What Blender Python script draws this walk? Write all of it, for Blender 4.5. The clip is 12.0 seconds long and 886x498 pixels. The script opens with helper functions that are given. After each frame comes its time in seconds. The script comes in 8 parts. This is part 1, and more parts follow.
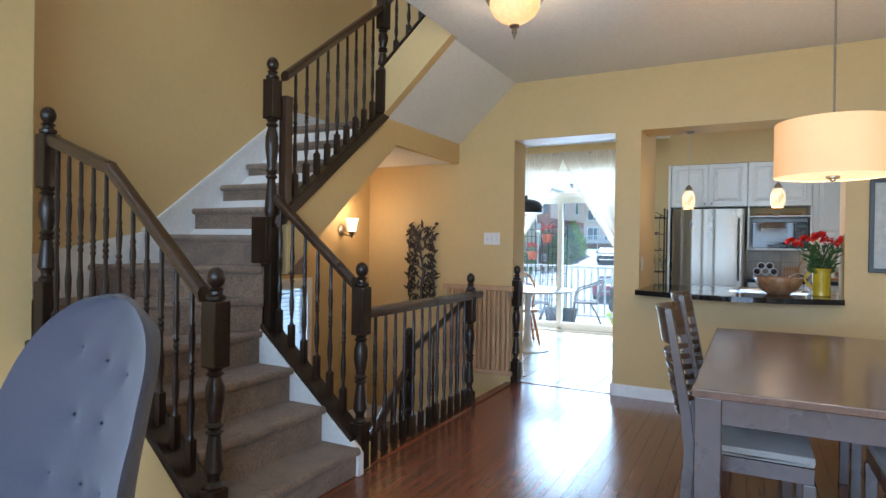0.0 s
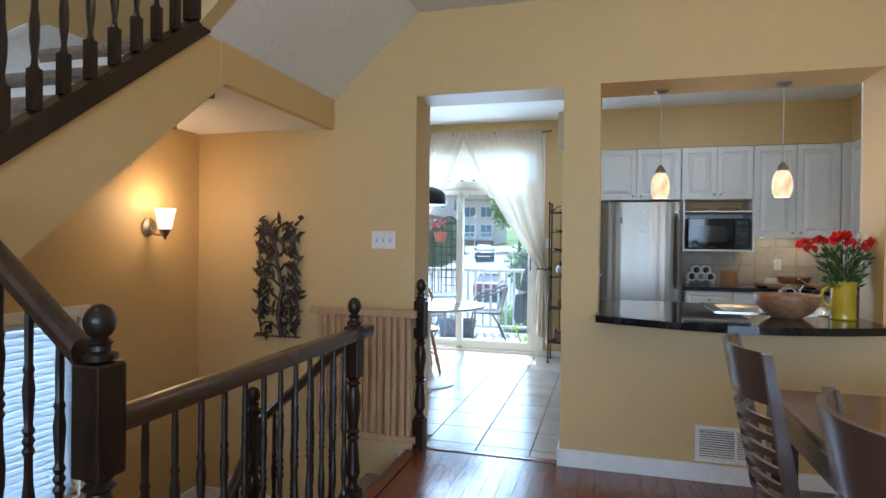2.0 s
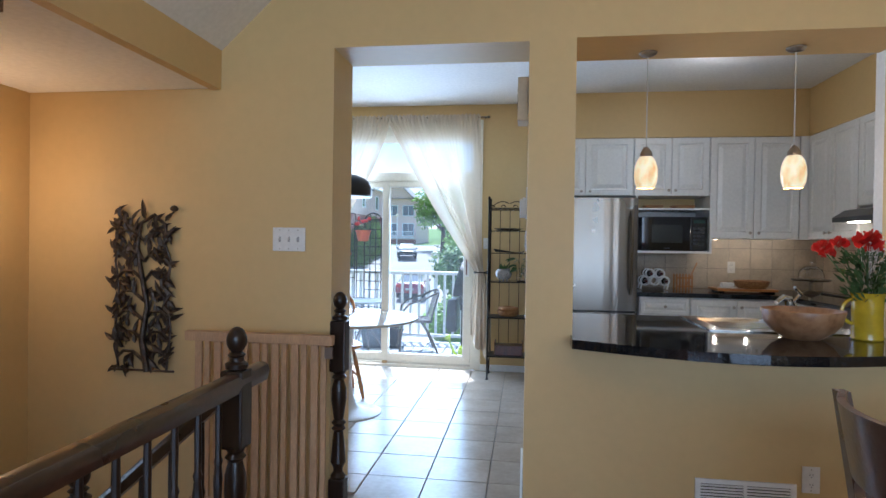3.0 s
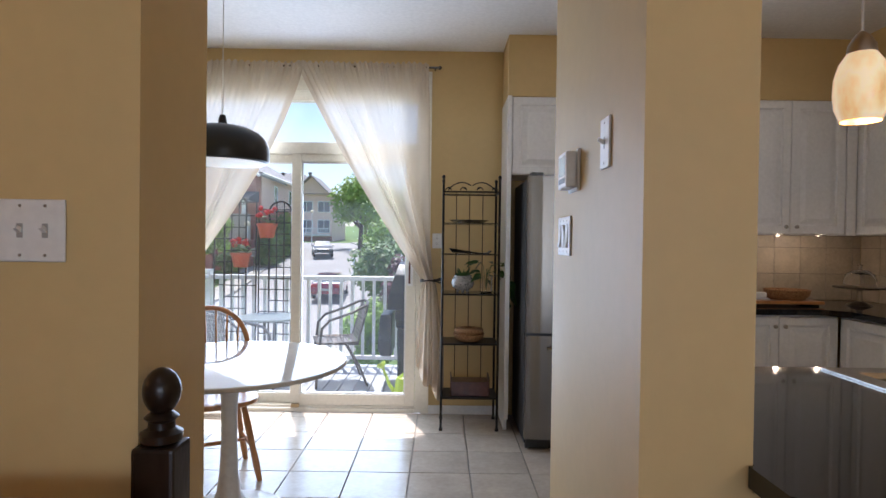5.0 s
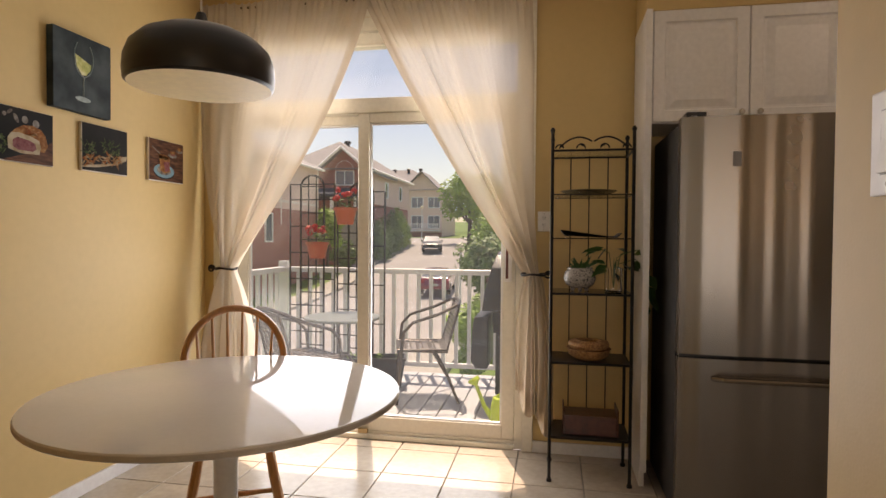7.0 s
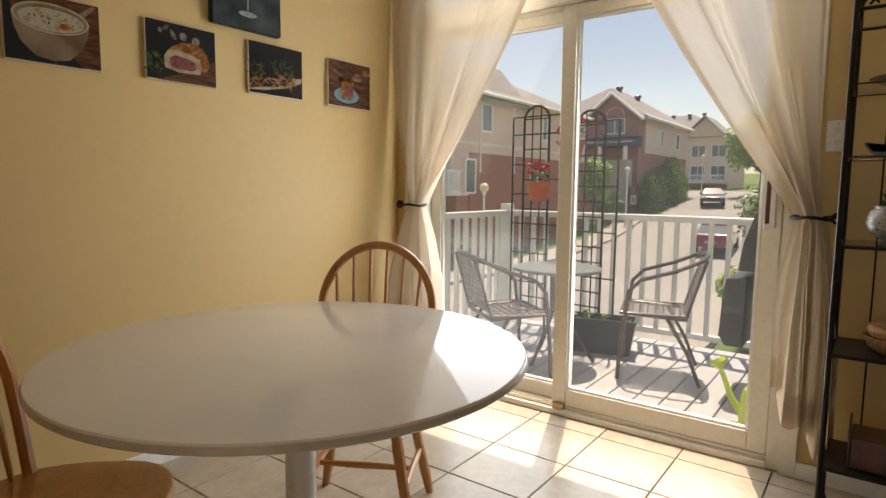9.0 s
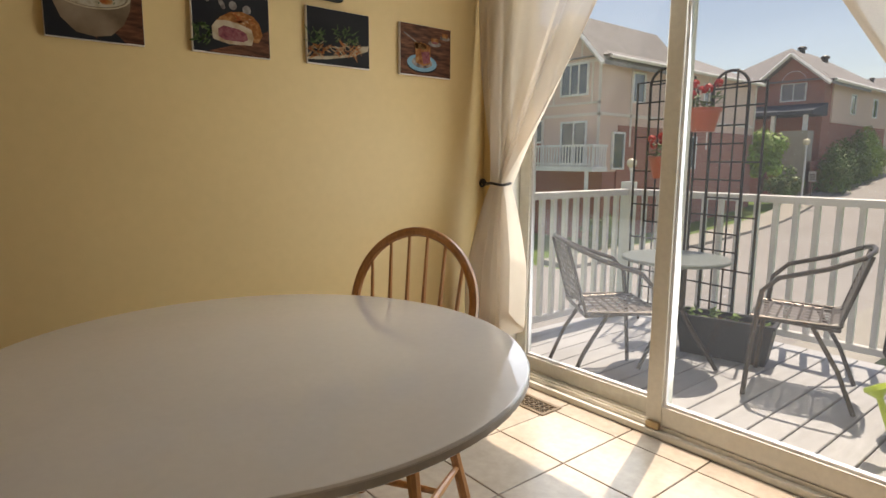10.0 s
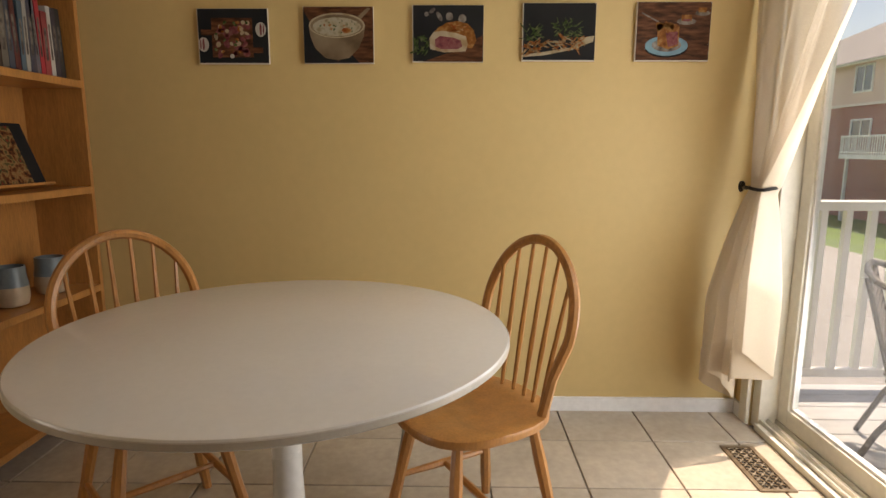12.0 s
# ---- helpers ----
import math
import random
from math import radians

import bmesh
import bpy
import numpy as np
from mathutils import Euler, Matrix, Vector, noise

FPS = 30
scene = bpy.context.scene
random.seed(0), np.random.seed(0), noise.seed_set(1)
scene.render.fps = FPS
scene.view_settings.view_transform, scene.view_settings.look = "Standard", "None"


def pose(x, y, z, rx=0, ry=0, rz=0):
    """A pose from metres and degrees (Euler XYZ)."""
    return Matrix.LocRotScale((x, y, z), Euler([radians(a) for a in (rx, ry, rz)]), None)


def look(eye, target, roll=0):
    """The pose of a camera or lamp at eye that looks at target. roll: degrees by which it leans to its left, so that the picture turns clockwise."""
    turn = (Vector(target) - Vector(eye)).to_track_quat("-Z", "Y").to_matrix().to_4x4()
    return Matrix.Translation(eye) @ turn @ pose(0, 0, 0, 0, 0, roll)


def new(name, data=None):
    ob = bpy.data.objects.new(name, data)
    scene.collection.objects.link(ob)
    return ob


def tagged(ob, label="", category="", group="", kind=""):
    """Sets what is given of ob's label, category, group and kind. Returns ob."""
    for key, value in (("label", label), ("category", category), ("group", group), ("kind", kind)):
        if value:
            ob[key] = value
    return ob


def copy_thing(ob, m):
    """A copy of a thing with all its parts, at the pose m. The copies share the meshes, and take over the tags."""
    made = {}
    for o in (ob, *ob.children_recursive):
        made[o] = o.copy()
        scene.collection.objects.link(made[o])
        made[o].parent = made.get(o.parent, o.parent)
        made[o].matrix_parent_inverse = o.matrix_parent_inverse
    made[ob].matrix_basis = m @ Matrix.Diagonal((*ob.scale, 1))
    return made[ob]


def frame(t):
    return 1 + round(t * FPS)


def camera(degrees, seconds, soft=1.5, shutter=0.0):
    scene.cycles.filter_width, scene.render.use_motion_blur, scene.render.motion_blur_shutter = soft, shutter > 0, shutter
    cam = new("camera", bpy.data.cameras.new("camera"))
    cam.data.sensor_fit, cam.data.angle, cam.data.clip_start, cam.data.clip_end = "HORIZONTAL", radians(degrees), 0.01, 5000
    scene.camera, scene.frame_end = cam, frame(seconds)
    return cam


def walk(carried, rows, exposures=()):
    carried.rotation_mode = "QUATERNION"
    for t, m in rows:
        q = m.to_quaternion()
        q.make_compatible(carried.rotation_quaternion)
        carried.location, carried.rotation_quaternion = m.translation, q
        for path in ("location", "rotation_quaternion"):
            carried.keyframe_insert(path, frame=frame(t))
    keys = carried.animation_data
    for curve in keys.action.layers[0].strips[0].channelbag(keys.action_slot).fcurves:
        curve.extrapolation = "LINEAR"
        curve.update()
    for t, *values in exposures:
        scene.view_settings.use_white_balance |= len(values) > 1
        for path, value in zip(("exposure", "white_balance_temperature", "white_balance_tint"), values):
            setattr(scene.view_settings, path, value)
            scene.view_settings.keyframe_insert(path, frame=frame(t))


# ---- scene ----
cam = camera(74.3, 12.0, soft=1.5)
METRES, EYE, TILT, LEAN, TURN = 7.44, 1.265, 0.0, 0.0, 27.7
EXPO = [(0.0, 1.36, 5080, 7), (2.5, 1.08, 5080, 9), (3.5, 0.94, 5100, 15), (5.5, 0.60, 6300, 20), (6.0, 0.56, 6600, 20), (6.5, 0.33, 7000, 20), (7.0, 0.23, 8700, 28), (7.5, 0.18, 9000, 25), (9.5, 0.16, 8150, 21), (10.5, -0.16, 7800, 20), (11.25, -0.08, 8000, 20), (12.0, 0.21, 8700, 23)]
ROWS = [
    (0.0, -0.0034, -0.0208, 0.0, 0.01, -0.37, -0.84),
    (0.5, -0.0061, 0.0357, 0.0019, -2.24, -0.49, -0.85),
    (1.0, -0.0090, 0.0939, 0.0029, -5.17, -0.54, -0.82),
    (1.5, -0.0077, 0.1528, 0.0035, -8.48, -0.44, -0.71),
    (2.0, 0.0035, 0.2164, 0.0067, -12.0, -0.54, -0.65),
    (2.5, 0.0138, 0.2776, 0.0074, -15.87, -0.54, -0.79),
    (3.0, 0.0250, 0.3340, 0.0081, -19.68, -0.55, -0.82),
    (3.5, 0.0350, 0.3878, 0.0084, -23.17, -0.6, -0.87),
    (5.5, 0.0982, 0.594, 0.0071, -27.99, -0.71, -0.73),
    (6.0, 0.1112, 0.6288, 0.0027, -26.57, -0.65, -0.64),
    (6.5, 0.1314, 0.6569, 0.0008, -22.72, -0.97, -0.53),
    (7.0, 0.1532, 0.6786, -0.0033, -17.03, -1.24, -0.46),
    (7.5, 0.1675, 0.7004, -0.008, -10.28, -1.9, -0.55),
    (9.5, 0.2296, 0.7924, -0.019, 15.84, -7.49, -0.4),
    (10.0, 0.2458, 0.8204, -0.0171, 23.37, -8.5, -0.33),
    (10.5, 0.2623, 0.8454, -0.0143, 31.78, -9.09, -0.3),
    (11.0, 0.2848, 0.8717, -0.0135, 42.12, -9.31, -0.2),
    (11.5, 0.3057, 0.8934, -0.0135, 52.84, -9.42, -0.17),
    (12.0, 0.3253, 0.9073, -0.0116, 63.19, -9.71, -0.18),
]
walk(cam, [(t, pose(0, 0, EYE, TILT, LEAN, TURN) @ pose(METRES * x, METRES * y, METRES * z, 90 + pitch, roll, yaw)) for t, x, y, z, yaw, pitch, roll in ROWS], EXPO)

# ---- world and sun ----
SUN_AZ, SUN_EL = 19.0, 69.0   # degrees from +y towards -x, degrees up
world = bpy.data.worlds.new("world")
scene.world = world
world.use_nodes = True
wn = world.node_tree.nodes
sky = wn.new("ShaderNodeTexSky")
sky.sky_type = "NISHITA"
sky.sun_disc = False
sky.sun_elevation = radians(SUN_EL)
sky.sun_rotation = radians(-SUN_AZ)
world.node_tree.links.new(sky.outputs[0], wn["Background"].inputs[0])
wn["Background"].inputs[1].default_value = 0.15
sun = new("sun", bpy.data.lights.new("sun", "SUN"))
sun.data.energy, sun.data.angle, sun.data.color = 5.0, radians(0.5), (1.0, 0.95, 0.87)
sun.matrix_world = look((0, 0, 0), (math.sin(radians(SUN_AZ)) * math.cos(radians(SUN_EL)), -math.cos(radians(SUN_AZ)) * math.cos(radians(SUN_EL)), -math.sin(radians(SUN_EL))))


def area_light(name, eye, target, sx, sy, watts, color=(1, 1, 1)):
    """A rectangular lamp, standing in a window's opening for the sky, or added fill."""
    lamp = new(name, bpy.data.lights.new(name, "AREA"))
    lamp.data.shape, lamp.data.size, lamp.data.size_y, lamp.data.energy, lamp.data.color = "RECTANGLE", sx, sy, watts, color
    lamp.matrix_world = look(eye, target)
    return lamp


def bulb(name, at, watts, color=(1.0, 0.66, 0.34), radius=0.03):
    lamp = new(name, bpy.data.lights.new(name, "POINT"))
    lamp.data.energy, lamp.data.color, lamp.data.shadow_soft_size = watts, color, radius
    lamp.location = at
    return lamp


area_light("sky_light_front_window", (-0.1, -2.78, 1.5), (-0.1, 3, 1.3), 4.9, 1.9, 80, (0.80, 0.90, 1.0))
area_light("sky_light_patio", (-2.43, 8.475, 1.3), (-2.43, 4, 0.9), 1.6, 2.2, 48, (0.70, 0.85, 1.0))
area_light("sky_light_stair_window", (-3.62, 3.75, 0.4), (-2, 3.75, 0.4), 0.45, 0.9, 3.6, (0.9, 0.95, 1.0))
# Added fill to brighten the stairwell; the wall behind it has no opening.
area_light("sky_light_upper_window", (-2.7, 1.44, 4.4), (-2.9, 4, 3.4), 1.2, 1.2, 18, (0.9, 0.95, 1.0))
bulb("bulb_drum", (0.40, 3.25, 1.78), 5.5)
bulb("bulb_ceiling", (-1.21, 3.12, 2.60), 3)
bulb("bulb_sconce", (-3.35, 4.50, 1.53), 2.9, (1.0, 0.60, 0.29), 0.08)
bulb("bulb_pendant_a", (-0.42, 5.22, 1.70), 1.15)
bulb("bulb_pendant_b", (0.24, 5.21, 1.70), 1.15)
bulb("bulb_kitchen", (0.39, 6.80, 2.60), 2.8, (1.0, 0.85, 0.68), 0.13)
for i, ux in enumerate((0.80, 1.08, 1.38)):
    bulb("bulb_under_cabinet", (ux, 8.14, 1.39), 0.35, (1.0, 0.8, 0.55), 0.012)

# ---- materials ----
MATS = {}


def pmat(name, col, rough=0.5, metal=0.0, var=0.12, scale=3.0, grain=40.0, gvar=0.05, bump=0.08, bscale=90.0, coat=0.0, stretch=(1, 1, 1), rvar=0.1, rand=0.0, sheen=0.0, emit=0.0, ecol=None, trans=0.0):
    """A surface with broad stains, fine grain, uneven gloss and fine relief; rand varies it from piece to piece."""
    if name in MATS:
        return MATS[name]
    m = bpy.data.materials.new(name)
    m.use_nodes = True
    nt, N, L = m.node_tree, m.node_tree.nodes, m.node_tree.links
    b = N["Principled BSDF"]
    co = N.new("ShaderNodeTexCoord")
    mp = N.new("ShaderNodeMapping")
    mp.inputs["Scale"].default_value = stretch
    L.new(co.outputs["Object"], mp.inputs[0])
    src = mp.outputs[0]
    if rand > 0:
        oi = N.new("ShaderNodeObjectInfo")
        add = N.new("ShaderNodeVectorMath")
        mul = N.new("ShaderNodeMath")
        mul.operation = "MULTIPLY"
        mul.inputs[1].default_value = 37.0
        L.new(oi.outputs["Random"], mul.inputs[0])
        L.new(src, add.inputs[0])
        L.new(mul.outputs[0], add.inputs[1])
        src = add.outputs[0]
    n1 = N.new("ShaderNodeTexNoise")
    n1.inputs["Scale"].default_value, n1.inputs["Detail"].default_value = scale, 5
    n2 = N.new("ShaderNodeTexNoise")
    n2.inputs["Scale"].default_value, n2.inputs["Detail"].default_value = grain, 6
    n3 = N.new("ShaderNodeTexNoise")
    n3.inputs["Scale"].default_value, n3.inputs["Detail"].default_value = bscale, 4
    for n in (n1, n2, n3):
        L.new(src, n.inputs["Vector"])

    def ranged(sock, lo, hi):
        r = N.new("ShaderNodeMapRange")
        r.inputs["From Min"].default_value, r.inputs["From Max"].default_value = 0.3, 0.7
        r.inputs["To Min"].default_value, r.inputs["To Max"].default_value = lo, hi
        L.new(sock, r.inputs["Value"])
        return r.outputs[0]

    def times(a, bb):
        q = N.new("ShaderNodeMath")
        q.operation = "MULTIPLY"
        L.new(a, q.inputs[0])
        L.new(bb, q.inputs[1])
        return q.outputs[0]

    f = times(ranged(n1.outputs[0], 1 - var, 1 + var), ranged(n2.outputs[0], 1 - gvar, 1 + gvar))
    if rand > 0:
        rr = N.new("ShaderNodeMapRange")
        rr.inputs["To Min"].default_value, rr.inputs["To Max"].default_value = 1 - rand, 1 + rand
        L.new(oi.outputs["Random"], rr.inputs["Value"])
        f = times(f, rr.outputs[0])
    sc = N.new("ShaderNodeVectorMath")
    sc.operation = "SCALE"
    sc.inputs[0].default_value = col[:3]
    L.new(f, sc.inputs["Scale"])
    L.new(sc.outputs[0], b.inputs["Base Color"])
    L.new(ranged(n1.outputs[0], max(0.02, rough - rvar * rough), min(1, rough + rvar * rough)), b.inputs["Roughness"])
    b.inputs["Metallic"].default_value = metal
    if coat:
        b.inputs["Coat Weight"].default_value, b.inputs["Coat Roughness"].default_value = coat, 0.12
    if sheen:
        b.inputs["Sheen Weight"].default_value = sheen
    if trans:
        b.inputs["Transmission Weight"].default_value = trans
    if emit:
        b.inputs["Emission Color"].default_value = (*(ecol or col[:3]), 1)
        b.inputs["Emission Strength"].default_value = emit
    if bump:
        bp = N.new("ShaderNodeBump")
        bp.inputs["Strength"].default_value, bp.inputs["Distance"].default_value = bump, 0.01
        L.new(n3.outputs[0], bp.inputs["Height"])
        L.new(bp.outputs[0], b.inputs["Normal"])
    MATS[name] = m
    return m


def glass_mat(name, tint=(1, 1, 1), rough=0.0):
    m = bpy.data.materials.new(name)
    m.use_nodes = True
    b = m.node_tree.nodes["Principled BSDF"]
    b.inputs["Base Color"].default_value = (*tint, 1)
    b.inputs["Roughness"].default_value = rough
    b.inputs["Transmission Weight"].default_value = 1.0
    b.inputs["IOR"].default_value = 1.45
    return m


def pane_mat(name, haze=0.004):
    """Thin window glass: clear, slight haze mixed in, a mirror's gleam at a slant."""
    m = bpy.data.materials.new(name)
    m.use_nodes = True
    N, L = m.node_tree.nodes, m.node_tree.links
    N.remove(N["Principled BSDF"])
    t, g, mx, fr = N.new("ShaderNodeBsdfTransparent"), N.new("ShaderNodeBsdfGlossy"), N.new("ShaderNodeMixShader"), N.new("ShaderNodeLayerWeight")
    t.inputs[0].default_value = (0.93, 0.95, 0.94, 1)
    g.inputs["Roughness"].default_value = 0.01
    fr.inputs[0].default_value = 0.5
    pw, mu = N.new("ShaderNodeMath"), N.new("ShaderNodeMath")
    pw.operation, pw.inputs[1].default_value = "POWER", 5.0
    mu.operation, mu.inputs[1].default_value, mu.inputs[2].default_value = "MULTIPLY_ADD", 0.35, 0.025
    L.new(fr.outputs["Facing"], pw.inputs[0])
    L.new(pw.outputs[0], mu.inputs[0])
    L.new(mu.outputs[0], mx.inputs[0])
    L.new(t.outputs[0], mx.inputs[1])
    L.new(g.outputs[0], mx.inputs[2])
    tl, m2 = N.new("ShaderNodeBsdfTranslucent"), N.new("ShaderNodeMixShader")
    tl.inputs[0].default_value = (0.95, 0.97, 1.0, 1)
    co, nz, mr = N.new("ShaderNodeTexCoord"), N.new("ShaderNodeTexNoise"), N.new("ShaderNodeMapRange")
    nz.inputs["Scale"].default_value, nz.inputs["Detail"].default_value = 2.5, 6
    L.new(co.outputs["Object"], nz.inputs["Vector"])
    L.new(nz.outputs[0], mr.inputs["Value"])
    mr.inputs["To Min"].default_value, mr.inputs["To Max"].default_value = haze * 0.6, haze * 1.4
    L.new(mr.outputs[0], m2.inputs[0])
    L.new(mx.outputs[0], m2.inputs[1])
    L.new(tl.outputs[0], m2.inputs[2])
    L.new(m2.outputs[0], N["Material Output"].inputs[0])
    return m


def sheer_mat(name, col, through_amount, glow=0.5):
    """Thin cloth: part of the light goes through, scattered, and a little straight through the weave."""
    m = bpy.data.materials.new(name)
    m.use_nodes = True
    N, L = m.node_tree.nodes, m.node_tree.links
    N.remove(N["Principled BSDF"])
    d, tl, tp = N.new("ShaderNodeBsdfDiffuse"), N.new("ShaderNodeBsdfTranslucent"), N.new("ShaderNodeBsdfTransparent")
    m1, m2 = N.new("ShaderNodeMixShader"), N.new("ShaderNodeMixShader")
    co, nz, mr = N.new("ShaderNodeTexCoord"), N.new("ShaderNodeTexNoise"), N.new("ShaderNodeMapRange")
    nz.inputs["Scale"].default_value = 260
    L.new(co.outputs["Object"], nz.inputs["Vector"])
    L.new(nz.outputs[0], mr.inputs["Value"])
    mr.inputs["To Min"].default_value, mr.inputs["To Max"].default_value = through_amount * 0.7, through_amount * 1.3
    for n in (d, tl):
        n.inputs[0].default_value = (*col, 1)
    m1.inputs[0].default_value = glow
    L.new(d.outputs[0], m1.inputs[1])
    L.new(tl.outputs[0], m1.inputs[2])
    L.new(mr.outputs[0], m2.inputs[0])
    L.new(m1.outputs[0], m2.inputs[1])
    L.new(tp.outputs[0], m2.inputs[2])
    L.new(m2.outputs[0], N["Material Output"].inputs[0])
    return m


WALL = pmat("ochre_wall_paint", (0.60, 0.43, 0.19), 0.55, var=0.04, scale=1.2, grain=25, gvar=0.02, bump=0.05, bscale=220)
WALLW = pmat("white_ceiling_paint", (0.80, 0.79, 0.77), 0.7, var=0.03, scale=1.5, bump=0.08, bscale=160)
TRIM = pmat("white_trim_paint", (0.80, 0.80, 0.79), 0.35, var=0.04, scale=4, bump=0.02)
DARK = pmat("dark_stained_wood", (0.022, 0.012, 0.007), 0.34, var=0.35, scale=5, grain=60, gvar=0.3, bump=0.05, bscale=120, coat=0.2, stretch=(1, 1, 0.25))
DARK.node_tree.nodes["Principled BSDF"].inputs["Specular IOR Level"].default_value = 0.28
RAIL = pmat("handrail_wood", (0.046, 0.023, 0.012), 0.30, var=0.3, scale=4, grain=45, gvar=0.25, bump=0.03, coat=0.35)
CARPET = pmat("taupe_carpet", (0.225, 0.15, 0.098), 0.97, var=0.24, scale=9, grain=70, gvar=0.3, bump=0.9, bscale=190, sheen=0.25)
WOODF = pmat("cherry_floor_plank", (0.17, 0.055, 0.024), 0.21, var=0.14, scale=2.5, grain=30, gvar=0.14, bump=0.03, bscale=60, coat=0.4, stretch=(14, 1, 1), rand=0.08)
JOINT = pmat("floor_joint", (0.05, 0.02, 0.01), 0.6)
TILE = pmat("cream_floor_tile", (0.45, 0.385, 0.31), 0.24, var=0.1, scale=5, grain=35, gvar=0.07, bump=0.04, bscale=45, rand=0.05)
GROUT = pmat("grey_grout", (0.24, 0.21, 0.18), 0.9, var=0.1, scale=8, bump=0.15)
VINYL = pmat("cream_vinyl_frame", (0.74, 0.71, 0.62), 0.38, var=0.03, scale=3, bump=0.01)
PANE = pane_mat("window_pane")
# The haze that whitens the view is put into the glass, most in the transom.
PANE_A = pane_mat("hazed_patio_pane", 0.006)
PANE_C = pane_mat("hazed_transom_pane", 0.06)
PANE_B = pane_mat("hazier_patio_pane", 0.014)

# ---- building helpers ----


def thing(name, label, category, group="", kind="", m=None):
    ob = new(name)
    ob.empty_display_size = 0.1
    tagged(ob, label, category, group, kind)
    if m is not None:
        ob.matrix_world = m
    return ob


def part(name, bm, material, parent=None, label="", smooth=False):
    """Links a bmesh as one mesh object, under a thing or a part if one is given."""
    me = bpy.data.meshes.new(name)
    bmesh.ops.recalc_face_normals(bm, faces=bm.faces)
    bm.to_mesh(me)
    bm.free()
    if smooth:
        for p in me.polygons:
            p.use_smooth = True
        me.set_sharp_from_angle(angle=radians(38))
    me.materials.append(material)
    ob = new(name, me)
    if parent is not None:
        ob.parent = parent
    if label:
        ob["label"] = label
    return ob


def structure(name, bm, material, label, category, smooth=False):
    ob = part(name, bm, material, smooth=smooth)
    return tagged(ob, label, category, kind="structure")


def bx(bm, x0, y0, z0, x1, y1, z1, bev=0.0):
    v = [bm.verts.new((x, y, z)) for z in (z0, z1) for y in (y0, y1) for x in (x0, x1)]
    fs = [bm.faces.new([v[i] for i in q]) for q in ((0, 1, 3, 2), (4, 5, 7, 6), (0, 1, 5, 4), (2, 3, 7, 6), (0, 2, 6, 4), (1, 3, 7, 5))]
    if bev:
        es = list({e for f in fs for e in f.edges})
        bmesh.ops.bevel(bm, geom=es, offset=bev, segments=2, affect="EDGES", profile=0.6)
    return bm


def box(*a, **k):
    return bx(bmesh.new(), *a, **k)


def prism(bm, poly, axis, lo, hi):
    """A polygon, given in the two other axes in order, drawn out along an axis."""
    def put(u, v, w):
        return {"x": (w, u, v), "y": (u, w, v), "z": (u, v, w)}[axis]
    a = [bm.verts.new(put(u, v, lo)) for u, v in poly]
    b = [bm.verts.new(put(u, v, hi)) for u, v in poly]
    n = len(poly)
    bm.faces.new(a)
    bm.faces.new(b[::-1])
    for i in range(n):
        bm.faces.new((a[i], a[(i + 1) % n], b[(i + 1) % n], b[i]))
    return bm


def lathe(bm, prof, at=(0, 0, 0), seg=14, cap=True):
    """A turned shape from (radius, height) pairs."""
    rings = []
    for r, z in prof:
        rings.append([bm.verts.new((at[0] + r * math.cos(6.28319 * i / seg), at[1] + r * math.sin(6.28319 * i / seg), at[2] + z)) for i in range(seg)])
    for p, q in zip(rings, rings[1:]):
        for i in range(seg):
            bm.faces.new((p[i], p[(i + 1) % seg], q[(i + 1) % seg], q[i]))
    if cap:
        bm.faces.new(rings[0][::-1])
        bm.faces.new(rings[-1])
    return bm


def tube(bm, pts, r, seg=8, closed=False, flat=1.0):
    """A round bar along a line of points; r may be one radius or one for each point."""
    pts = [Vector(p) for p in pts]
    n = len(pts)
    rs = r if isinstance(r, (list, tuple)) else [r] * n
    rings, up = [], None
    for i, p in enumerate(pts):
        a = pts[(i - 1) % n] if (i > 0 or closed) else p
        c = pts[(i + 1) % n] if (i < n - 1 or closed) else p
        d = (c - a).normalized()
        if up is None:
            up = Vector((0, 0, 1)) if abs(d.z) < 0.9 else Vector((1, 0, 0))
        s = d.cross(up).normalized()
        up = s.cross(d).normalized()
        rings.append([bm.verts.new(p + (s * math.cos(6.28319 * k / seg) + up * flat * math.sin(6.28319 * k / seg)) * rs[i]) for k in range(seg)])
    for i in range(n if closed else n - 1):
        p, q = rings[i], rings[(i + 1) % n]
        for k in range(seg):
            bm.faces.new((p[k], p[(k + 1) % seg], q[(k + 1) % seg], q[k]))
    if not closed:
        bm.faces.new(rings[0][::-1])
        bm.faces.new(rings[-1])
    return bm


def sweep(bm, prof, a, b):
    """A profile of (sideways, up) pairs drawn straight from a to b, its ends upright."""
    a, b = Vector(a), Vector(b)
    d = (b - a)
    s = Vector((d.y, -d.x, 0)).normalized()
    A = [bm.verts.new(a + s * u + Vector((0, 0, w))) for u, w in prof]
    B = [bm.verts.new(b + s * u + Vector((0, 0, w))) for u, w in prof]
    n = len(prof)
    bm.faces.new(A)
    bm.faces.new(B[::-1])
    for i in range(n):
        bm.faces.new((A[i], A[(i + 1) % n], B[(i + 1) % n], B[i]))
    return bm


# ---- the shell of the house ----
LW, Y1, Y1B, YF, CEIL = -3.53, 4.98, 5.28, 8.40, 2.78
YO = 8.56   # outer face of the back wall


def shell(name, boxes, material, label, category):
    bm = bmesh.new()
    for q in boxes:
        bx(bm, *q)
    return structure(name, bm, material, label, category)


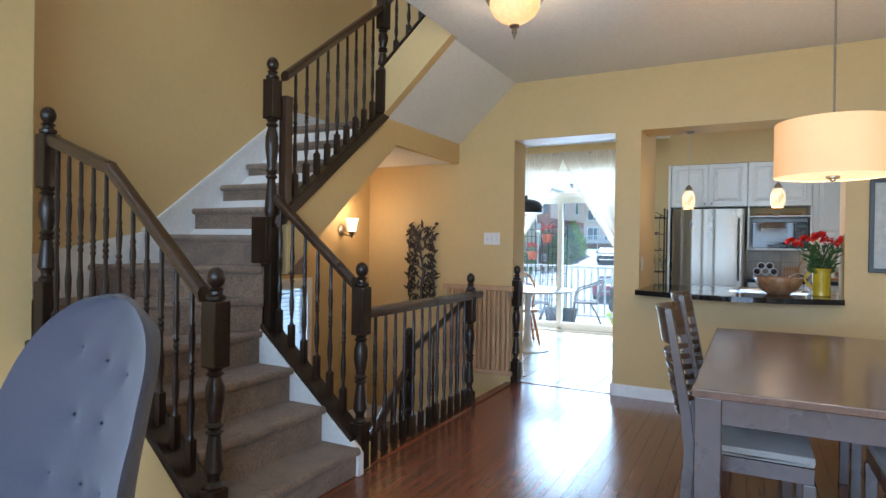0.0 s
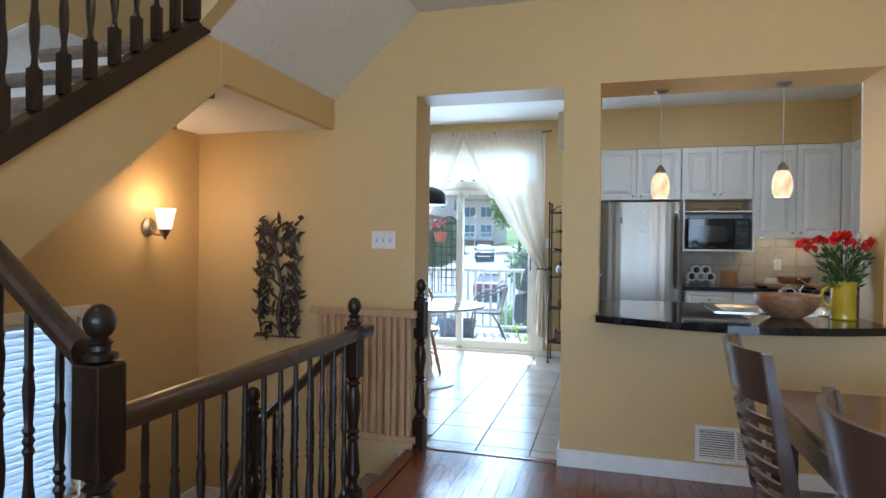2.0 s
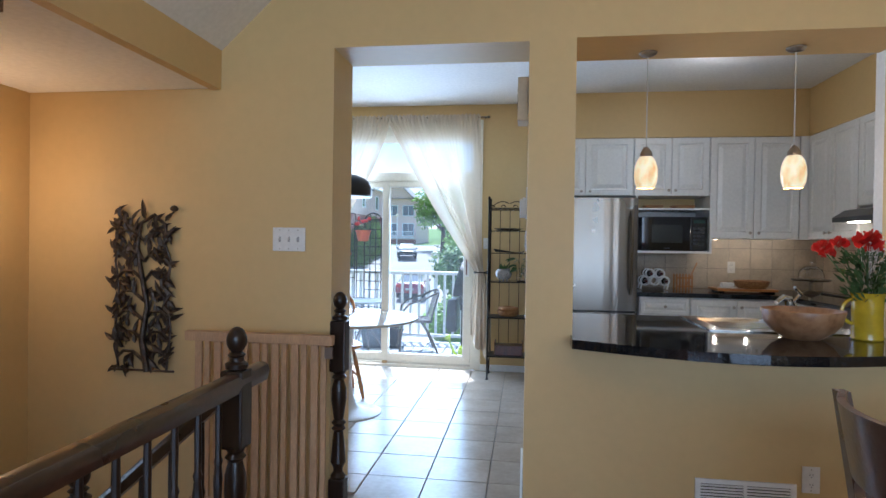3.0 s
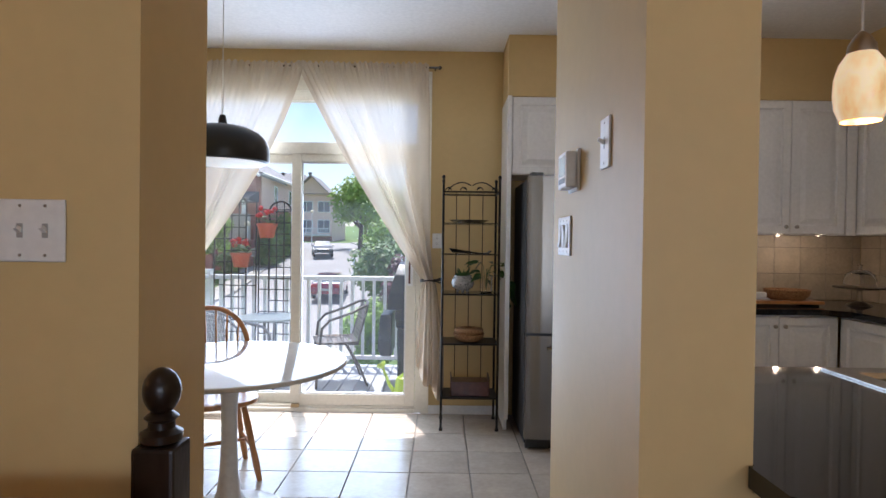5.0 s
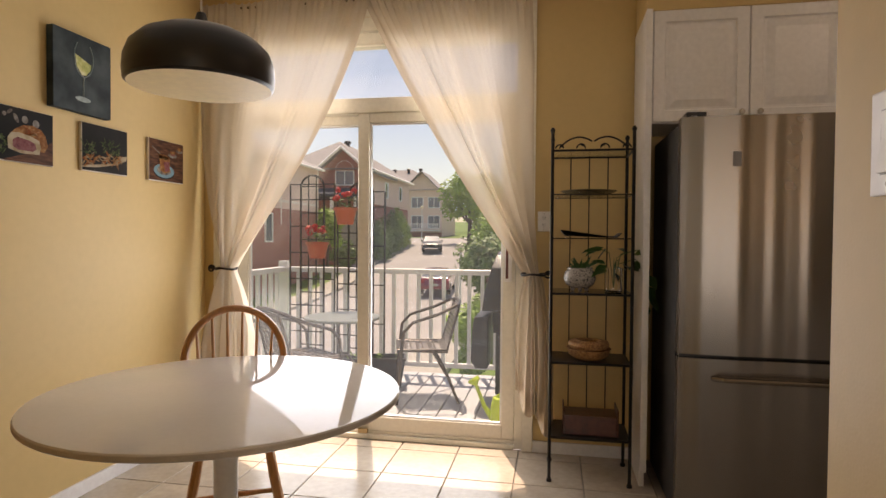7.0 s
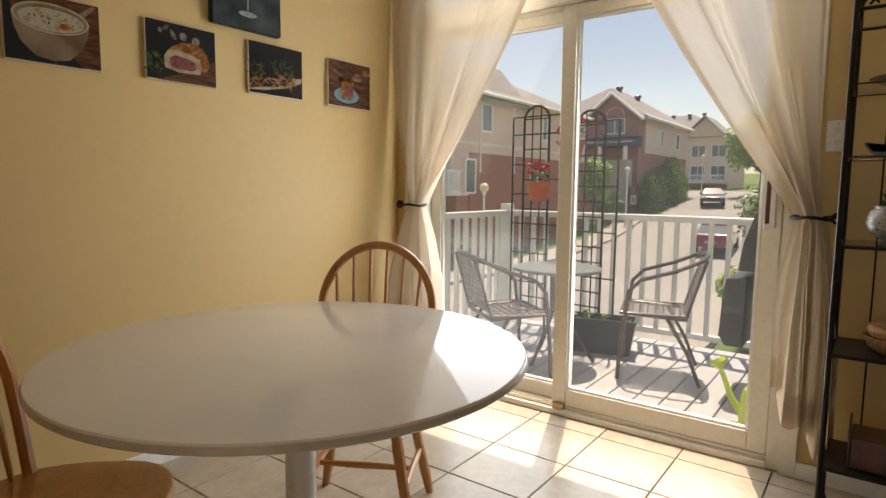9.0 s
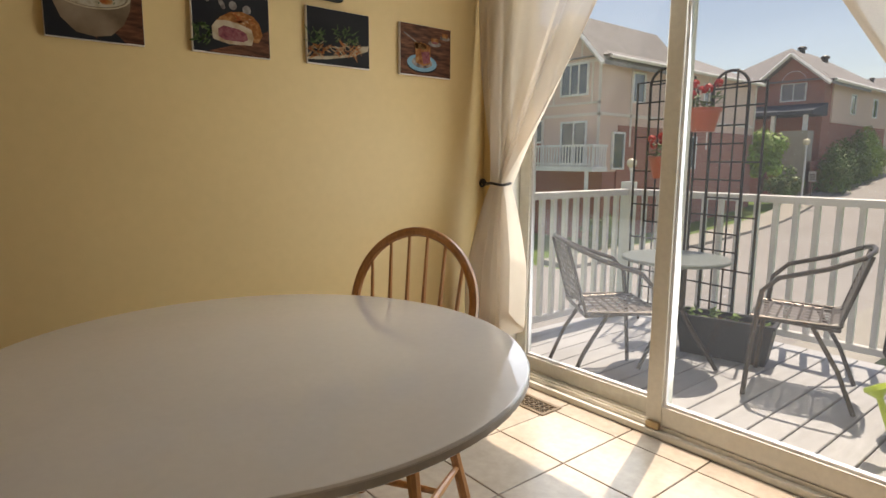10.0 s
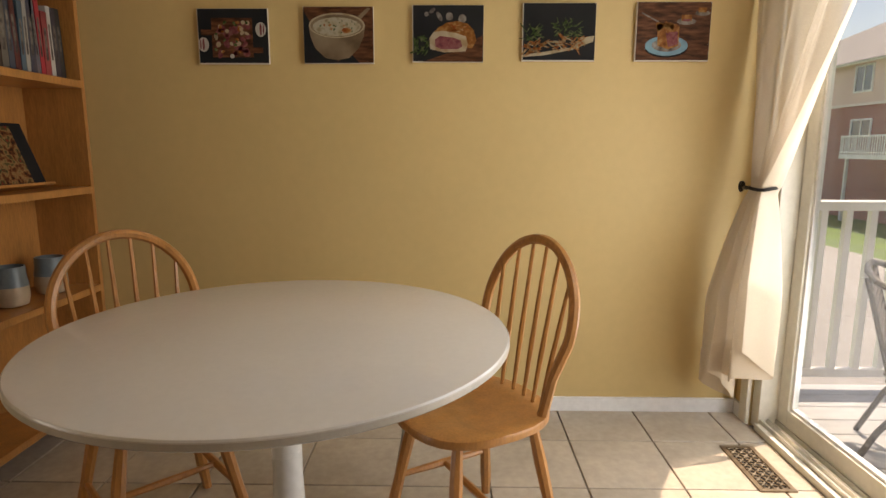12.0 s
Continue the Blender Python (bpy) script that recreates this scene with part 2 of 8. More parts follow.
shell("wall_divider", [
    (LW, Y1, -2.6, -1.906, Y1B, 5.4), (-1.906, Y1, 2.25, -0.985, Y1B, CEIL), (-0.985, Y1, 0, -0.775, 5.83, CEIL),
    (-0.775, Y1, 2.26, 0.66, 5.33, CEIL), (-0.775, Y1, 0, 0.66, 5.2, 0.868), (0.66, Y1, 0, 2.7, Y1B, CEIL),
    (-1.906, Y1, CEIL, 2.7, Y1B, 5.4)], WALL, "ochre painted wall with a doorway and a serving hatch", "wall")
shell("wall_west", [
    (LW - 0.15, 1.48, -2.6, LW, 3.50, 5.4), (LW - 0.15, 4.0, -2.6, LW, YO, 5.4), (LW - 0.15, 3.50, -2.6, LW, 4.0, -0.10),
    (LW - 0.15, 3.50, 0.89, LW, 4.0, 5.4)], WALL, "ochre painted side wall of the stairs and the kitchen", "wall")
shell("wall_living_west", [(LW - 0.15, -2.9, -0.3, -3.12, 1.48, 5.4)], WALL, "ochre painted living room wall beside the stairs", "wall")
shell("wall_north", [
    (LW, YF, -0.3, -3.41, YO, CEIL), (-1.49, YF, -0.3, 2.0, YO, CEIL), (-3.41, YF, 2.56, -1.49, YO, CEIL)],
    WALL, "ochre painted outer wall with a patio door opening", "wall")
shell("wall_kitchen_east", [(1.87, Y1B, -0.3, 2.0, YF, CEIL)], WALL, "ochre painted kitchen wall", "wall")
shell("wall_living_east", [(2.7, -2.9, -0.3, 2.85, Y1B, CEIL)], WALL, "ochre painted living room wall", "wall")
shell("wall_south", [
    (-3.12, -2.9, -0.3, -2.6, -2.75, CEIL), (2.4, -2.9, -0.3, 2.7, -2.75, CEIL), (-2.6, -2.9, -0.3, 2.4, -2.75, 0.5),
    (-2.6, -2.9, 2.5, 2.4, -2.75, CEIL)], WALL, "ochre painted wall with the front window opening", "wall")
shell("soffit_kitchen", [(-0.90, 8.02, 2.35, 1.87, YF, CEIL), (1.55, 5.9, 2.35, 1.87, 8.02, CEIL)], WALL, "ochre bulkhead above the kitchen cabinets", "wall")
shell("ceiling", [
    (-1.87, -2.75, CEIL, 2.7, Y1, 3.05), (-3.12, -2.75, CEIL, -1.87, 1.45, 3.05), (LW, Y1B, CEIL, 2.0, YO, 3.05)],
    WALLW, "flat white painted ceiling", "ceiling")
bm = bmesh.new()
prism(bm, [(-2.48, 2.252), (-1.902, CEIL + 0.004), (-1.872, CEIL + 0.004), (-1.872, 3.04), (-2.48, 2.5)], "y", 3.702, Y1)
structure("ceiling_slope", bm, WALLW, "white sloped underside of the upper stairs", "ceiling")
bm = bmesh.new()
prism(bm, [(-2.482, 2.247), (-1.868, 2.805), (-1.868, 3.17), (-2.482, 2.62)], "y", 3.62, 3.70)
structure("wall_stringer_upper", bm, WALL, "ochre painted side of the upper stair flight", "wall")
# the upper stairwell, closed above
shell("wall_stairwell_upper", [
    (-1.87, 1.33, 3.06, -1.75, 3.62, 5.4), (LW, 1.30, 2.80, -1.87, 1.42, 5.4), (-1.0, 3.5, 3.06, -0.9, Y1, 5.4), (LW, 1.3, 5.4, -0.9, Y1B, 5.5)],
    WALL, "ochre painted walls of the upper stairwell", "wall")
# floors
shell("floor_subfloor", [(-1.90, -2.75, -0.30, 2.7, 5.04, -0.012), (-3.12, -2.75, -0.30, -1.90, 1.45, -0.012)], JOINT, "cherry-stained hardwood strip floor", "floor")
shell("floor_kitchen", [(LW, Y1B, -0.30, 2.0, YF + 0.03, -0.010), (-1.906, 5.04, -0.30, -0.985, Y1B, -0.010)], GROUT, "cream ceramic tile kitchen floor with grey grout", "floor")

# ---- stairs going up ----
RISE, RUN = 0.192, 0.252
S0 = 0.16


def carpet_step(bm, poly, z, drop):
    """A carpeted tread and its riser, on a plan polygon; the nosing is its first edge."""
    a, b = Vector((*poly[0], 0)), Vector((*poly[1], 0))
    prism(bm, poly, "z", z - drop, z - 0.004)
    d = (b - a).normalized()
    out = Vector((d.y, -d.x, 0))
    c = sum((Vector((*p, 0)) for p in poly), Vector()) / len(poly)
    if out.dot(c - a) > 0:
        out = -out
    tube(bm, [a + out * 0.008 + Vector((0, 0, z - 0.022)), b + out * 0.008 + Vector((0, 0, z - 0.022))], 0.023, 10)
    return bm


stair = thing("staircase", "taupe carpeted staircase with white skirts, dark wooden newels and rails", "staircase")
YA, YB = 1.60, 2.45    # the lowest flight lies between these
steps = []
for i in range(3):
    x = -1.83 - 0.24 * i
    steps.append(([(x, YA), (x, YB), (x - 0.30, YB), (x - 0.30, YA)], S0 + RISE * i, 0.2 if i else 0.155))
px, py = -2.56, 2.48
steps.append(([(-2.55, YA), (px, py), (LW + 0.004, 1.94), (LW + 0.004, YA)], S0 + RISE * 3, 0.24))
steps.append(([(-3.15, YA), (px, py), (LW + 0.004, 2.35), (LW + 0.004, YA)], S0 + RISE * 4, 0.24))
steps.append(([(LW + 0.004, 2.02), (px, py), (px, 2.52), (LW + 0.004, 2.52)], S0 + RISE * 5, 0.24))
for i in range(5):
    y = 2.515 + RUN * i
    steps.append(([(LW + 0.004, y), (-2.53, y), (-2.53, y + 0.3), (LW + 0.004, y + 0.3)], S0 + RISE * (6 + i), 0.09 if i else 0.25))
steps.append(([(LW + 0.004, 3.75), (-2.49, 3.75), (-2.49, Y1 - 0.004), (LW + 0.004, Y1 - 0.004)], S0 + RISE * 11, 0.10))
for poly, z, drop in steps:
    bm = carpet_step(bmesh.new(), poly, z, drop)
    if drop == 0.09:
        y = poly[0][1]
        bx(bm, LW + 0.004, y, z - 0.18, -2.53, y + 0.025, z - 0.088)
    part("step", bm, CARPET, stair, smooth=True)
# the solid sides
bm = prism(bmesh.new(), [(-1.86, 0.0), (-1.86, 0.14), (-2.55, 0.735), (-3.12, 0.735), (-3.12, 0)], "y", 1.46, 1.58)
part("knee_wall", bm, WALL, stair)
bm = prism(bmesh.new(), [(-1.84, -2.5), (-1.84, 0.14), (-2.55, 0.735), (-2.55, -2.5)], "y", 2.50, 2.60)
part("knee_wall", bm, WALL, stair)
bm = prism(bmesh.new(), [(-1.815, 0.0), (-1.815, 0.12), (-2.555, 0.742), (-2.555, 0.5), (-2.0, 0.0)], "y", 2.452, 2.498)
part("skirt", bm, TRIM, stair, "white painted stair skirt")
bm = prism(bmesh.new(), [(2.60, 1.07), (3.835, 2.062), (3.80, 2.30), (3.66, 2.265), (2.60, 1.452)], "x", -2.525, -2.48)
part("stringer_wall", bm, WALL, stair)
bm = prism(bmesh.new(), [(2.53, 1.024), (3.845, 2.07), (Y1 - 0.002, 2.07), (Y1 - 0.002, 2.205), (3.74, 2.205), (2.53, 1.15)], "x", LW + 0.002, -2.53)
part("soffit", bm, WALLW, stair, "white painted underside of the stair landing")
bm = box(-2.528, 3.80, 2.062, -2.478, Y1 - 0.002, 2.30)
part("landing_edge", bm, WALL, stair)
bm = bmesh.new()
prism(bm, [(-2.62, -2.5), (-2.62, 1.02), (LW + 0.003, 1.02), (LW + 0.003, -2.5)], "y", 2.515, 2.56)
part("panel", bm, WALL, stair)
# wall skirt along the wall side
bm = prism(bmesh.new(), [(2.36, 1.0), (2.36, 1.325), (3.68, 2.365), (3.80, 2.42), (Y1 - 0.01, 2.42), (Y1 - 0.01, 2.22), (3.85, 2.18)], "x", LW + 0.001, LW + 0.016)
part("skirt", bm, TRIM, stair, "white painted wall skirt following the stairs")
bm = prism(bmesh.new(), [(2.36, 1.305), (2.36, 1.345), (3.68, 2.385), (3.68, 2.345)], "x", LW + 0.001, LW + 0.026)
part("skirt_cap", bm, TRIM, stair)
bm = bmesh.new()
prism(bm, [(1.60, 0.85), (1.60, 1.16), (2.36, 1.325), (2.36, 1.0)], "x", LW + 0.001, LW + 0.016)
part("skirt", bm, TRIM, stair, "white painted wall skirt at the winders")
# dark caps under the balusters
CAP = [(-0.072, 0.0), (0.072, 0.0), (0.072, 0.022), (0.060, 0.030), (-0.060, 0.030), (-0.072, 0.022)]
for a, b in (((-1.88, 2.535, 0.165), (-2.56, 2.535, 0.745)), ((-1.88, 1.52, 0.165), (-2.53, 1.52, 0.735)), ((-2.53, 1.52, 0.735), (-3.115, 1.52, 0.735))):
    part("cap", sweep(bmesh.new(), CAP, a, b), DARK, stair, "dark-stained cap")
part("cap", sweep(bmesh.new(), [(u * 0.6, w) for u, w in CAP], (-2.50, 2.55, 1.435), (-2.50, 3.66, 2.285)), DARK, stair, "dark-stained cap")
part("cap", prism(bmesh.new(), [(2.55, 1.375), (2.55, 1.45), (3.70, 2.33), (3.70, 2.255)], "x", -2.478, -2.462), DARK, stair, "dark-stained moulding")
part("cap", sweep(bmesh.new(), [(u * 0.6, w) for u, w in CAP], (-2.48, 3.655, 2.63), (-1.872, 3.655, 3.175)), DARK, stair, "dark-stained cap")

# newels and balusters
def newel_parts(parent, at, z0, z1, foot=0.17, block=0.27, wide=0.041):
    """A turned newel from z0 to z1: square foot, turned shaft, square block, ball."""
    zb = z1 - 0.14
    za = zb - block
    x, y = at
    bm = bmesh.new()
    bx(bm, x - wide, y - wide, z0, x + wide, y + wide, z0 + foot, 0.006)
    part("foot", bm, DARK, parent)
    h = za - z0 - foot
    w = wide
    prof = [(w * .9, 0), (w * .95, .012), (w * .6, .03), (w * .62, .05), (w * .95, .09), (w * .97, .12)]
    body = [(w * .95, .16), (w * .75, .34), (w * .58, .44), (w * .9, .465), (w * .62, .49), (w * .92, .52), (w * .6, .55), (w * .7, .60), (w * .96, .74), (w * .92, .84), (w * .6, .92), (w * .92, .945), (w * .62, .97), (w * .92, 1.0)]
    prof = [(r, min(z, h * 0.15)) for r, z in prof] + [(r, z * h) for r, z in body]
    part("shaft", lathe(bmesh.new(), prof, (x, y, z0 + foot), 16), DARK, parent, smooth=True)
    part("block", bx(bmesh.new(), x - w, y - w, za, x + w, y + w, zb, 0.007), DARK, parent)
    ball = [(w * .6, 0), (w * .95, .006), (w * .98, .02), (w * .62, .028), (w * .6, .04), (w * .8, .048), (w * .55, .056)]
    ball += [(max(0.003, w * .88 * math.sin(radians(a))), .095 - .043 * math.cos(radians(a))) for a in range(30, 181, 15)]
    part("finial", lathe(bmesh.new(), ball, (x, y, zb), 16), DARK, parent, smooth=True)


def baluster(parent, x, y, z0, z1, w=0.017, mat_of=None):
    """A slim turned baluster with a square foot."""
    h = z1 - z0
    bm = bmesh.new()
    f = min(0.14, h * 0.2)
    bx(bm, x - w, y - w, z0, x + w, y + w, z0 + f, 0.003)
    k = [(.95, 0), (.6, .02), (.5, .05), (.85, .14), (.9, .22), (.62, .30), (.55, .40), (.85, .42), (.55, .44), (.85, .46), (.55, .48), (.85, .50), (.55, .52), (.72, .60), (.85, .66), (.6, .72), (.8, .74), (.55, .76), (.6, .9), (.5, 1.0)]
    lathe(bm, [(w * r, z * (h - f)) for r, z in k], (x, y, z0 + f), 8)
    return part("baluster", bm, mat_of or DARK, parent, smooth=True)


RAILP = [(-0.024, -0.03), (0.024, -0.03), (0.030, -0.012), (0.033, 0.008), (0.026, 0.024), (0.012, 0.031), (-0.012, 0.031), (-0.026, 0.024), (-0.033, 0.008), (-0.030, -0.012)]


def rail(parent, a, b, label="polished dark handrail"):
    part("handrail", sweep(bmesh.new(), RAILP, a, b), RAIL, parent, label, smooth=True)


newels = []
for (x, y, z0, z1, foot) in ((-1.88, 2.55, 0.0, 1.165, 0.26), (-1.872, 1.53, 0.0, 1.165, 0.26), (-3.065, 1.52, 0.755, 1.93, 0.3)):
    n = thing("newel_post", "dark-stained turned wooden newel post with a ball top", "newel post", "newel posts of the stairs", m=pose(0, 0, 0))
    newel_parts(n, (x, y), z0, z1, foot)
n = thing("newel_post", "tall dark-stained turned newel post at the stair's turn", "newel post", "newel posts of the stairs")
newel_parts(n, (-2.55, 2.53), 0.74, 2.40, 0.62, 0.24)
part("side_post", box(-2.535, 2.575, 1.44, -2.475, 2.63, 2.17, bev=0.004), RAIL, n, "flat brown side post")
part("bracket", bx(bmesh.new(), -2.62, 2.44, 1.14, -2.50, 2.49, 1.42, 0.004), DARK, n, "dark wooden block")
n = thing("newel_post", "dark-stained turned newel post at the upper landing", "newel post", "newel posts of the stairs")
newel_parts(n, (-2.49, 3.64), 2.28, 3.32, 0.33, 0.25)

bal = thing("balustrade", "dark turned balusters and handrail of the lowest stair flight", "balustrade", "balustrades of the stairs")
rail(bal, (-1.93, 2.55, 1.045), (-2.52, 2.55, 1.53))
for i in range(6):
    x = -2.00 - 0.098 * i
    baluster(bal, x, 2.55, 0.195 - (x + 1.88) * 0.853, 1.045 - (x + 1.93) * 0.822 - 0.025)
bal = thing("balustrade", "dark turned balusters and a bent handrail beside the stairs", "balustrade", "balustrades of the stairs")
rail(bal, (-1.93, 1.52, 1.05), (-2.56, 1.52, 1.60))
rail(bal, (-2.55, 1.52, 1.595), (-3.03, 1.52, 1.76))
for i in range(11):
    x = -2.00 - 0.098 * i
    zb = 0.195 - (x + 1.88) * 0.877 if x > -2.53 else 0.765
    zt = 1.05 - (x + 1.93) * 0.873 if x > -2.555 else 1.595 - (x + 2.555) * 0.344
    baluster(bal, x, 1.52, zb, zt - 0.025)
bal = thing("balustrade", "dark turned balusters and handrail of the middle stair flight", "balustrade", "balustrades of the stairs")
rail(bal, (-2.50, 2.58, 2.29), (-2.50, 3.60, 3.08))
for i in range(9):
    y = 2.68 + 0.105 * i
    baluster(bal, -2.50, y, 1.46 + (y - 2.55) * 0.766, 2.29 + (y - 2.58) * 0.7745 - 0.025)
bal = thing("balustrade", "dark turned balusters and handrail of the upper stair flight", "balustrade", "balustrades of the stairs")
rail(bal, (-2.45, 3.655, 3.16), (-1.88, 3.655, 3.67))
for i in range(5):
    x = -2.38 + 0.11 * i
    baluster(bal, x, 3.655, 2.65 + (x + 2.48) * 0.896, 3.16 + (x + 2.45) * 0.895 - 0.025)

# the guard round the stairwell
n = thing("newel_post", "dark-stained turned newel post at the head of the basement stairs", "newel post", "newel posts of the stairs")
newel_parts(n, (-1.905, 4.055), -0.19, 1.05, 0.3, 0.25, 0.037)
n = thing("newel_post", "dark-stained half newel post against the wall", "newel post", "newel posts of the stairs")
newel_parts(n, (-1.860, 4.975), 0.0, 1.09, 0.2, 0.24, 0.038)
n = thing("newel_post", "dark-stained turned newel post on the basement stairs", "newel post", "newel posts of the stairs")
newel_parts(n, (-2.46, 4.05), -0.75, 0.575, 0.4)
bal = thing("balustrade", "dark turned balusters and handrail round the stairwell", "balustrade", "balustrades of the stairs")
rail(bal, (-1.89, 2.60, 0.872), (-1.90, 4.22, 0.872))
part("shoe", box(-1.925, 2.60, -0.004, -1.845, 4.0, 0.012, bev=0.003), WOODF, bal, "cherry-stained floor nosing")
for i in range(12):
    baluster(bal, -1.885, 2.70 + 0.11 * i, 0.012, 0.85)
bal = thing("balustrade", "dark turned balusters and handrail going down to the basement", "balustrade", "balustrades of the stairs")
rail(bal, (-1.93, 4.05, 0.84), (-2.42, 4.05, 0.40))
for i in range(4):
    x = -2.02 - 0.105 * i
    baluster(bal, x, 4.05, -0.20 + (x + 1.9) * 0.8, 0.84 + (x + 1.93) * 0.9 - 0.02)
rail(bal, (-2.46, 4.00, 0.22), (-2.46, 3.0, -0.62))
for i in range(7):
    y = 3.92 - 0.13 * i
    baluster(bal, -2.46, y, -0.75 + (y - 4.0) * 0.84, 0.22 + (y - 4.0) * 0.84 - 0.02)

# ---- stairs going down ----
down = thing("basement_stairs", "taupe carpeted stairs going down with white skirts", "staircase")
for poly, z in (([(-1.93, 4.05), (-1.93, Y1 - .004), (-2.22, Y1 - .004), (-2.22, 4.05)], -0.19), ([(-2.20, 4.05), (-2.20, Y1 - .004), (-2.50, Y1 - .004), (-2.50, 4.05)], -0.38),
                ([(-2.46, 4.05), (-2.46, Y1 - .004), (LW + .004, Y1 - .004), (LW + .004, 4.05)], -0.57), ([(-2.50, 3.80), (LW + .004, 3.80), (LW + .004, 4.07), (-2.50, 4.07)], -0.76),
                ([(-2.50, 3.55), (LW + .004, 3.55), (LW + .004, 3.82), (-2.50, 3.82)], -0.95), ([(-2.50, 3.30), (LW + .004, 3.30), (LW + .004, 3.57), (-2.50, 3.57)], -1.14)):
    part("step", prism(bmesh.new(), poly, "z", z - 0.25, z), CARPET, down)
part("skirt", box(-2.0, Y1 - 0.02, -0.40, -1.935, Y1 - 0.003, -0.02), TRIM, down)
part("skirt", box(-1.93, 4.10, -0.19, -1.902, Y1 - 0.03, -0.012), TRIM, down, "white painted riser below the floor's edge")
part("skirt", box(LW + 0.002, Y1 - 0.018, -0.57, -2.3, Y1 - 0.002, -0.43), TRIM, down)
part("skirt", box(LW + 0.002, 3.0, -0.57, LW + 0.018, Y1 - 0.02, -0.43), TRIM, down)
part("lower_floor", box(LW, 2.6, -2.6, -1.9, Y1, -2.4), CARPET, down)
part("stairwell_side", box(-1.90, 2.6, -2.5, -1.84, Y1, -0.305), WALL, down)
part("nosing", box(-1.935, 4.10, -0.010, -1.86, Y1 - 0.05, 0.010, bev=0.004), WOODF, down, "cherry-stained nosing")

# ---- patio door and window over it ----
bm = bmesh.new()
for q in ((-3.41, 8.412, 0, -3.35, 8.55, 2.56), (-1.55, 8.412, 0, -1.49, 8.55, 2.56), (-3.35, 8.412, 1.985, -1.55, 8.55, 2.075), (-3.35, 8.412, 2.475, -1.55, 8.55, 2.56), (-3.35, 8.44, 2.405, -1.55, 8.55, 2.475), (-3.35, 8.395, 0, -1.55, 8.55, 0.03)):
    bx(bm, *q, bev=0.004)
door = structure("door_patio", bm, VINYL, "cream vinyl sliding patio door, closed, with a transom window", "patio door")
bm = bmesh.new()
for yy in (8.418, 8.448, 8.484, 8.516):
    bx(bm, -3.35, yy, 0.03, -1.55, yy + 0.008, 0.048)
part("track", bm, pmat("track_aluminium", (0.55, 0.52, 0.45), 0.35, 0.6), door)


def sash(x0, x1, y, z0, z1, w, wb, glass):
    """One leaf: stiles and rails, a stepped glazing bead round the glass, and the pane."""
    bm = bmesh.new()
    bx(bm, x0, y, z0, x0 + w, y + 0.04, z1, 0.004)
    bx(bm, x1 - w, y, z0, x1, y + 0.04, z1, 0.004)
    bx(bm, x0 + w, y, z0, x1 - w, y + 0.04, z0 + wb, 0.004)
    bx(bm, x0 + w, y, z1 - w * 0.8, x1 - w, y + 0.04, z1, 0.004)
    s = part("sash", bm, VINYL, door)
    bm = bmesh.new()
    xa, xb, za, zb, e = x0 + w, x1 - w, z0 + wb, z1 - w * 0.8, 0.012
    for q in ((xa, za, xa + e, zb), (xb - e, za, xb, zb), (xa + e, za, xb - e, za + e), (xa + e, zb - e, xb - e, zb)):
        bx(bm, q[0], y + 0.010, q[1], q[2], y + 0.034, q[3], 0.002)
    part("glazing_bead", bm, TRIM, s, "white glazing bead")
    g = part("pane", box(xa + e, y + 0.020, za + e, xb - e, y + 0.024, zb - e), glass, s)
    g.visible_shadow = False
    return s


slide = sash(-2.515, -1.553, 8.425, 0.046, 1.985, 0.072, 0.085, PANE_A)
sash(-3.348, -2.455, 8.49, 0.046, 1.985, 0.068, 0.075, PANE_B)
g = part("pane", box(-3.35, 8.48, 2.075, -1.55, 8.484, 2.405), PANE_C, door)
g.visible_shadow = False
bm = bmesh.new()
bx(bm, -1.612, 8.38, 0.98, -1.572, 8.425, 1.22, 0.006)
part("handle", bm, TRIM, slide, "white pull handle")
part("handle_grip", box(-1.604, 8.374, 1.0, -1.590, 8.381, 1.2), pmat("dark_red_wood", (0.12, 0.03, 0.02), 0.4), slide)
part("latch", box(-2.50, 8.40, 0.031, -2.44, 8.423, 0.060, bev=0.004), pmat("brass", (0.40, 0.30, 0.17), 0.45, 0.8), slide)
bm = bmesh.new()
for q in ((-1.505, 8.382, 0, -1.442, 8.399, 2.62), (-3.46, 8.382, 0, -3.398, 8.399, 2.62), (-3.398, 8.382, 2.555, -1.505, 8.399, 2.62)):
    bx(bm, *q, bev=0.004)
structure("trim_patio", bm, VINYL, "cream painted casing round the patio door", "trim")

# ---- curtains ----
CLOTH = sheer_mat("cream_cotton_voile", (0.73, 0.63, 0.50), 0.25, 0.17)
IRON = pmat("black_iron", (0.022, 0.019, 0.017), 0.45, 0.7, var=0.2, scale=20, bump=0.1)
STEEL = pmat("brushed_steel", (0.225, 0.205, 0.18), 0.27, 1.0, var=0.02, scale=1.5, grain=60, gvar=0.0, bump=0.0, rvar=0.02)
STEEL.node_tree.nodes["Principled BSDF"].inputs["Anisotropic"].default_value = 0.75
STEEL.node_tree.nodes["Principled BSDF"].inputs["Anisotropic Rotation"].default_value = 0.25
CHROME = pmat("chrome", (0.75, 0.75, 0.76), 0.08, 1.0, var=0.02, bump=0.0)


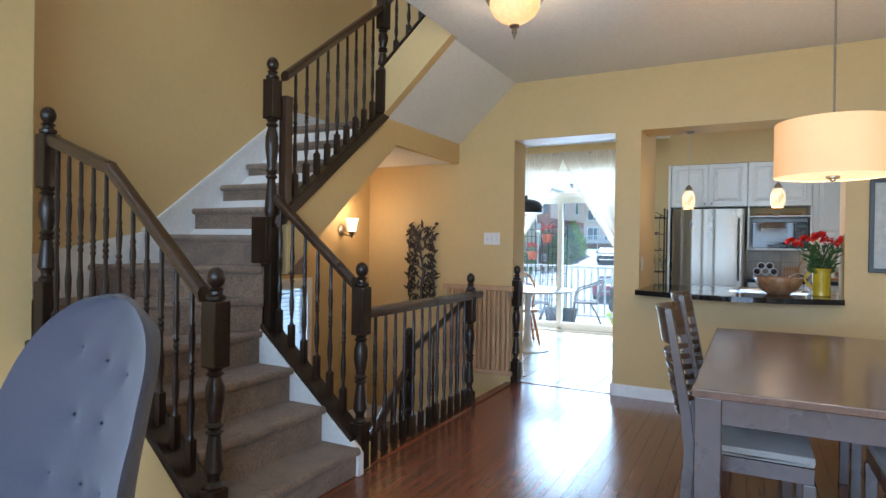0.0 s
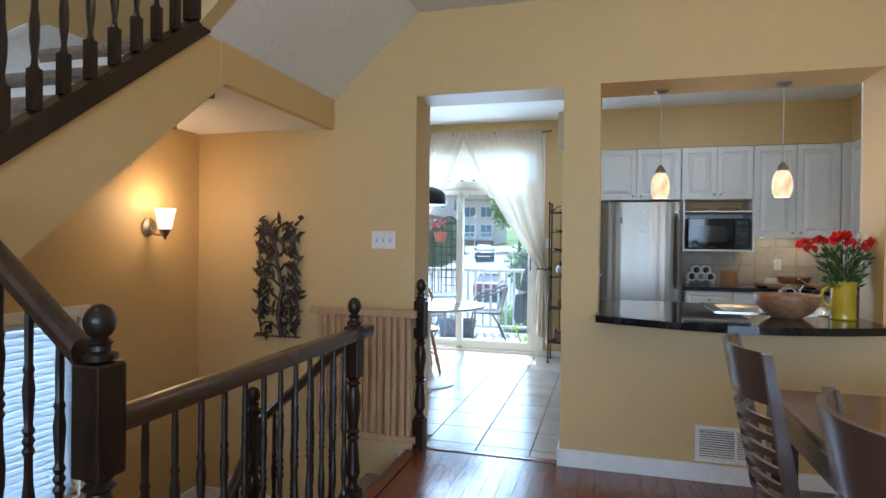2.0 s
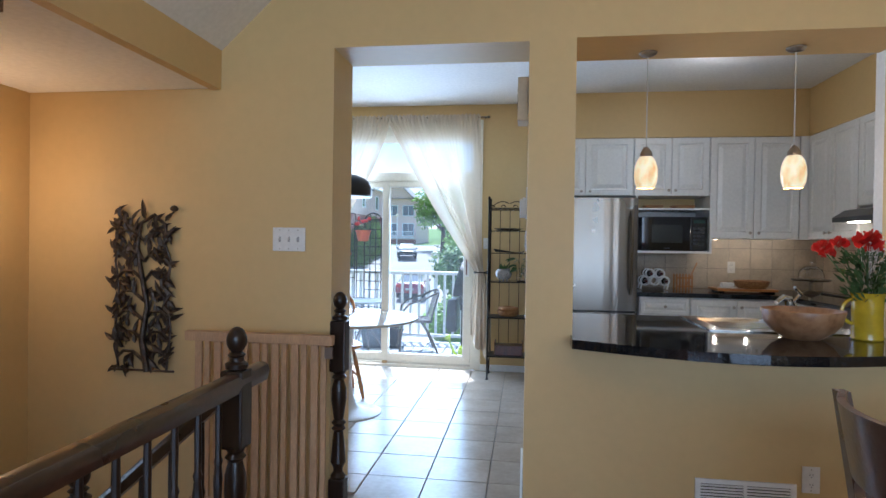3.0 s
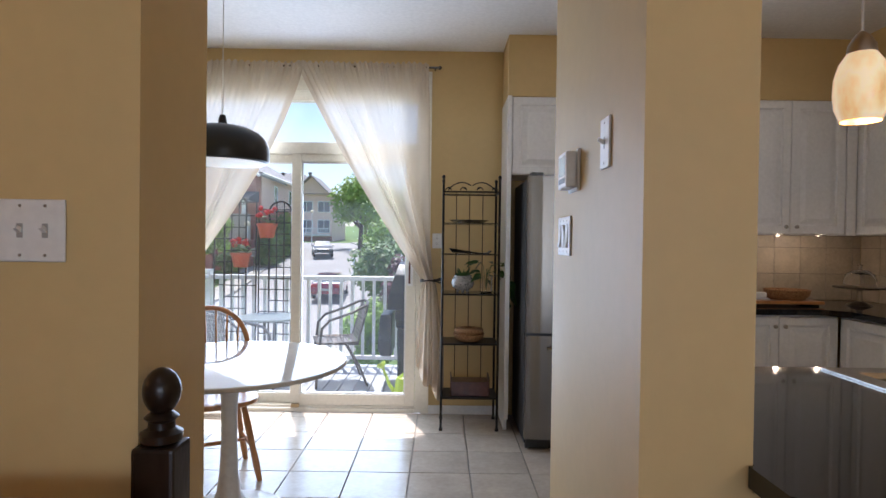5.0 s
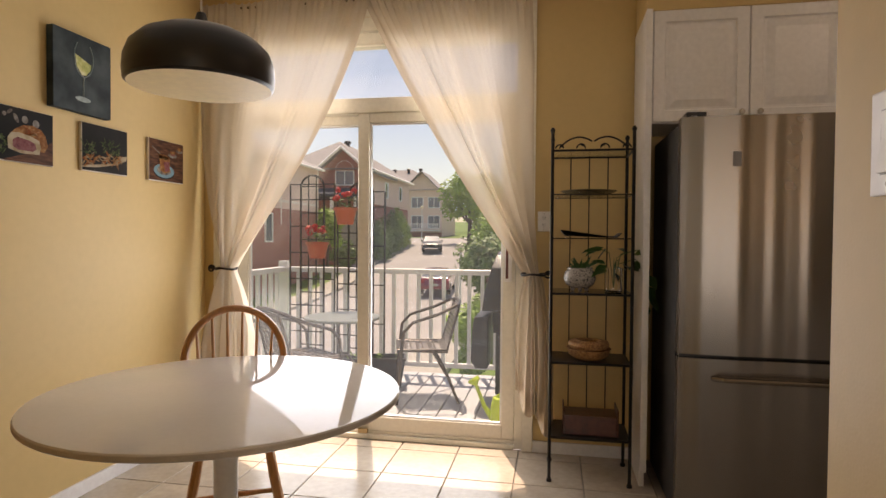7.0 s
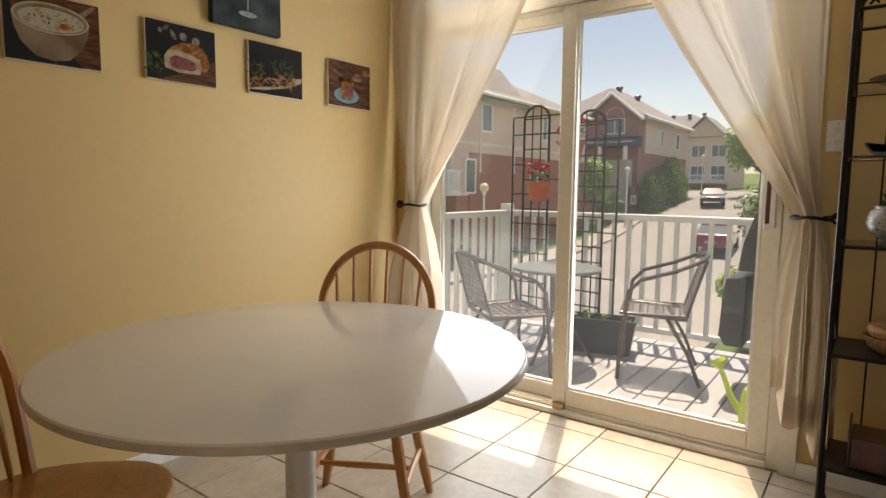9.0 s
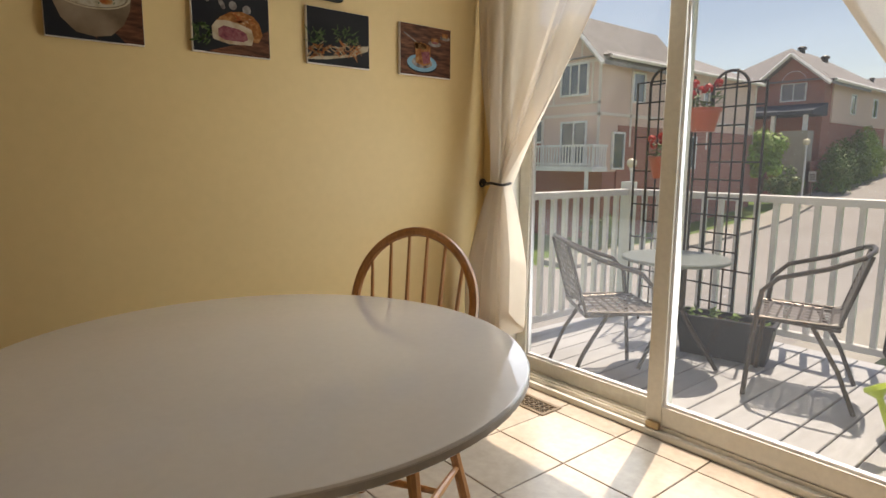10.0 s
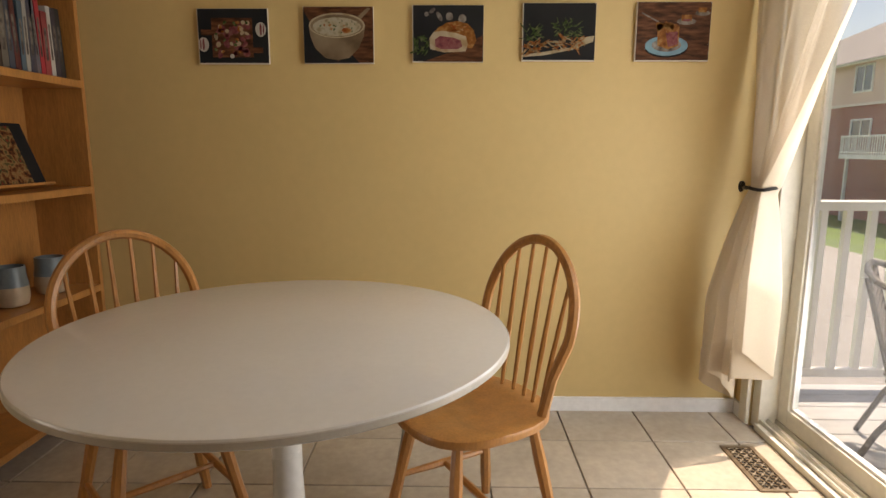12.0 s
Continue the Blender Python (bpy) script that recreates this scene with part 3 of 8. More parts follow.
def curtain(outer, inner, tie_x, seed, sweep_pow, flare):
    """A tied-back panel, from the rod to its hem; outer and inner are its edges on the rod."""
    rnd = random.Random(seed)
    top, tie, low = 2.665, 1.03, 0.13
    sgn = 1 if inner > outer else -1
    nu, nv = 120, 84
    ph = [rnd.uniform(0, 6.28) for _ in range(9)]
    bm = bmesh.new()
    rows = []
    for j in range(nv + 1):
        v = j / nv
        z = top - (top - low) * v
        if z > tie:
            s = (top - z) / (top - tie)
            xi = inner + (tie_x + sgn * 0.045 - inner) * (s ** sweep_pow)
            xo = outer + (tie_x - sgn * 0.04 - outer) * max(0.0, (s - 0.35) / 0.65) ** 2.4
            amp, mid, head = 0.016 + 0.024 * s, 8.325, math.exp(-s * 9)
        else:
            s = (tie - z) / (tie - low)
            k = min(1, s * 1.8) ** 0.7
            xi = tie_x + sgn * (0.045 + flare * k)
            xo = tie_x - sgn * (0.04 + 0.085 * k)
            amp, mid, head = 0.030 + 0.050 * k, 8.325 - 0.085 * k, 0.0
        row = []
        for i in range(nu + 1):
            u = i / nu
            uu = u + 0.035 * math.sin(6.28 * 1.4 * u + ph[6] + 1.5 * v) + 0.012 * math.sin(6.28 * 3.1 * u + ph[7] - 3 * v)
            soft = 0.55 + 0.45 * math.sin(6.28 * 0.9 * u + ph[8] + 2.2 * v)
            fold = 0.75 * math.sin(6.28 * 3.4 * uu + ph[0]) + (0.55 * math.sin(6.28 * 6.2 * uu + ph[1] + 1.1 * v) + 0.20 * math.sin(6.28 * 11.3 * uu + ph[2])) * soft
            fold += 0.9 * head * math.sin(6.28 * 24 * u + ph[3] + math.sin(9 * u))
            sag = 0.016 * math.sin(6.28 * 2.3 * u + 5 * v + ph[4]) * min(1, s * 4)
            x = xo + (xi - xo) * u + sag * (1 if z > tie else 0.5)
            zz = z
            if z < tie:
                zz += (0.02 + 0.23 * u ** 1.4 + 0.035 * math.sin(6.28 * 2.2 * u + ph[5]) - 0.02 * fold) * s
            else:
                zz += 0.012 * head * math.sin(6.28 * 24 * u + ph[3])
            row.append(bm.verts.new((x, min(8.376, mid + amp * fold), zz)))
        rows.append(row)
    for a, b in zip(rows, rows[1:]):
        for i in range(nu):
            bm.faces.new((a[i], a[i + 1], b[i + 1], b[i]))
    hem = bmesh.new()
    for lo, hi in ((int(nu * 0.955), nu), (0, int(nu * 0.02))):
        strip = [[hem.verts.new(row[i].co + Vector((0, -0.003, 0))) for i in range(lo, hi + 1)] for row in rows]
        for a, b in zip(strip, strip[1:]):
            for i in range(hi - lo):
                hem.faces.new((a[i], a[i + 1], b[i + 1], b[i]))
    foot = [[hem.verts.new(q.co + Vector((0, -0.004, 0))) for q in row] for row in rows[-6:]]
    for a, b in zip(foot, foot[1:]):
        for i in range(nu):
            hem.faces.new((a[i], a[i + 1], b[i + 1], b[i]))
    c = thing("curtain", "cream voile curtain tied back beside the patio door", "curtain", "curtains of the patio door")
    part("panel", bm, CLOTH, c, smooth=True)
    part("hem", hem, CLOTH, c, "doubled stitched hem", smooth=True)
    bm = bmesh.new()
    pts = [(tie_x + 0.066 * math.cos(radians(a)), 8.318 + 0.055 * math.sin(radians(a)), tie + 0.004 * math.sin(radians(3 * a))) for a in range(0, 360, 18)]
    tube(bm, pts, 0.007, 6, closed=True)
    part("tieback", bm, IRON, c, "dark metal tieback with a scroll end")
    bm = bmesh.new()
    hx = tie_x - sgn * 0.082
    tube(bm, [(hx + 0.022 * math.cos(radians(a)) * (1 - a / 900), 8.285, tie + 0.022 * math.sin(radians(a)) * (1 - a / 900)) for a in range(0, 541, 30)], 0.006, 6)
    tube(bm, [(hx, 8.285, tie), (hx, 8.399, tie)], 0.006, 6)
    part("hook", bm, IRON, c)
    return c


curtain(-3.50, -2.40, -3.33, 3, 1.38, 0.17)
curtain(-1.468, -2.46, -1.445, 8, 1.14, 0.05)
rod = thing("curtain_rod", "slim brushed metal curtain rod above the patio door", "curtain rod")
part("rod", tube(bmesh.new(), [(-3.51, 8.352, 2.64), (-1.385, 8.352, 2.64)], 0.008, 10), STEEL, rod, smooth=True)
for ex in (-1.385, -3.515):
    part("finial", lathe(bmesh.new(), [(0.004, -0.015), (0.014, -0.008), (0.017, 0), (0.014, 0.008), (0.004, 0.015)], (ex, 8.352, 2.64), 12), STEEL, rod, smooth=True)
for ex in (-1.42, -3.48):
    part("bracket", tube(bmesh.new(), [(ex, 8.352, 2.632), (ex, 8.399, 2.632)], 0.006, 6), STEEL, rod)

# ---- the nook: table, chairs, lamp ----
WHITE_LAM = pmat("white_laminate", (0.71, 0.68, 0.63), 0.055, var=0.03, scale=3, grain=60, gvar=0.015, bump=0.0, rvar=0.2)
WHITE_LAM.node_tree.nodes["Principled BSDF"].inputs["Specular IOR Level"].default_value = 0.4
HONEY = pmat("honey_oak", (0.44, 0.19, 0.055), 0.34, var=0.16, scale=3, grain=26, gvar=0.14, bump=0.05, bscale=70, coat=0.3, stretch=(6, 6, 1))
table = thing("round_table", "round white pedestal table with a chipped laminate edge", "table", m=pose(-2.355, 6.69, 0))
part("tabletop", lathe(bmesh.new(), [(0.0015, 0.722), (0.538, 0.722), (0.546, 0.724), (0.550, 0.729), (0.550, 0.741), (0.547, 0.745), (0.542, 0.746), (0.0015, 0.746)], seg=96), WHITE_LAM, table, smooth=True)
part("edge_band", lathe(bmesh.new(), [(0.550, 0.7275), (0.5512, 0.729), (0.5512, 0.740), (0.550, 0.7415)], seg=96, cap=False), pmat("worn_edge_band", (0.50, 0.45, 0.38), 0.45, var=0.15, scale=6), table, smooth=True)
prof = [(0.27, 0.0), (0.272, 0.008), (0.262, 0.014), (0.20, 0.022), (0.13, 0.036), (0.08, 0.065), (0.055, 0.12), (0.043, 0.22), (0.037, 0.36), (0.037, 0.5), (0.042, 0.60), (0.055, 0.66), (0.085, 0.705), (0.12, 0.722)]
part("pedestal", lathe(bmesh.new(), prof, seg=40), pmat("white_enamel", (0.68, 0.66, 0.62), 0.28, var=0.04, scale=4, bump=0.01), table, smooth=True)


def windsor_chair():
    """A hoop-back spindle chair that faces +x."""
    c = thing("windsor_chair", "honey oak hoop-back spindle chair at the round table", "chair", "chairs round the kitchen table")
    out = []
    for k in range(28):
        a = 6.28319 * k / 28
        ca, sa = math.cos(a), math.sin(a)
        rx, ry = 0.208 + (0.024 if ca > 0 else 0), 0.215
        out.append((math.copysign(abs(ca) ** 0.75, ca) * rx, math.copysign(abs(sa) ** 0.8, sa) * ry * (1.0 + 0.06 * ca)))
    bm = bmesh.new()
    rings = []
    for sc, z in ((0.90, 0.418), (0.99, 0.428), (1.0, 0.440), (0.985, 0.450), (0.93, 0.453), (0.6, 0.444), (0.25, 0.440)):
        rings.append([bm.verts.new((x * sc, y * sc, z + (0.006 * (abs(y) < 0.03) if sc < 0.95 and x > 0.1 else 0))) for x, y in out])
    for p, q in zip(rings, rings[1:]):
        for i in range(28):
            bm.faces.new((p[i], p[(i + 1) % 28], q[(i + 1) % 28], q[i]))
    bm.faces.new(rings[0][::-1])
    bm.faces.new(rings[-1])
    part("seat", bm, HONEY, c, smooth=True)
    # hoop
    hoop = []
    for k in range(33):
        a = radians(-8 + 196 * k / 32)
        yy, zz = 0.205 * math.cos(a), 0.69 + 0.225 * math.sin(a)
        hoop.append((yy, zz))
    pts = [(-0.125, 0.165, 0.45), (-0.145, 0.178, 0.56)] + [(-0.16 - (z - 0.6) * 0.24, y, z) for y, z in hoop] + [(-0.145, -0.178, 0.56), (-0.125, -0.165, 0.45)]
    part("hoop", tube(bmesh.new(), pts, 0.0155, 8), HONEY, c, smooth=True)
    for k in range(6):
        f = (k - 2.5) / 2.5
        y0, y1 = f * 0.130, f * 0.158
        zt = 0.69 + 0.218 * math.sqrt(max(0, 1 - (y1 / 0.207) ** 2))
        xt = -0.16 - (zt - 0.6) * 0.24
        xb = -0.165 + 0.02 * f * f
        mid = (xb + (xt - xb) * 0.35, y0 + (y1 - y0) * 0.35, 0.45 + (zt - 0.45) * 0.35)
        part("spindle", tube(bmesh.new(), [(xb, y0, 0.445), mid, (xt, y1, zt)], [0.006, 0.0085, 0.0055], 6), HONEY, c, smooth=True)
    ends = {}
    for sx in (1, -1):
        for sy in (1, -1):
            a, b = Vector((0.12 * sx, 0.12 * sy, 0.43)), Vector((0.185 * sx, 0.20 * sy, 0.0))
            ends[sx, sy] = (a, b)
            part("leg", tube(bmesh.new(), [a, a.lerp(b, 0.3), a.lerp(b, 0.55), a.lerp(b, 0.8), b], [0.014, 0.019, 0.017, 0.019, 0.014], 8), HONEY, c, smooth=True)
    mids = []
    for sy in (1, -1):
        p, q = ends[1, sy][0].lerp(ends[1, sy][1], 0.58), ends[-1, sy][0].lerp(ends[-1, sy][1], 0.58)
        mids.append((p + q) / 2)
        part("stretcher", tube(bmesh.new(), [p, (p + q) / 2, q], [0.009, 0.013, 0.009], 8), HONEY, c, smooth=True)
    part("stretcher", tube(bmesh.new(), [mids[0], (mids[0] + mids[1]) / 2, mids[1]], [0.009, 0.012, 0.009], 8), HONEY, c, smooth=True)
    return c


ch = windsor_chair()
ch.matrix_world = pose(-2.60, 7.165, 0, 0, 0, -60)
copy_thing(ch, pose(-2.605, 6.23, 0, 0, 0, 44))

BLK = pmat("matt_black_enamel", (0.010, 0.010, 0.010), 0.35, var=0.1, bump=0.02)
INNER = pmat("lamp_white_inside", (0.85, 0.71, 0.44), 0.5, var=0.02)
lamp = thing("dome_pendant", "black dome pendant lamp with a white ribbed inside", "pendant lamp", m=pose(-2.345, 6.545, 0))
dome = [(0.195, 1.665), (0.203, 1.672), (0.206, 1.70), (0.203, 1.735), (0.19, 1.77), (0.16, 1.80), (0.115, 1.822), (0.06, 1.833), (0.02, 1.836), (0.018, 1.86), (0.012, 1.88)]
part("dome", lathe(bmesh.new(), dome, seg=56, cap=False), BLK, lamp, smooth=True)
ins = [(0.195, 1.665)]
for k in range(11):
    r = 0.188 - k * 0.0155
    ins += [(r, 1.676 + 0.0032 * k), (r - 0.006, 1.684 + 0.0032 * k)]
ins += [(0.014, 1.722)]
part("diffuser", lathe(bmesh.new(), ins, seg=56), INNER, lamp, "white ribbed diffuser inside the dome", smooth=True)
part("cord", tube(bmesh.new(), [(0, 0, 1.88), (0, 0, 2.76)], 0.0028, 6), pmat("white_cord", (0.7, 0.68, 0.62), 0.6), lamp)
part("canopy", lathe(bmesh.new(), [(0.05, 2.778), (0.05, 2.765), (0.03, 2.752), (0.006, 2.748)], seg=24), BLK, lamp, smooth=True)

# ---- pictures on the wall ----
def noise_mat(name, cols, scale=14, rough=0.5, stretch=(1, 1, 1)):
    """Blotches of a few colours, for a printed picture's parts."""
    m = bpy.data.materials.new(name)
    m.use_nodes = True
    N, L = m.node_tree.nodes, m.node_tree.links
    b = N["Principled BSDF"]
    co, nz, rp = N.new("ShaderNodeTexCoord"), N.new("ShaderNodeTexNoise"), N.new("ShaderNodeValToRGB")
    nz.inputs["Scale"].default_value, nz.inputs["Detail"].default_value = scale, 5
    mp = N.new("ShaderNodeMapping")
    mp.inputs["Scale"].default_value, mp.inputs["Rotation"].default_value = stretch, (0.5 if stretch[1] != 1 else 0, 0, 0)
    L.new(co.outputs["Object"], mp.inputs[0])
    L.new(mp.outputs[0], nz.inputs["Vector"])
    L.new(nz.outputs[0], rp.inputs[0])
    cr = rp.color_ramp
    n = len(cols)
    while len(cr.elements) < n:
        cr.elements.new(0.5)
    for i, c in enumerate(cols):
        cr.elements[i].position = 0.32 + 0.36 * i / max(1, n - 1)
        k = 0.52 if name.startswith("print_") else 1.0
        cr.elements[i].color = (c[0] * k, c[1] * k, c[2] * k, 1)
    L.new(rp.outputs[0], b.inputs["Base Color"])
    b.inputs["Roughness"].default_value = rough
    if name.startswith("print_") or name.startswith("canvas"):
        b.inputs["Specular IOR Level"].default_value = 0.12
    return m


P_BLACK = pmat("print_black", (0.005, 0.0045, 0.005), 0.9, var=0.2, bump=0)
P_WOOD = noise_mat("print_wood", [(0.07, 0.025, 0.012), (0.17, 0.065, 0.03), (0.30, 0.12, 0.055)], 16, 0.5, (1, 1.01, 5))
P_GREEN = noise_mat("print_greens", [(0.02, 0.05, 0.012), (0.10, 0.17, 0.05), (0.30, 0.33, 0.16)], 60)
P_ORANGE = noise_mat("print_orange", [(0.45, 0.09, 0.02), (0.62, 0.24, 0.06), (0.7, 0.5, 0.3)], 70)
P_CREAM = noise_mat("print_cream", [(0.50, 0.34, 0.17), (0.74, 0.62, 0.43), (0.66, 0.5, 0.33)], 16)
P_BOWL = noise_mat("print_stoneware", [(0.14, 0.09, 0.045), (0.32, 0.22, 0.13), (0.46, 0.34, 0.22)], 6)
P_DIM = noise_mat("print_dim_china", [(0.10, 0.08, 0.07), (0.32, 0.28, 0.24), (0.50, 0.46, 0.42)], 30)
P_PASTRY = noise_mat("print_pastry", [(0.26, 0.08, 0.015), (0.46, 0.17, 0.04), (0.66, 0.36, 0.13)], 45)
P_MEAT = noise_mat("print_meat", [(0.22, 0.05, 0.06), (0.36, 0.10, 0.11), (0.45, 0.2, 0.18)], 50)
P_BLUE = pmat("print_blue_plate", (0.09, 0.22, 0.28), 0.35, var=0.2, scale=20, bump=0)
P_WHITE = pmat("print_white", (0.42, 0.40, 0.36), 0.35, var=0.1, scale=20, bump=0)
P_BROTH = noise_mat("print_filling", [(0.35, 0.26, 0.14), (0.66, 0.56, 0.38), (0.74, 0.66, 0.5), (0.5, 0.4, 0.24)], 35)
P_TEAL = noise_mat("canvas_dark_teal", [(0.015, 0.022, 0.026), (0.03, 0.045, 0.05), (0.055, 0.07, 0.075)], 9)
EDGE = pmat("board_edge", (0.62, 0.58, 0.50), 0.5)


def ell(bm, cx, cy, rx, ry, x, rot=0.0, n=22):
    """A thin flat oval standing on the wall; cx runs along the wall, cy up."""
    c, s = math.cos(radians(rot)), math.sin(radians(rot))
    lo, hi = [], []
    for k in range(n):
        a = 6.28319 * k / n
        u, w = rx * math.cos(a), ry * math.sin(a)
        lo.append(bm.verts.new((x, cx + u * c - w * s, cy + u * s + w * c)))
        hi.append(bm.verts.new((x + 0.0004, cx + u * c - w * s, cy + u * s + w * c)))
    bm.faces.new(hi)
    for k in range(n):
        bm.faces.new((lo[k], lo[(k + 1) % n], hi[(k + 1) % n], hi[k]))
    return bm


def poly_w(bm, pts, x):
    return prism(bm, pts, "x", x, x + 0.0004)


def picture(y0, y1, z0, z1, label, ground, shapes):
    """A printed board; shapes: (name, material, list of ovals or polygons in parts of its width and height)."""
    p = thing("food_picture", label, "picture", "food pictures above the table", m=pose(LW, (y0 + y1) / 2, (z0 + z1) / 2))
    w, h = y1 - y0, z1 - z0
    part("board", box(0.001, -w / 2, -h / 2, 0.016, w / 2, h / 2, bev=0.001), EDGE, p)
    part("print", box(0.016, -w / 2 + 0.003, -h / 2 + 0.004, 0.0165, w / 2 - 0.001, h / 2 - 0.001), ground, p)
    for i, (nm, mt, items) in enumerate(shapes):
        bm = bmesh.new()
        for k, it in enumerate(items):
            if len(it) in (4, 5) and not isinstance(it[0], tuple):
                ell(bm, it[0] * w, it[1] * h, it[2] * w, it[3] * h, 0.0168 + 0.0005 * i, it[4] if len(it) == 5 else 0)
            else:
                poly_w(bm, [(u * w, v * h) for u, v in it], 0.0168 + 0.0005 * i)
            if len(items) < 6 and k < len(items) - 1:
                part(nm, bm, mt, p)
                bm = bmesh.new()
        part(nm, bm, mt, p)
    return p


R = random.Random(5)


def bits(n, u0, u1, v0, v1, a, b, turn=180):
    """A scatter of small ovals within a part of the picture."""
    return [(R.uniform(u0, u1), R.uniform(v0, v1), a * R.uniform(.6, 1.3), b * R.uniform(.6, 1.3), R.uniform(-turn, turn)) for _ in range(n)]


picture(6.046, 6.339, 1.525, 1.745, "small print of a charcuterie board on black", P_BLACK, [
    ("board_shape", P_WOOD, [[(-0.3, -0.38), (0.28, -0.38), (0.28, 0.33), (-0.3, 0.33)], [(-0.45, 0.02), (-0.3, 0.02), (-0.3, 0.12), (-0.45, 0.12)], [(0.28, -0.3), (0.42, -0.3), (0.42, -0.2), (0.28, -0.2)]]),
    ("meats", P_MEAT, bits(22, -.25, .22, -.32, .27, .05, .06)),
    ("cheeses", P_CREAM, bits(12, -.25, .22, -.3, .26, .03, .04)),
    ("fruits", P_ORANGE, bits(10, -.25, .22, -.3, .26, .022, .03)),
    ("greens", P_GREEN, bits(10, -.25, .22, -.3, .26, .02, .03)),
    ("plates", P_WHITE, [(-.42, -.15, .075, .13), (.4, .12, .075, .13), (-.02, -.36, .03, .04)]),
    ("stripes", P_MEAT, [(-.42, -.15, .016, .11), (.4, .12, .016, .11), (.44, .12, .010, .09), (-.46, -.15, .010, .09)])])
picture(6.485, 6.775, 1.527, 1.752, "small print of a stew in a cream bowl", P_WOOD, [
    ("shadow_ground", P_BLACK, [[(-.495, -.49), (.0, -.49), (-.05, -.3), (-.3, .0), (-.495, .45)], [(.0, -.49), (.3, -.49), (.2, -.36), (.0, -.3)]]),
    ("bowl", P_BOWL, [[(-.42, .17), (-.40, -.02), (-.34, -.22), (-.2, -.40), (-.02, -.44), (.15, -.40), (.29, -.22), (.36, -.02), (.38, .17)], [(.3, .25), (.46, .46), (.42, .48), (.25, .3)]]),
    ("rim", P_CREAM, [(-.02, .17, .40, .22)]), ("rim_shadow", P_BOWL, [(-.02, .165, .375, .195)]), ("filling", P_BROTH, [(-.02, .145, .345, .165)]),
    ("nuts", P_ORANGE, [(.12, .08, .07, .05)]), ("crumbs", P_ORANGE, bits(7, -.25, .2, .05, .25, .022, .018)),
    ("greens", P_GREEN, bits(14, -.28, .24, .03, .26, .016, .010))])
picture(6.935, 7.228, 1.533, 1.758, "small print of a meat pastry on a board", P_BLACK, [
    ("board_shape", P_WOOD, [[(-.35, -.49), (.49, -.49), (.49, -.02), (.36, -.12), (.05, -.32)]]),
    ("garnish", P_GREEN, bits(26, -.49, -.26, -.34, -.06, .045, .02)),
    ("cups", P_DIM, [(.02, .30, .05, .07), (.2, .26, .055, .075), (-.22, .40, .05, .03, 40), (-.12, .30, .03, .09, 30), (-.3, .34, .03, .04)]),
    ("crust", P_PASTRY, [[(-.24, -.2), (-.22, .0), (-.14, .1), (-.02, .19), (.14, .22), (.28, .17), (.36, .06), (.40, -.12), (.34, -.26), (.24, -.24)]]),
    ("slice", P_CREAM, [[(-.25, -.27), (-.26, -.08), (-.2, .03), (-.08, .05), (.12, .01), (.25, -.05), (.28, -.18), (.25, -.31), (-.05, -.33)]]),
    ("meat", P_MEAT, [[(-.18, -.22), (-.18, -.10), (-.11, -.04), (.08, -.07), (.18, -.12), (.2, -.22), (.14, -.27), (-.1, -.27)]]),
    ("glaze", P_ORANGE, bits(14, .02, .32, .04, .17, .05, .012, 40))])
picture(7.387, 7.686, 1.538, 1.766, "small print of a carrot salad on slate", P_BLACK, [
    ("dish", P_CREAM, [[(-.49, -.43), (-.2, -.40), (.2, -.30), (.47, -.16), (.49, -.06), (.3, -.10), (.2, -.26), (-.2, -.34), (-.49, -.39)]]),
    ("carrots", P_ORANGE, bits(34, -.48, -.18, -.36, -.16, .075, .011, 60)),
    ("carrots", P_ORANGE, bits(34, -.05, .32, -.30, -.08, .075, .011, 60)),
    ("pale_strips", P_CREAM, bits(10, -.4, .34, -.3, -.1, .06, .008, 70)),
    ("herbs", P_GREEN, bits(46, -.08, .30, -.1, .22, .045, .009)),
    ("herbs", P_GREEN, bits(22, -.49, -.24, -.12, .12, .07, .009, 60))])
picture(7.85, 8.152, 1.538, 1.77, "small print of a sandwich on a blue plate", P_WOOD, [
    ("saucers", P_DIM, [(.17, .17, .13, .055), (.38, .31, .10, .045)]), ("plate_shadow", P_BLACK, [(-.08, -.28, .29, .16)]), ("plate", P_BLUE, [(-.08, -.24, .29, .17)]), ("plate_well", P_DIM, [(-.08, -.23, .2, .11)]),
    ("cake", P_PASTRY, [[(-.2, -.24), (-.22, .06), (.08, .08), (.08, -.24), (-.06, -.3)], [(.1, .18), (.1, .28), (.24, .28), (.24, .18)], [(.32, .32), (.32, .40), (.43, .40), (.43, .32)]]),
    ("sauce", P_MEAT, [[(-.06, -.26), (-.1, -.02), (.06, .0), (.07, -.22)], [(.12, .17), (.12, .21), (.22, .21), (.22, .17)]]),
    ("crumbs", P_PASTRY, bits(16, -.2, .06, .02, .14, .045, .035)), ("knife", P_DIM, [[(-.44, .3), (-.43, .32), (-.2, .17), (-.21, .15)]])])
wine = thing("wine_canvas", "dark canvas painting of a white wine glass", "painting", m=pose(LW, 7.38, 1.978))
part("canvas", box(0.001, -0.17, -0.178, 0.036, 0.17, 0.178, bev=0.003), P_TEAL, wine)
GLASSP = pmat("painted_glass", (0.20, 0.26, 0.25), 0.35, var=0.4, scale=30, bump=0)
WINEP = noise_mat("painted_wine", [(0.25, 0.28, 0.06), (0.42, 0.42, 0.12), (0.55, 0.55, 0.3)], 40)
bm = bmesh.new()
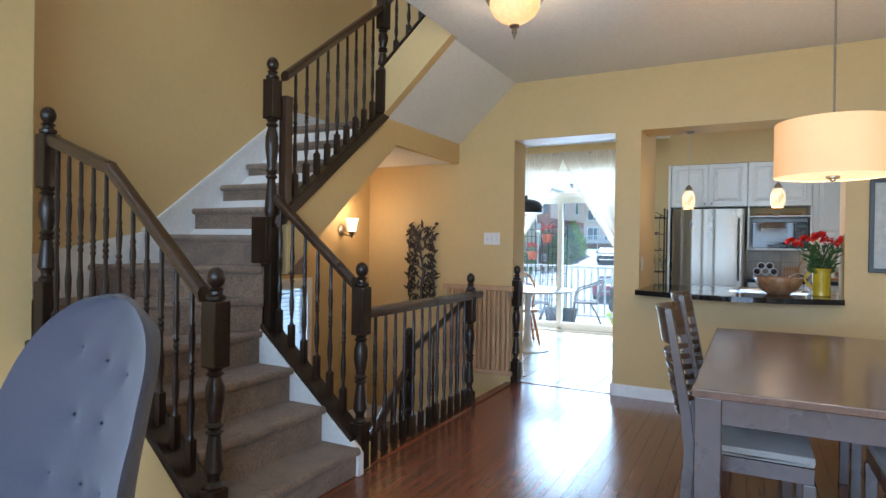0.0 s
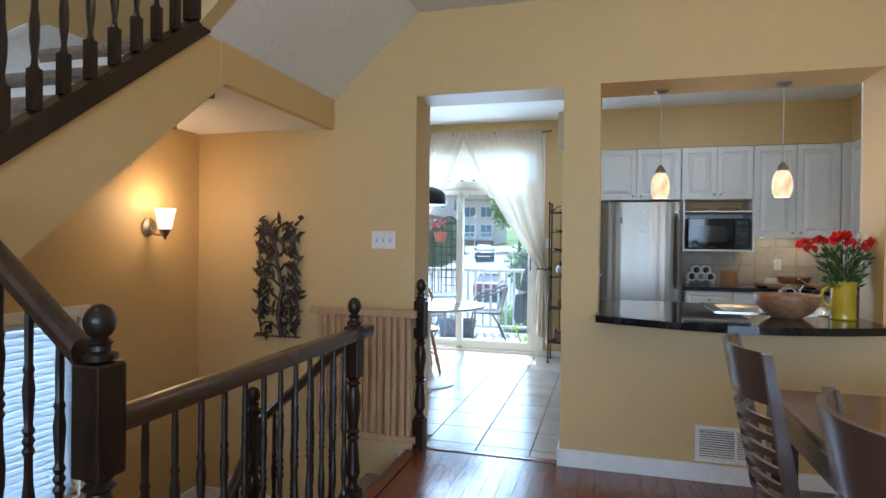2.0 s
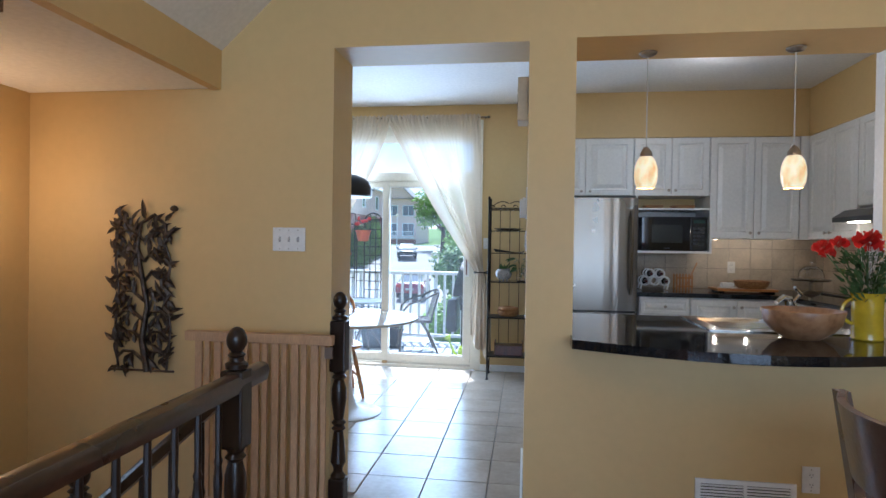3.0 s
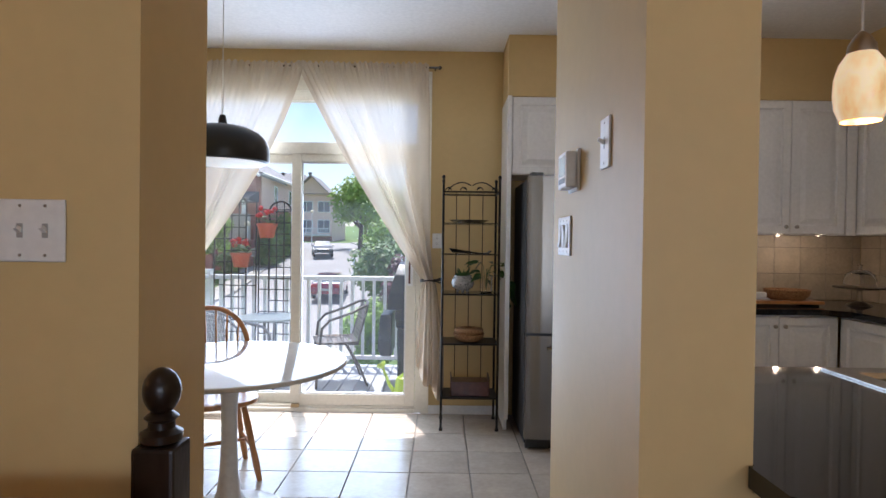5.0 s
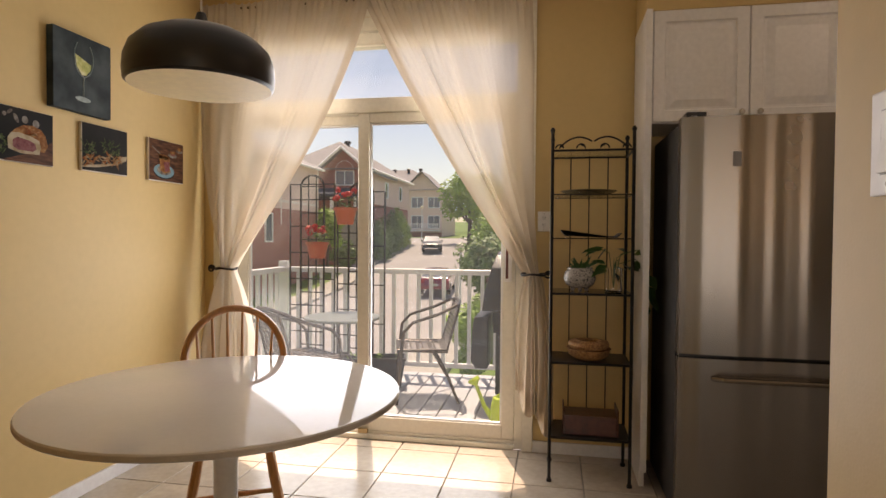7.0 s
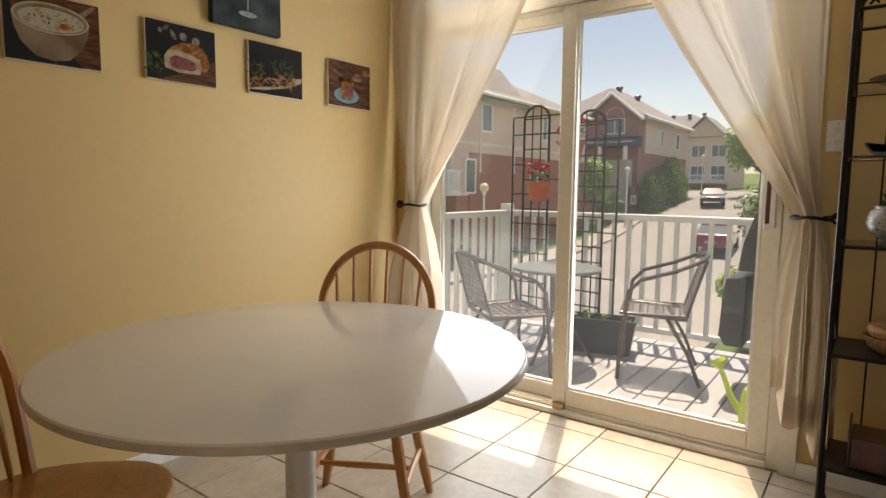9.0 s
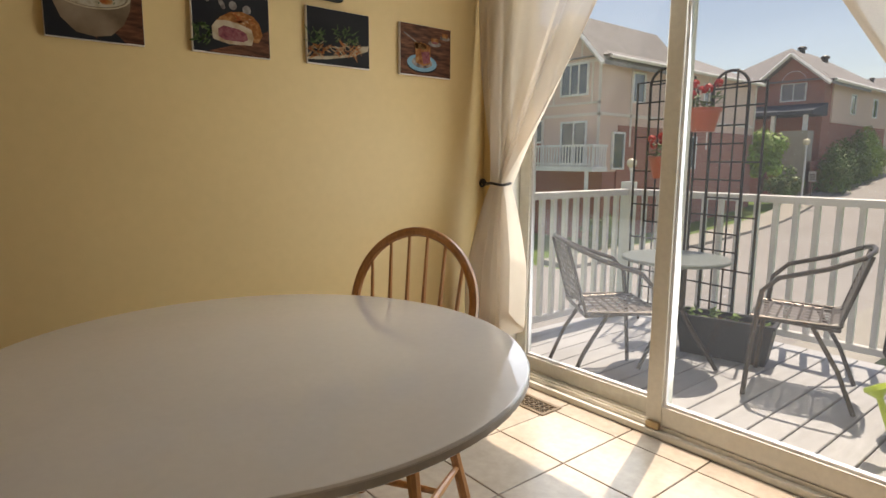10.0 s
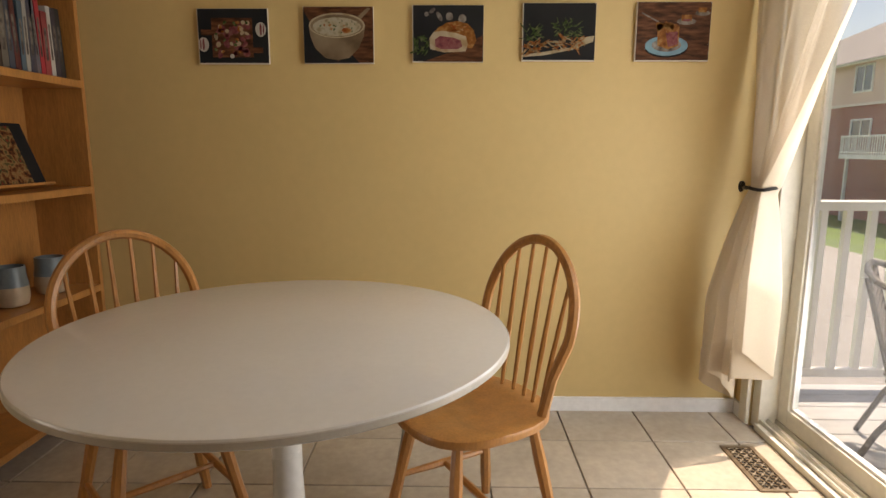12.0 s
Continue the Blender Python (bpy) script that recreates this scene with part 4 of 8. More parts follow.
tube(bm, [(0.037, 0.055 * math.cos(radians(a)), 0.075 + 0.085 * math.sin(radians(a))) for a in range(130, 411, 14)], 0.0022, 5)
tube(bm, [(0.037, 0.0, -0.01), (0.037, -0.004, -0.10)], 0.003, 5)
ell(bm, -0.004, -0.115, 0.045, 0.012, 0.0366)
part("glass_outline", bm, GLASSP, wine)
bm = bmesh.new()
poly_w(bm, [(-0.05, 0.085), (0.045, 0.055), (0.04, 0.03), (0.015, 0.0), (-0.01, -0.004), (-0.04, 0.03)], 0.0366)
part("wine", bm, WINEP, wine)

# ---- bookcase in the corner ----
CX, CY, CW, CD = -3.525, 5.285, 0.82, 0.26
case = thing("bookcase", "honey pine bookcase with books, a cookbook and cups", "bookcase", m=pose(CX, CY, 0))
part("side_panel", box(0, 0, 0, 0.024, CD, 2.05, bev=0.002), HONEY, case)
part("side_panel", box(CW - 0.024, 0, 0, CW, CD, 2.05, bev=0.002), HONEY, case)
part("back_panel", box(0.024, 0, 0.05, CW - 0.024, 0.008, 2.02), HONEY, case)
for z in (0.09, 0.555, 0.985, 1.425, 1.80, 2.02):
    part("shelf", box(0.024, 0.008, z, CW - 0.024, CD + 0.003, z + 0.03, bev=0.002), HONEY, case)
R = random.Random(11)
xx = CX + 0.05
for col in ((0.03, 0.03, 0.03), (0.05, 0.04, 0.05), (0.45, 0.42, 0.38), (0.28, 0.05, 0.05), (0.35, 0.03, 0.04), (0.12, 0.11, 0.13), (0.05, 0.05, 0.07), (0.30, 0.28, 0.25), (0.06, 0.10, 0.13), (0.09, 0.02, 0.02), (0.05, 0.06, 0.08), (0.12, 0.10, 0.08)):
    w, h = R.uniform(0.022, 0.038), R.uniform(0.24, 0.30)
    b = thing("book", "book standing upright on the pine shelf", "book", "books on the shelf", m=pose(xx, CY + 0.13, 1.456, 0, R.uniform(-1, 3), 0))
    cm = pmat("book_cover_%d" % int(1000 * (col[0] + 3 * col[1])), col, 0.4, var=0.15, scale=12, bump=0.02)
    bm = bmesh.new()
    bx(bm, 0.0, -0.085, 0, 0.003, 0.09, h)
    bx(bm, w - 0.004, -0.085, 0, w - 0.001, 0.09, h)
    bx(bm, 0.003, 0.087, 0, w - 0.004, 0.09, h)
    part("cover", bm, cm, b)
    part("pages", box(0.0031, -0.08, 0.004, w - 0.0041, 0.086, h - 0.004), P_WHITE, b)
    part("title_bar", box(w * 0.3, 0.0901, h * 0.25, w * 0.7, 0.0904, h * 0.75), P_DIM, b)
    xx += w + 0.001
cb = thing("cookbook", "black-covered cookbook leaning back on a wooden stand", "book", m=pose(CX + 0.30, CY + 0.14, 1.018, 20, 0, 0))
part("cover", box(-0.17, -0.010, 0.014, 0.14, 0.010, 0.27, bev=0.002), P_BLACK, cb)
part("cover_print", box(-0.10, 0.0101, 0.022, 0.139, 0.0105, 0.255), noise_mat("print_feast", [(0.03, 0.012, 0.008), (0.25, 0.07, 0.02), (0.55, 0.32, 0.14), (0.07, 0.09, 0.03), (0.40, 0.05, 0.03)], 34), cb)
part("stand", box(-0.18, -0.03, 0.0, 0.16, 0.04, 0.012, bev=0.002), HONEY, cb)
CUPB = pmat("blue_grey_glaze", (0.12, 0.15, 0.16), 0.3, var=0.15, scale=20)
for k, (cx, cy) in enumerate(((CX + 0.19, CY + 0.16), (CX + 0.40, CY + 0.15))):
    cup = thing("pottery_cup", "small blue and cream fluted pottery cup on the shelf", "cup", "cups on the shelf", m=pose(cx, cy, 0.586) @ Matrix.Scale(1.32, 4))
    bm = bmesh.new()
    prof = [(0.028, 0), (0.040, 0.004), (0.046, 0.03), (0.045, 0.058)]
    lathe(bm, prof, seg=24)
    part("lower", bm, pmat("cream_glaze", (0.36, 0.27, 0.18), 0.4, var=0.15, scale=25), cup, smooth=True)
    part("upper", lathe(bmesh.new(), [(0.045, 0.0582), (0.041, 0.085), (0.040, 0.115), (0.037, 0.115), (0.038, 0.065), (0.0, 0.062)], seg=24, cap=False), CUPB, cup, smooth=True)
    if k in (0, 2):
        part("handle", tube(bmesh.new(), [(-0.04 - 0.022 * math.sin(radians(a)), 0, 0.07 + 0.026 * math.cos(radians(a))) for a in range(0, 181, 30)], 0.0045, 6), CUPB, cup, smooth=True)

# ---- kitchen ----
CAB = pmat("white_cabinet_paint", (0.76, 0.75, 0.73), 0.32, var=0.03, scale=3, bump=0.015)
GRANITE = pmat("black_granite", (0.012, 0.012, 0.013), 0.045, var=0.3, scale=30, grain=180, gvar=0.6, bump=0.0)
NICKEL = pmat("brushed_nickel", (0.42, 0.38, 0.33), 0.3, 1.0, var=0.05, bump=0.02)
BLACKP = pmat("black_plastic", (0.012, 0.012, 0.012), 0.25, var=0.1, bump=0.03)
SPLASH = pmat("beige_wall_tile", (0.46, 0.38, 0.28), 0.35, var=0.12, scale=9, grain=50, gvar=0.08, bump=0.05, rand=0.06)


def cab_door(parent, x0, x1, z0, z1, y, facing="y", knob=None):
    """A raised-panel door in the plane y (or x), its front towards -y (or -x)."""
    w, h = x1 - x0, z1 - z0
    bm = bmesh.new()
    lo = 0.055 if min(w, h) > 0.25 else 0.03

    def put(u, v, d):
        return (u, y + d, v) if facing == "y" else (y + d, u, v)
    loops = [(0.0, 0.0185), (0.0, 0.004), (0.004, 0.0), (lo, 0.0), (lo + 0.006, 0.011), (lo + 0.016, 0.012), (lo + 0.024, 0.009), (lo + 0.050, 0.001)]
    rings = []
    for ins, d in loops:
        rings.append([bm.verts.new(put(u, v, d)) for u, v in ((x0 + ins, z0 + ins), (x1 - ins, z0 + ins), (x1 - ins, z1 - ins), (x0 + ins, z1 - ins))])
    for p, q in zip(rings, rings[1:]):
        for i in range(4):
            bm.faces.new((p[i], p[(i + 1) % 4], q[(i + 1) % 4], q[i]))
    bm.faces.new(rings[-1])
    bm.faces.new(rings[0][::-1])
    d = part("door", bm, CAB, parent)
    if knob:
        bm = bmesh.new()
        kx, kz = knob
        pts = [put(kx, kz, 0.0), put(kx, kz, -0.012), put(kx, kz, -0.016), put(kx, kz, -0.024), put(kx, kz, -0.028)]
        tube(bm, pts, [0.005, 0.005, 0.013, 0.014, 0.006], 10)
        part("knob", bm, NICKEL, d, "brushed metal knob", smooth=True)
    return d


def cabinet(label, x0, x1, y0, y1, z0, z1, group, facing="y"):
    c = thing("cabinet", label, "cabinet", group)
    part("body", box(x0, y0, z0, x1, y1, z1), CAB, c)
    return c


UP = "wall cabinets of the kitchen"
c = cabinet("white raised-panel wall cabinet over the fridge", -0.874, 0.010, 8.02, YF - 0.002, 1.80, 2.345, UP)
cab_door(c, -0.870, -0.434, 1.803, 2.342, 8.0, knob=(-0.47, 1.84))
cab_door(c, -0.430, 0.006, 1.803, 2.342, 8.0, knob=(-0.39, 1.84))
c = cabinet("white raised-panel wall cabinet over the microwave", 0.014, 0.692, 8.02, YF - 0.002, 1.80, 2.345, UP)
cab_door(c, 0.018, 0.351, 1.803, 2.342, 8.0, knob=(0.325, 1.85))
cab_door(c, 0.355, 0.688, 1.803, 2.342, 8.0, knob=(0.385, 1.85))
c = cabinet("tall white raised-panel wall cabinet with two doors", 0.696, 1.470, 8.02, YF - 0.002, 1.41, 2.345, UP)
cab_door(c, 0.700, 1.080, 1.413, 2.342, 8.0, knob=(1.045, 1.46))
cab_door(c, 1.084, 1.466, 1.413, 2.342, 8.0, knob=(1.12, 1.46))
c = cabinet("white wall cabinet on the kitchen's side wall", 1.56, 1.868, 7.20, YF - 0.01, 1.41, 2.345, UP)
cab_door(c, 7.62, 7.99, 1.413, 2.342, 1.54, "x", knob=(7.66, 1.46))
cab_door(c, 7.204, 7.616, 1.413, 2.342, 1.54, "x", knob=(7.58, 1.46))
part("filler", box(1.474, 8.0, 1.41, 1.545, 8.05, 2.345), CAB, c)
c = cabinet("short white wall cabinet above the range hood", 1.56, 1.868, 6.44, 7.196, 1.66, 2.345, UP)
cab_door(c, 6.444, 6.816, 1.663, 2.342, 1.54, "x", knob=(6.79, 1.70))
cab_door(c, 6.820, 7.192, 1.663, 2.342, 1.54, "x", knob=(6.85, 1.70))
c = cabinet("white wall cabinet beside the serving hatch", 0.715, 1.85, Y1B + 0.003, 5.45, 1.41, 2.345, UP)
part("door", box(0.72, 5.4502, 1.413, 1.84, 5.468, 2.342, bev=0.003), CAB, c)
# niche with shelves
nic = thing("microwave_shelf", "open white shelf unit holding the microwave", "shelf")
part("side_panel", box(0.018, 7.90, 1.265, 0.036, YF - 0.002, 1.797), CAB, nic)
part("side_panel", box(0.670, 7.90, 1.265, 0.690, YF - 0.002, 1.797), CAB, nic)
part("shelf", box(0.036, 7.90, 1.265, 0.670, YF - 0.002, 1.285), CAB, nic)
part("shelf", box(0.036, 7.92, 1.665, 0.670, YF - 0.002, 1.68), CAB, nic)
part("back_panel", box(0.036, YF - 0.03, 1.285, 0.670, YF - 0.004, 1.665), CAB, nic)
mw = thing("microwave", "black microwave oven on the white shelf", "microwave", m=pose(0.075, 7.905, 1.286))
part("case", box(0, 0.02, 0, 0.575, 0.36, 0.315, bev=0.004), BLACKP, mw)
part("door", box(0, 0.0, 0.004, 0.43, 0.02, 0.311, bev=0.003), pmat("gloss_black_glass", (0.006, 0.006, 0.007), 0.06, bump=0), mw)
part("window", box(0.09, -0.0015, 0.075, 0.36, 0.0, 0.24), pmat("mesh_window", (0.03, 0.032, 0.03), 0.1, bump=0), mw)
part("panel", box(0.434, 0.0, 0.004, 0.575, 0.02, 0.311, bev=0.003), BLACKP, mw)
part("display", box(0.455, -0.001, 0.255, 0.555, 0.0, 0.285), pmat("lcd_dark", (0.03, 0.06, 0.05), 0.2, bump=0), mw)
bm = bmesh.new()
for r in range(5):
    for q in range(3):
        bx(bm, 0.455 + q * 0.036, -0.001, 0.06 + r * 0.034, 0.481 + q * 0.036, 0.0, 0.08 + r * 0.034)
part("buttons", bm, pmat("grey_buttons", (0.035, 0.035, 0.035), 0.4, bump=0), mw)
part("badge", box(0.20, -0.001, 0.022, 0.25, 0.0, 0.027), pmat("grey_badge", (0.12, 0.12, 0.12), 0.4, bump=0), mw)
BASKET = noise_mat("woven_rattan", [(0.16, 0.07, 0.025), (0.32, 0.16, 0.06), (0.42, 0.24, 0.1)], 90, 0.7)
for bx_, w in ((0.20, 0.09), (0.47, 0.11)):
    b = thing("tray", "flat woven brown tray on the shelf", "tray", "trays on the microwave shelf", m=pose(bx_, 8.05, 1.681))
    part("dish", lathe(bmesh.new(), [(w * 0.8, 0), (w, 0.02), (w * 1.02, 0.03), (w * 0.95, 0.03), (w * 0.8, 0.01), (0.003, 0.009)], seg=28), BASKET, b, smooth=True)

# fridge
FRIDGE_SIDE = pmat("black_fridge_side", (0.010, 0.009, 0.008), 0.45, var=0.15, scale=4, bump=0.06, bscale=400)
fr = thing("fridge", "stainless steel bottom-freezer fridge with black sides", "fridge", m=pose(-0.812, 7.60, 0))
part("body", box(0.004, 0.075, 0.03, 0.796, 0.70, 1.735, bev=0.006), FRIDGE_SIDE, fr)


def bowed(x0, x1, z0, z1, y, bow, thick):
    pts = [(x0 + (x1 - x0) * i / 48, y - bow * (1 - (2 * i / 48 - 1) ** 4) + 0.0016 * math.sin(0.33 * i + z0) + 0.0009 * math.sin(0.74 * i + 1) + 0.0005 * math.sin(1.57 * i + 2)) for i in range(49)]
    return prism(bmesh.new(), pts + [(x1, y + thick), (x0, y + thick)], "z", z0, z1)


d = part("door", bowed(0, 0.80, 0.752, 1.75, 0.018, 0.018, 0.052), STEEL, fr, smooth=True)
bm = tube(bmesh.new(), [(0.742, -0.002, 0.90), (0.742, -0.045, 0.95), (0.742, -0.055, 1.25), (0.742, -0.045, 1.58), (0.742, -0.002, 1.63)], 0.011, 8)
part("handle", bm, STEEL, d, "curved steel handle", smooth=True)
part("badge", box(0.20, -0.004, 1.54, 0.232, 0.0, 1.60), pmat("badge_grey", (0.14, 0.14, 0.14), 0.4, 0.5), d)
d = part("freezer_door", bowed(0, 0.80, 0.075, 0.735, 0.018, 0.018, 0.052), STEEL, fr, smooth=True)
bm = tube(bmesh.new(), [(0.14, -0.002, 0.655), (0.17, -0.045, 0.66), (0.4, -0.055, 0.662), (0.63, -0.045, 0.66), (0.66, -0.002, 0.655)], 0.011, 8)
part("handle", bm, STEEL, d, "curved steel handle", smooth=True)
part("seal", box(0.006, 0.03, 0.736, 0.794, 0.073, 0.751), BLACKP, fr)
part("hinge", box(0.02, 0.02, 1.751, 0.10, 0.10, 1.772, bev=0.004), BLACKP, fr)
part("grille", box(0.01, 0.04, 0.01, 0.79, 0.075, 0.07), BLACKP, fr)
for fx in (0.04, 0.76):
    part("foot", lathe(bmesh.new(), [(0.02, 0), (0.02, 0.012), (0.01, 0.03)], (fx, 0.1, 0), 10), BLACKP, fr)
gp = thing("tall_gable", "white tall end panel beside the fridge", "cabinet side")
part("board", box(-0.905, 7.98, 0.09, -0.878, YF - 0.003, 2.345), CAB, gp)
part("plinth", box(-0.903, 8.03, 0, -0.880, YF - 0.003, 0.0895), CAB, gp)
part("front_edge", box(-0.906, 7.976, 0.09, -0.877, 7.9798, 2.345), CAB, gp)

# base cabinets and worktops
LOW = "base cabinets of the kitchen"
c = cabinet("white base cabinet with drawers", 0.03, 0.462, 7.74, YF - 0.002, 0.0, 0.872, LOW)
for z0, z1 in ((0.72, 0.862), (0.50, 0.71), (0.11, 0.49)):
    d = cab_door(c, 0.04, 0.458, z0, z1, 7.72, knob=(0.25, (z0 + z1) / 2))
c = cabinet("white base cabinet with two doors", 0.466, 1.25, 7.74, YF - 0.002, 0.0, 0.872, LOW)
cab_door(c, 0.470, 0.856, 0.11, 0.862, 7.72, knob=(0.825, 0.80))
cab_door(c, 0.860, 1.246, 0.11, 0.862, 7.72, knob=(0.89, 0.80))
c = cabinet("white base cabinets along the side wall", 1.27, 1.868, 7.22, 7.735, 0.0, 0.872, LOW)
cab_door(c, 7.23, 7.70, 0.11, 0.862, 1.25, "x", knob=(7.27, 0.80))
c = cabinet("white base cabinet beside the range", 1.27, 1.868, 5.90, 6.42, 0.0, 0.872, LOW)
cab_door(c, 5.91, 6.41, 0.11, 0.862, 1.25, "x", knob=(6.37, 0.80))
c = cabinet("white base cabinet under the serving counter", -0.77, 1.24, 5.205, 5.80, 0.0, 0.872, LOW)
for i in range(4):
    x0 = -0.765 + 0.5 * i
    part("door", box(x0, 5.802, 0.11, x0 + 0.49, 5.82, 0.862, bev=0.003), CAB, c)
wt = thing("worktop", "black polished granite worktop along the back wall", "worktop")
part("slab", prism(bmesh.new(), [(0.0, 7.70), (1.12, 7.70), (1.23, 7.58), (1.23, 7.22), (1.868, 7.22), (1.868, YF - 0.003), (0.0, YF - 0.003)], "z", 0.876, 0.915), GRANITE, wt)
part("slab", box(1.23, 5.86, 0.876, 1.868, 6.42, 0.915, bev=0.003), GRANITE, wt)
ct = thing("serving_counter", "black polished granite counter with a bowed front in the hatch", "counter")
front = [(-0.785 + 1.435 * i / 20, 4.86 - 0.215 * math.sin(math.pi * (0.02 + 0.96 * i / 20)) - 0.012 * (i / 20)) for i in range(21)]
part("slab", prism(bmesh.new(), front + [(0.65, 4.976), (-0.785, 4.976)], "z", 0.88, 0.92), GRANITE, ct)
for q in ((-0.773, 4.976, 0.658, 5.30), (-0.773, 5.30, -0.06, 5.86), (0.50, 5.335, 1.868, 5.86), (-0.06, 5.78, 0.50, 5.86)):
    part("slab", box(q[0], q[1], 0.88, q[2], q[3], 0.92), GRANITE, ct)
sk = thing("sink", "stainless steel drop-in sink", "sink")
bm = bmesh.new()
rim = [(-0.10, 5.26, 0.60, 5.83, 0.9215), (-0.10, 5.26, 0.60, 5.83, 0.926), (-0.03, 5.34, 0.46, 5.76, 0.926), (-0.02, 5.35, 0.45, 5.75, 0.91), (0.0, 5.37, 0.43, 5.73, 0.76)]
rings = [[bm.verts.new(p) for p in ((x0, y0, z), (x1, y0, z), (x1, y1, z), (x0, y1, z))] for x0, y0, x1, y1, z in rim]
for p, q in zip(rings, rings[1:]):
    for i in range(4):
        bm.faces.new((p[i], p[(i + 1) % 4], q[(i + 1) % 4], q[i]))
bm.faces.new(rings[-1])
part("basin", bm, pmat("satin_sink_steel", (0.55, 0.54, 0.52), 0.22, 1.0, var=0.05, scale=6, bump=0.02), sk)
fc = thing("faucet", "chrome kitchen faucet behind the sink", "faucet", m=pose(0.50, 5.80, 0.921))
part("base", lathe(bmesh.new(), [(0.03, 0), (0.03, 0.01), (0.022, 0.02), (0.02, 0.09), (0.012, 0.10)], seg=16), CHROME, fc, smooth=True)
part("spout", tube(bmesh.new(), [(0, 0, 0.07), (-0.03, -0.03, 0.125), (-0.09, -0.09, 0.14), (-0.15, -0.15, 0.11)], [0.016, 0.015, 0.013, 0.012], 10), CHROME, fc, smooth=True)
part("lever", tube(bmesh.new(), [(0, 0, 0.10), (0.03, -0.02, 0.15), (-0.02, -0.06, 0.19)], [0.012, 0.011, 0.008], 8), CHROME, fc, smooth=True)

WOODB = noise_mat("turned_bowl_wood", [(0.20, 0.10, 0.045), (0.30, 0.165, 0.08), (0.36, 0.21, 0.11)], 22, 0.4)
bowl = thing("wooden_bowl", "large turned wooden bowl on the counter", "bowl", m=pose(0.25, 5.12, 0.921))
part("bowl", lathe(bmesh.new(), [(0.075, 0), (0.08, 0.004), (0.125, 0.035), (0.155, 0.075), (0.168, 0.125), (0.166, 0.130), (0.160, 0.127), (0.145, 0.075), (0.11, 0.035), (0.06, 0.016), (0.003, 0.014)], seg=44), WOODB, bowl, smooth=True)
YEL = pmat("yellow_glaze", (0.50, 0.36, 0.02), 0.14, var=0.1, scale=14, bump=0.06, bscale=40)
jug = thing("yellow_jug", "glossy yellow ceramic jug holding red carnations", "jug", m=pose(0.535, 5.15, 0.921))
part("body", lathe(bmesh.new(), [(0.060, 0), (0.064, 0.006), (0.061, 0.03), (0.062, 0.035), (0.060, 0.10), (0.061, 0.105), (0.062, 0.18), (0.066, 0.205), (0.068, 0.21), (0.062, 0.209), (0.056, 0.18), (0.055, 0.02), (0.003, 0.018)], seg=32), YEL, jug, smooth=True)
part("handle", tube(bmesh.new(), [(-0.058 - 0.048 * math.sin(radians(a)), 0, 0.125 + 0.055 * math.cos(radians(a))) for a in range(0, 181, 20)], 0.008, 8), YEL, jug, smooth=True)
REDF = pmat("red_petals", (0.55, 0.012, 0.008), 0.55, var=0.25, scale=30, bump=0.1)
STEM = pmat("flower_stem_green", (0.05, 0.11, 0.03), 0.6, var=0.2, scale=20)
BABY = pmat("white_filler_flowers", (0.7, 0.68, 0.66), 0.7)
R = random.Random(21)
bq = thing("bouquet", "red carnations with greenery and small white filler flowers", "flowers", m=pose(0.535, 5.15, 1.06))
heads = [(-0.20, -0.02, 0.265, 0.036), (-0.11, 0.03, 0.285, 0.034), (-0.02, -0.03, 0.295, 0.05), (0.135, -0.02, 0.265, 0.05), (-0.15, 0.05, 0.24, 0.03), (0.05, 0.06, 0.27, 0.036)]
for hx, hy, hz, hr in heads:
    hr *= 1.22
    bm = bmesh.new()
    tube(bm, [(hx * 0.08, hy * 0.1, -0.1), (hx * 0.35, hy * 0.4, 0.10), (hx * 0.9, hy * 0.9, hz - hr * 0.6)], 0.0028, 5)
    part("stem", bm, STEM, bq)
    bm = bmesh.new()
    for k in range(46):
        th, ph2 = R.uniform(0, 6.283), math.acos(R.uniform(-0.25, 1))
        n = Vector((math.sin(ph2) * math.cos(th), math.sin(ph2) * math.sin(th), math.cos(ph2)))
        t1 = n.orthogonal().normalized()
        t2 = n.cross(t1)
        c0, w = n * hr * 0.35, hr * R.uniform(0.3, 0.48)
        e = n * hr * R.uniform(0.75, 1.0)
        tw = R.uniform(-1, 1)
        vs = [c0 - t1 * w * 0.3, c0 + t1 * w * 0.3, e + (t1 + t2 * 0.4 * tw) * w, e * 1.1 + t2 * tw * w * 0.5, e + (-t1 + t2 * 0.3 * tw) * w]
        bm.faces.new([bm.verts.new(Vector((hx, hy, hz)) + v) for v in vs])
    part("flower", bm, REDF, bq, "red carnation head")
bm = bmesh.new()
for k in range(340):
    a, r, z = R.uniform(0, 6.283), R.uniform(0.01, 0.12), R.uniform(0.03, 0.24)
    b0 = Vector((math.cos(a) * r * (0.4 + z * 3), math.sin(a) * r * (0.4 + z * 2), z))
    d = Vector((math.cos(a) * 0.6 + R.uniform(-.5, .5), math.sin(a) * 0.6 + R.uniform(-.5, .5), R.uniform(0.1, 1))).normalized()
    s = d.orthogonal().normalized() * 0.010
    ln = R.uniform(0.035, 0.075)
    bm.faces.new([bm.verts.new(v) for v in (b0 - s * 0.3, b0 + d * ln * 0.5 - s, b0 + d * ln, b0 + d * ln * 0.5 + s)])
part("foliage", bm, STEM, bq)
bm = bmesh.new()
for k in range(70):
    c0 = Vector((R.uniform(-0.02, 0.11), R.uniform(-0.06, 0.06), R.uniform(0.20, 0.33)))
    bmesh.ops.create_icosphere(bm, subdivisions=1, radius=R.uniform(0.003, 0.006), matrix=Matrix.Translation(c0))
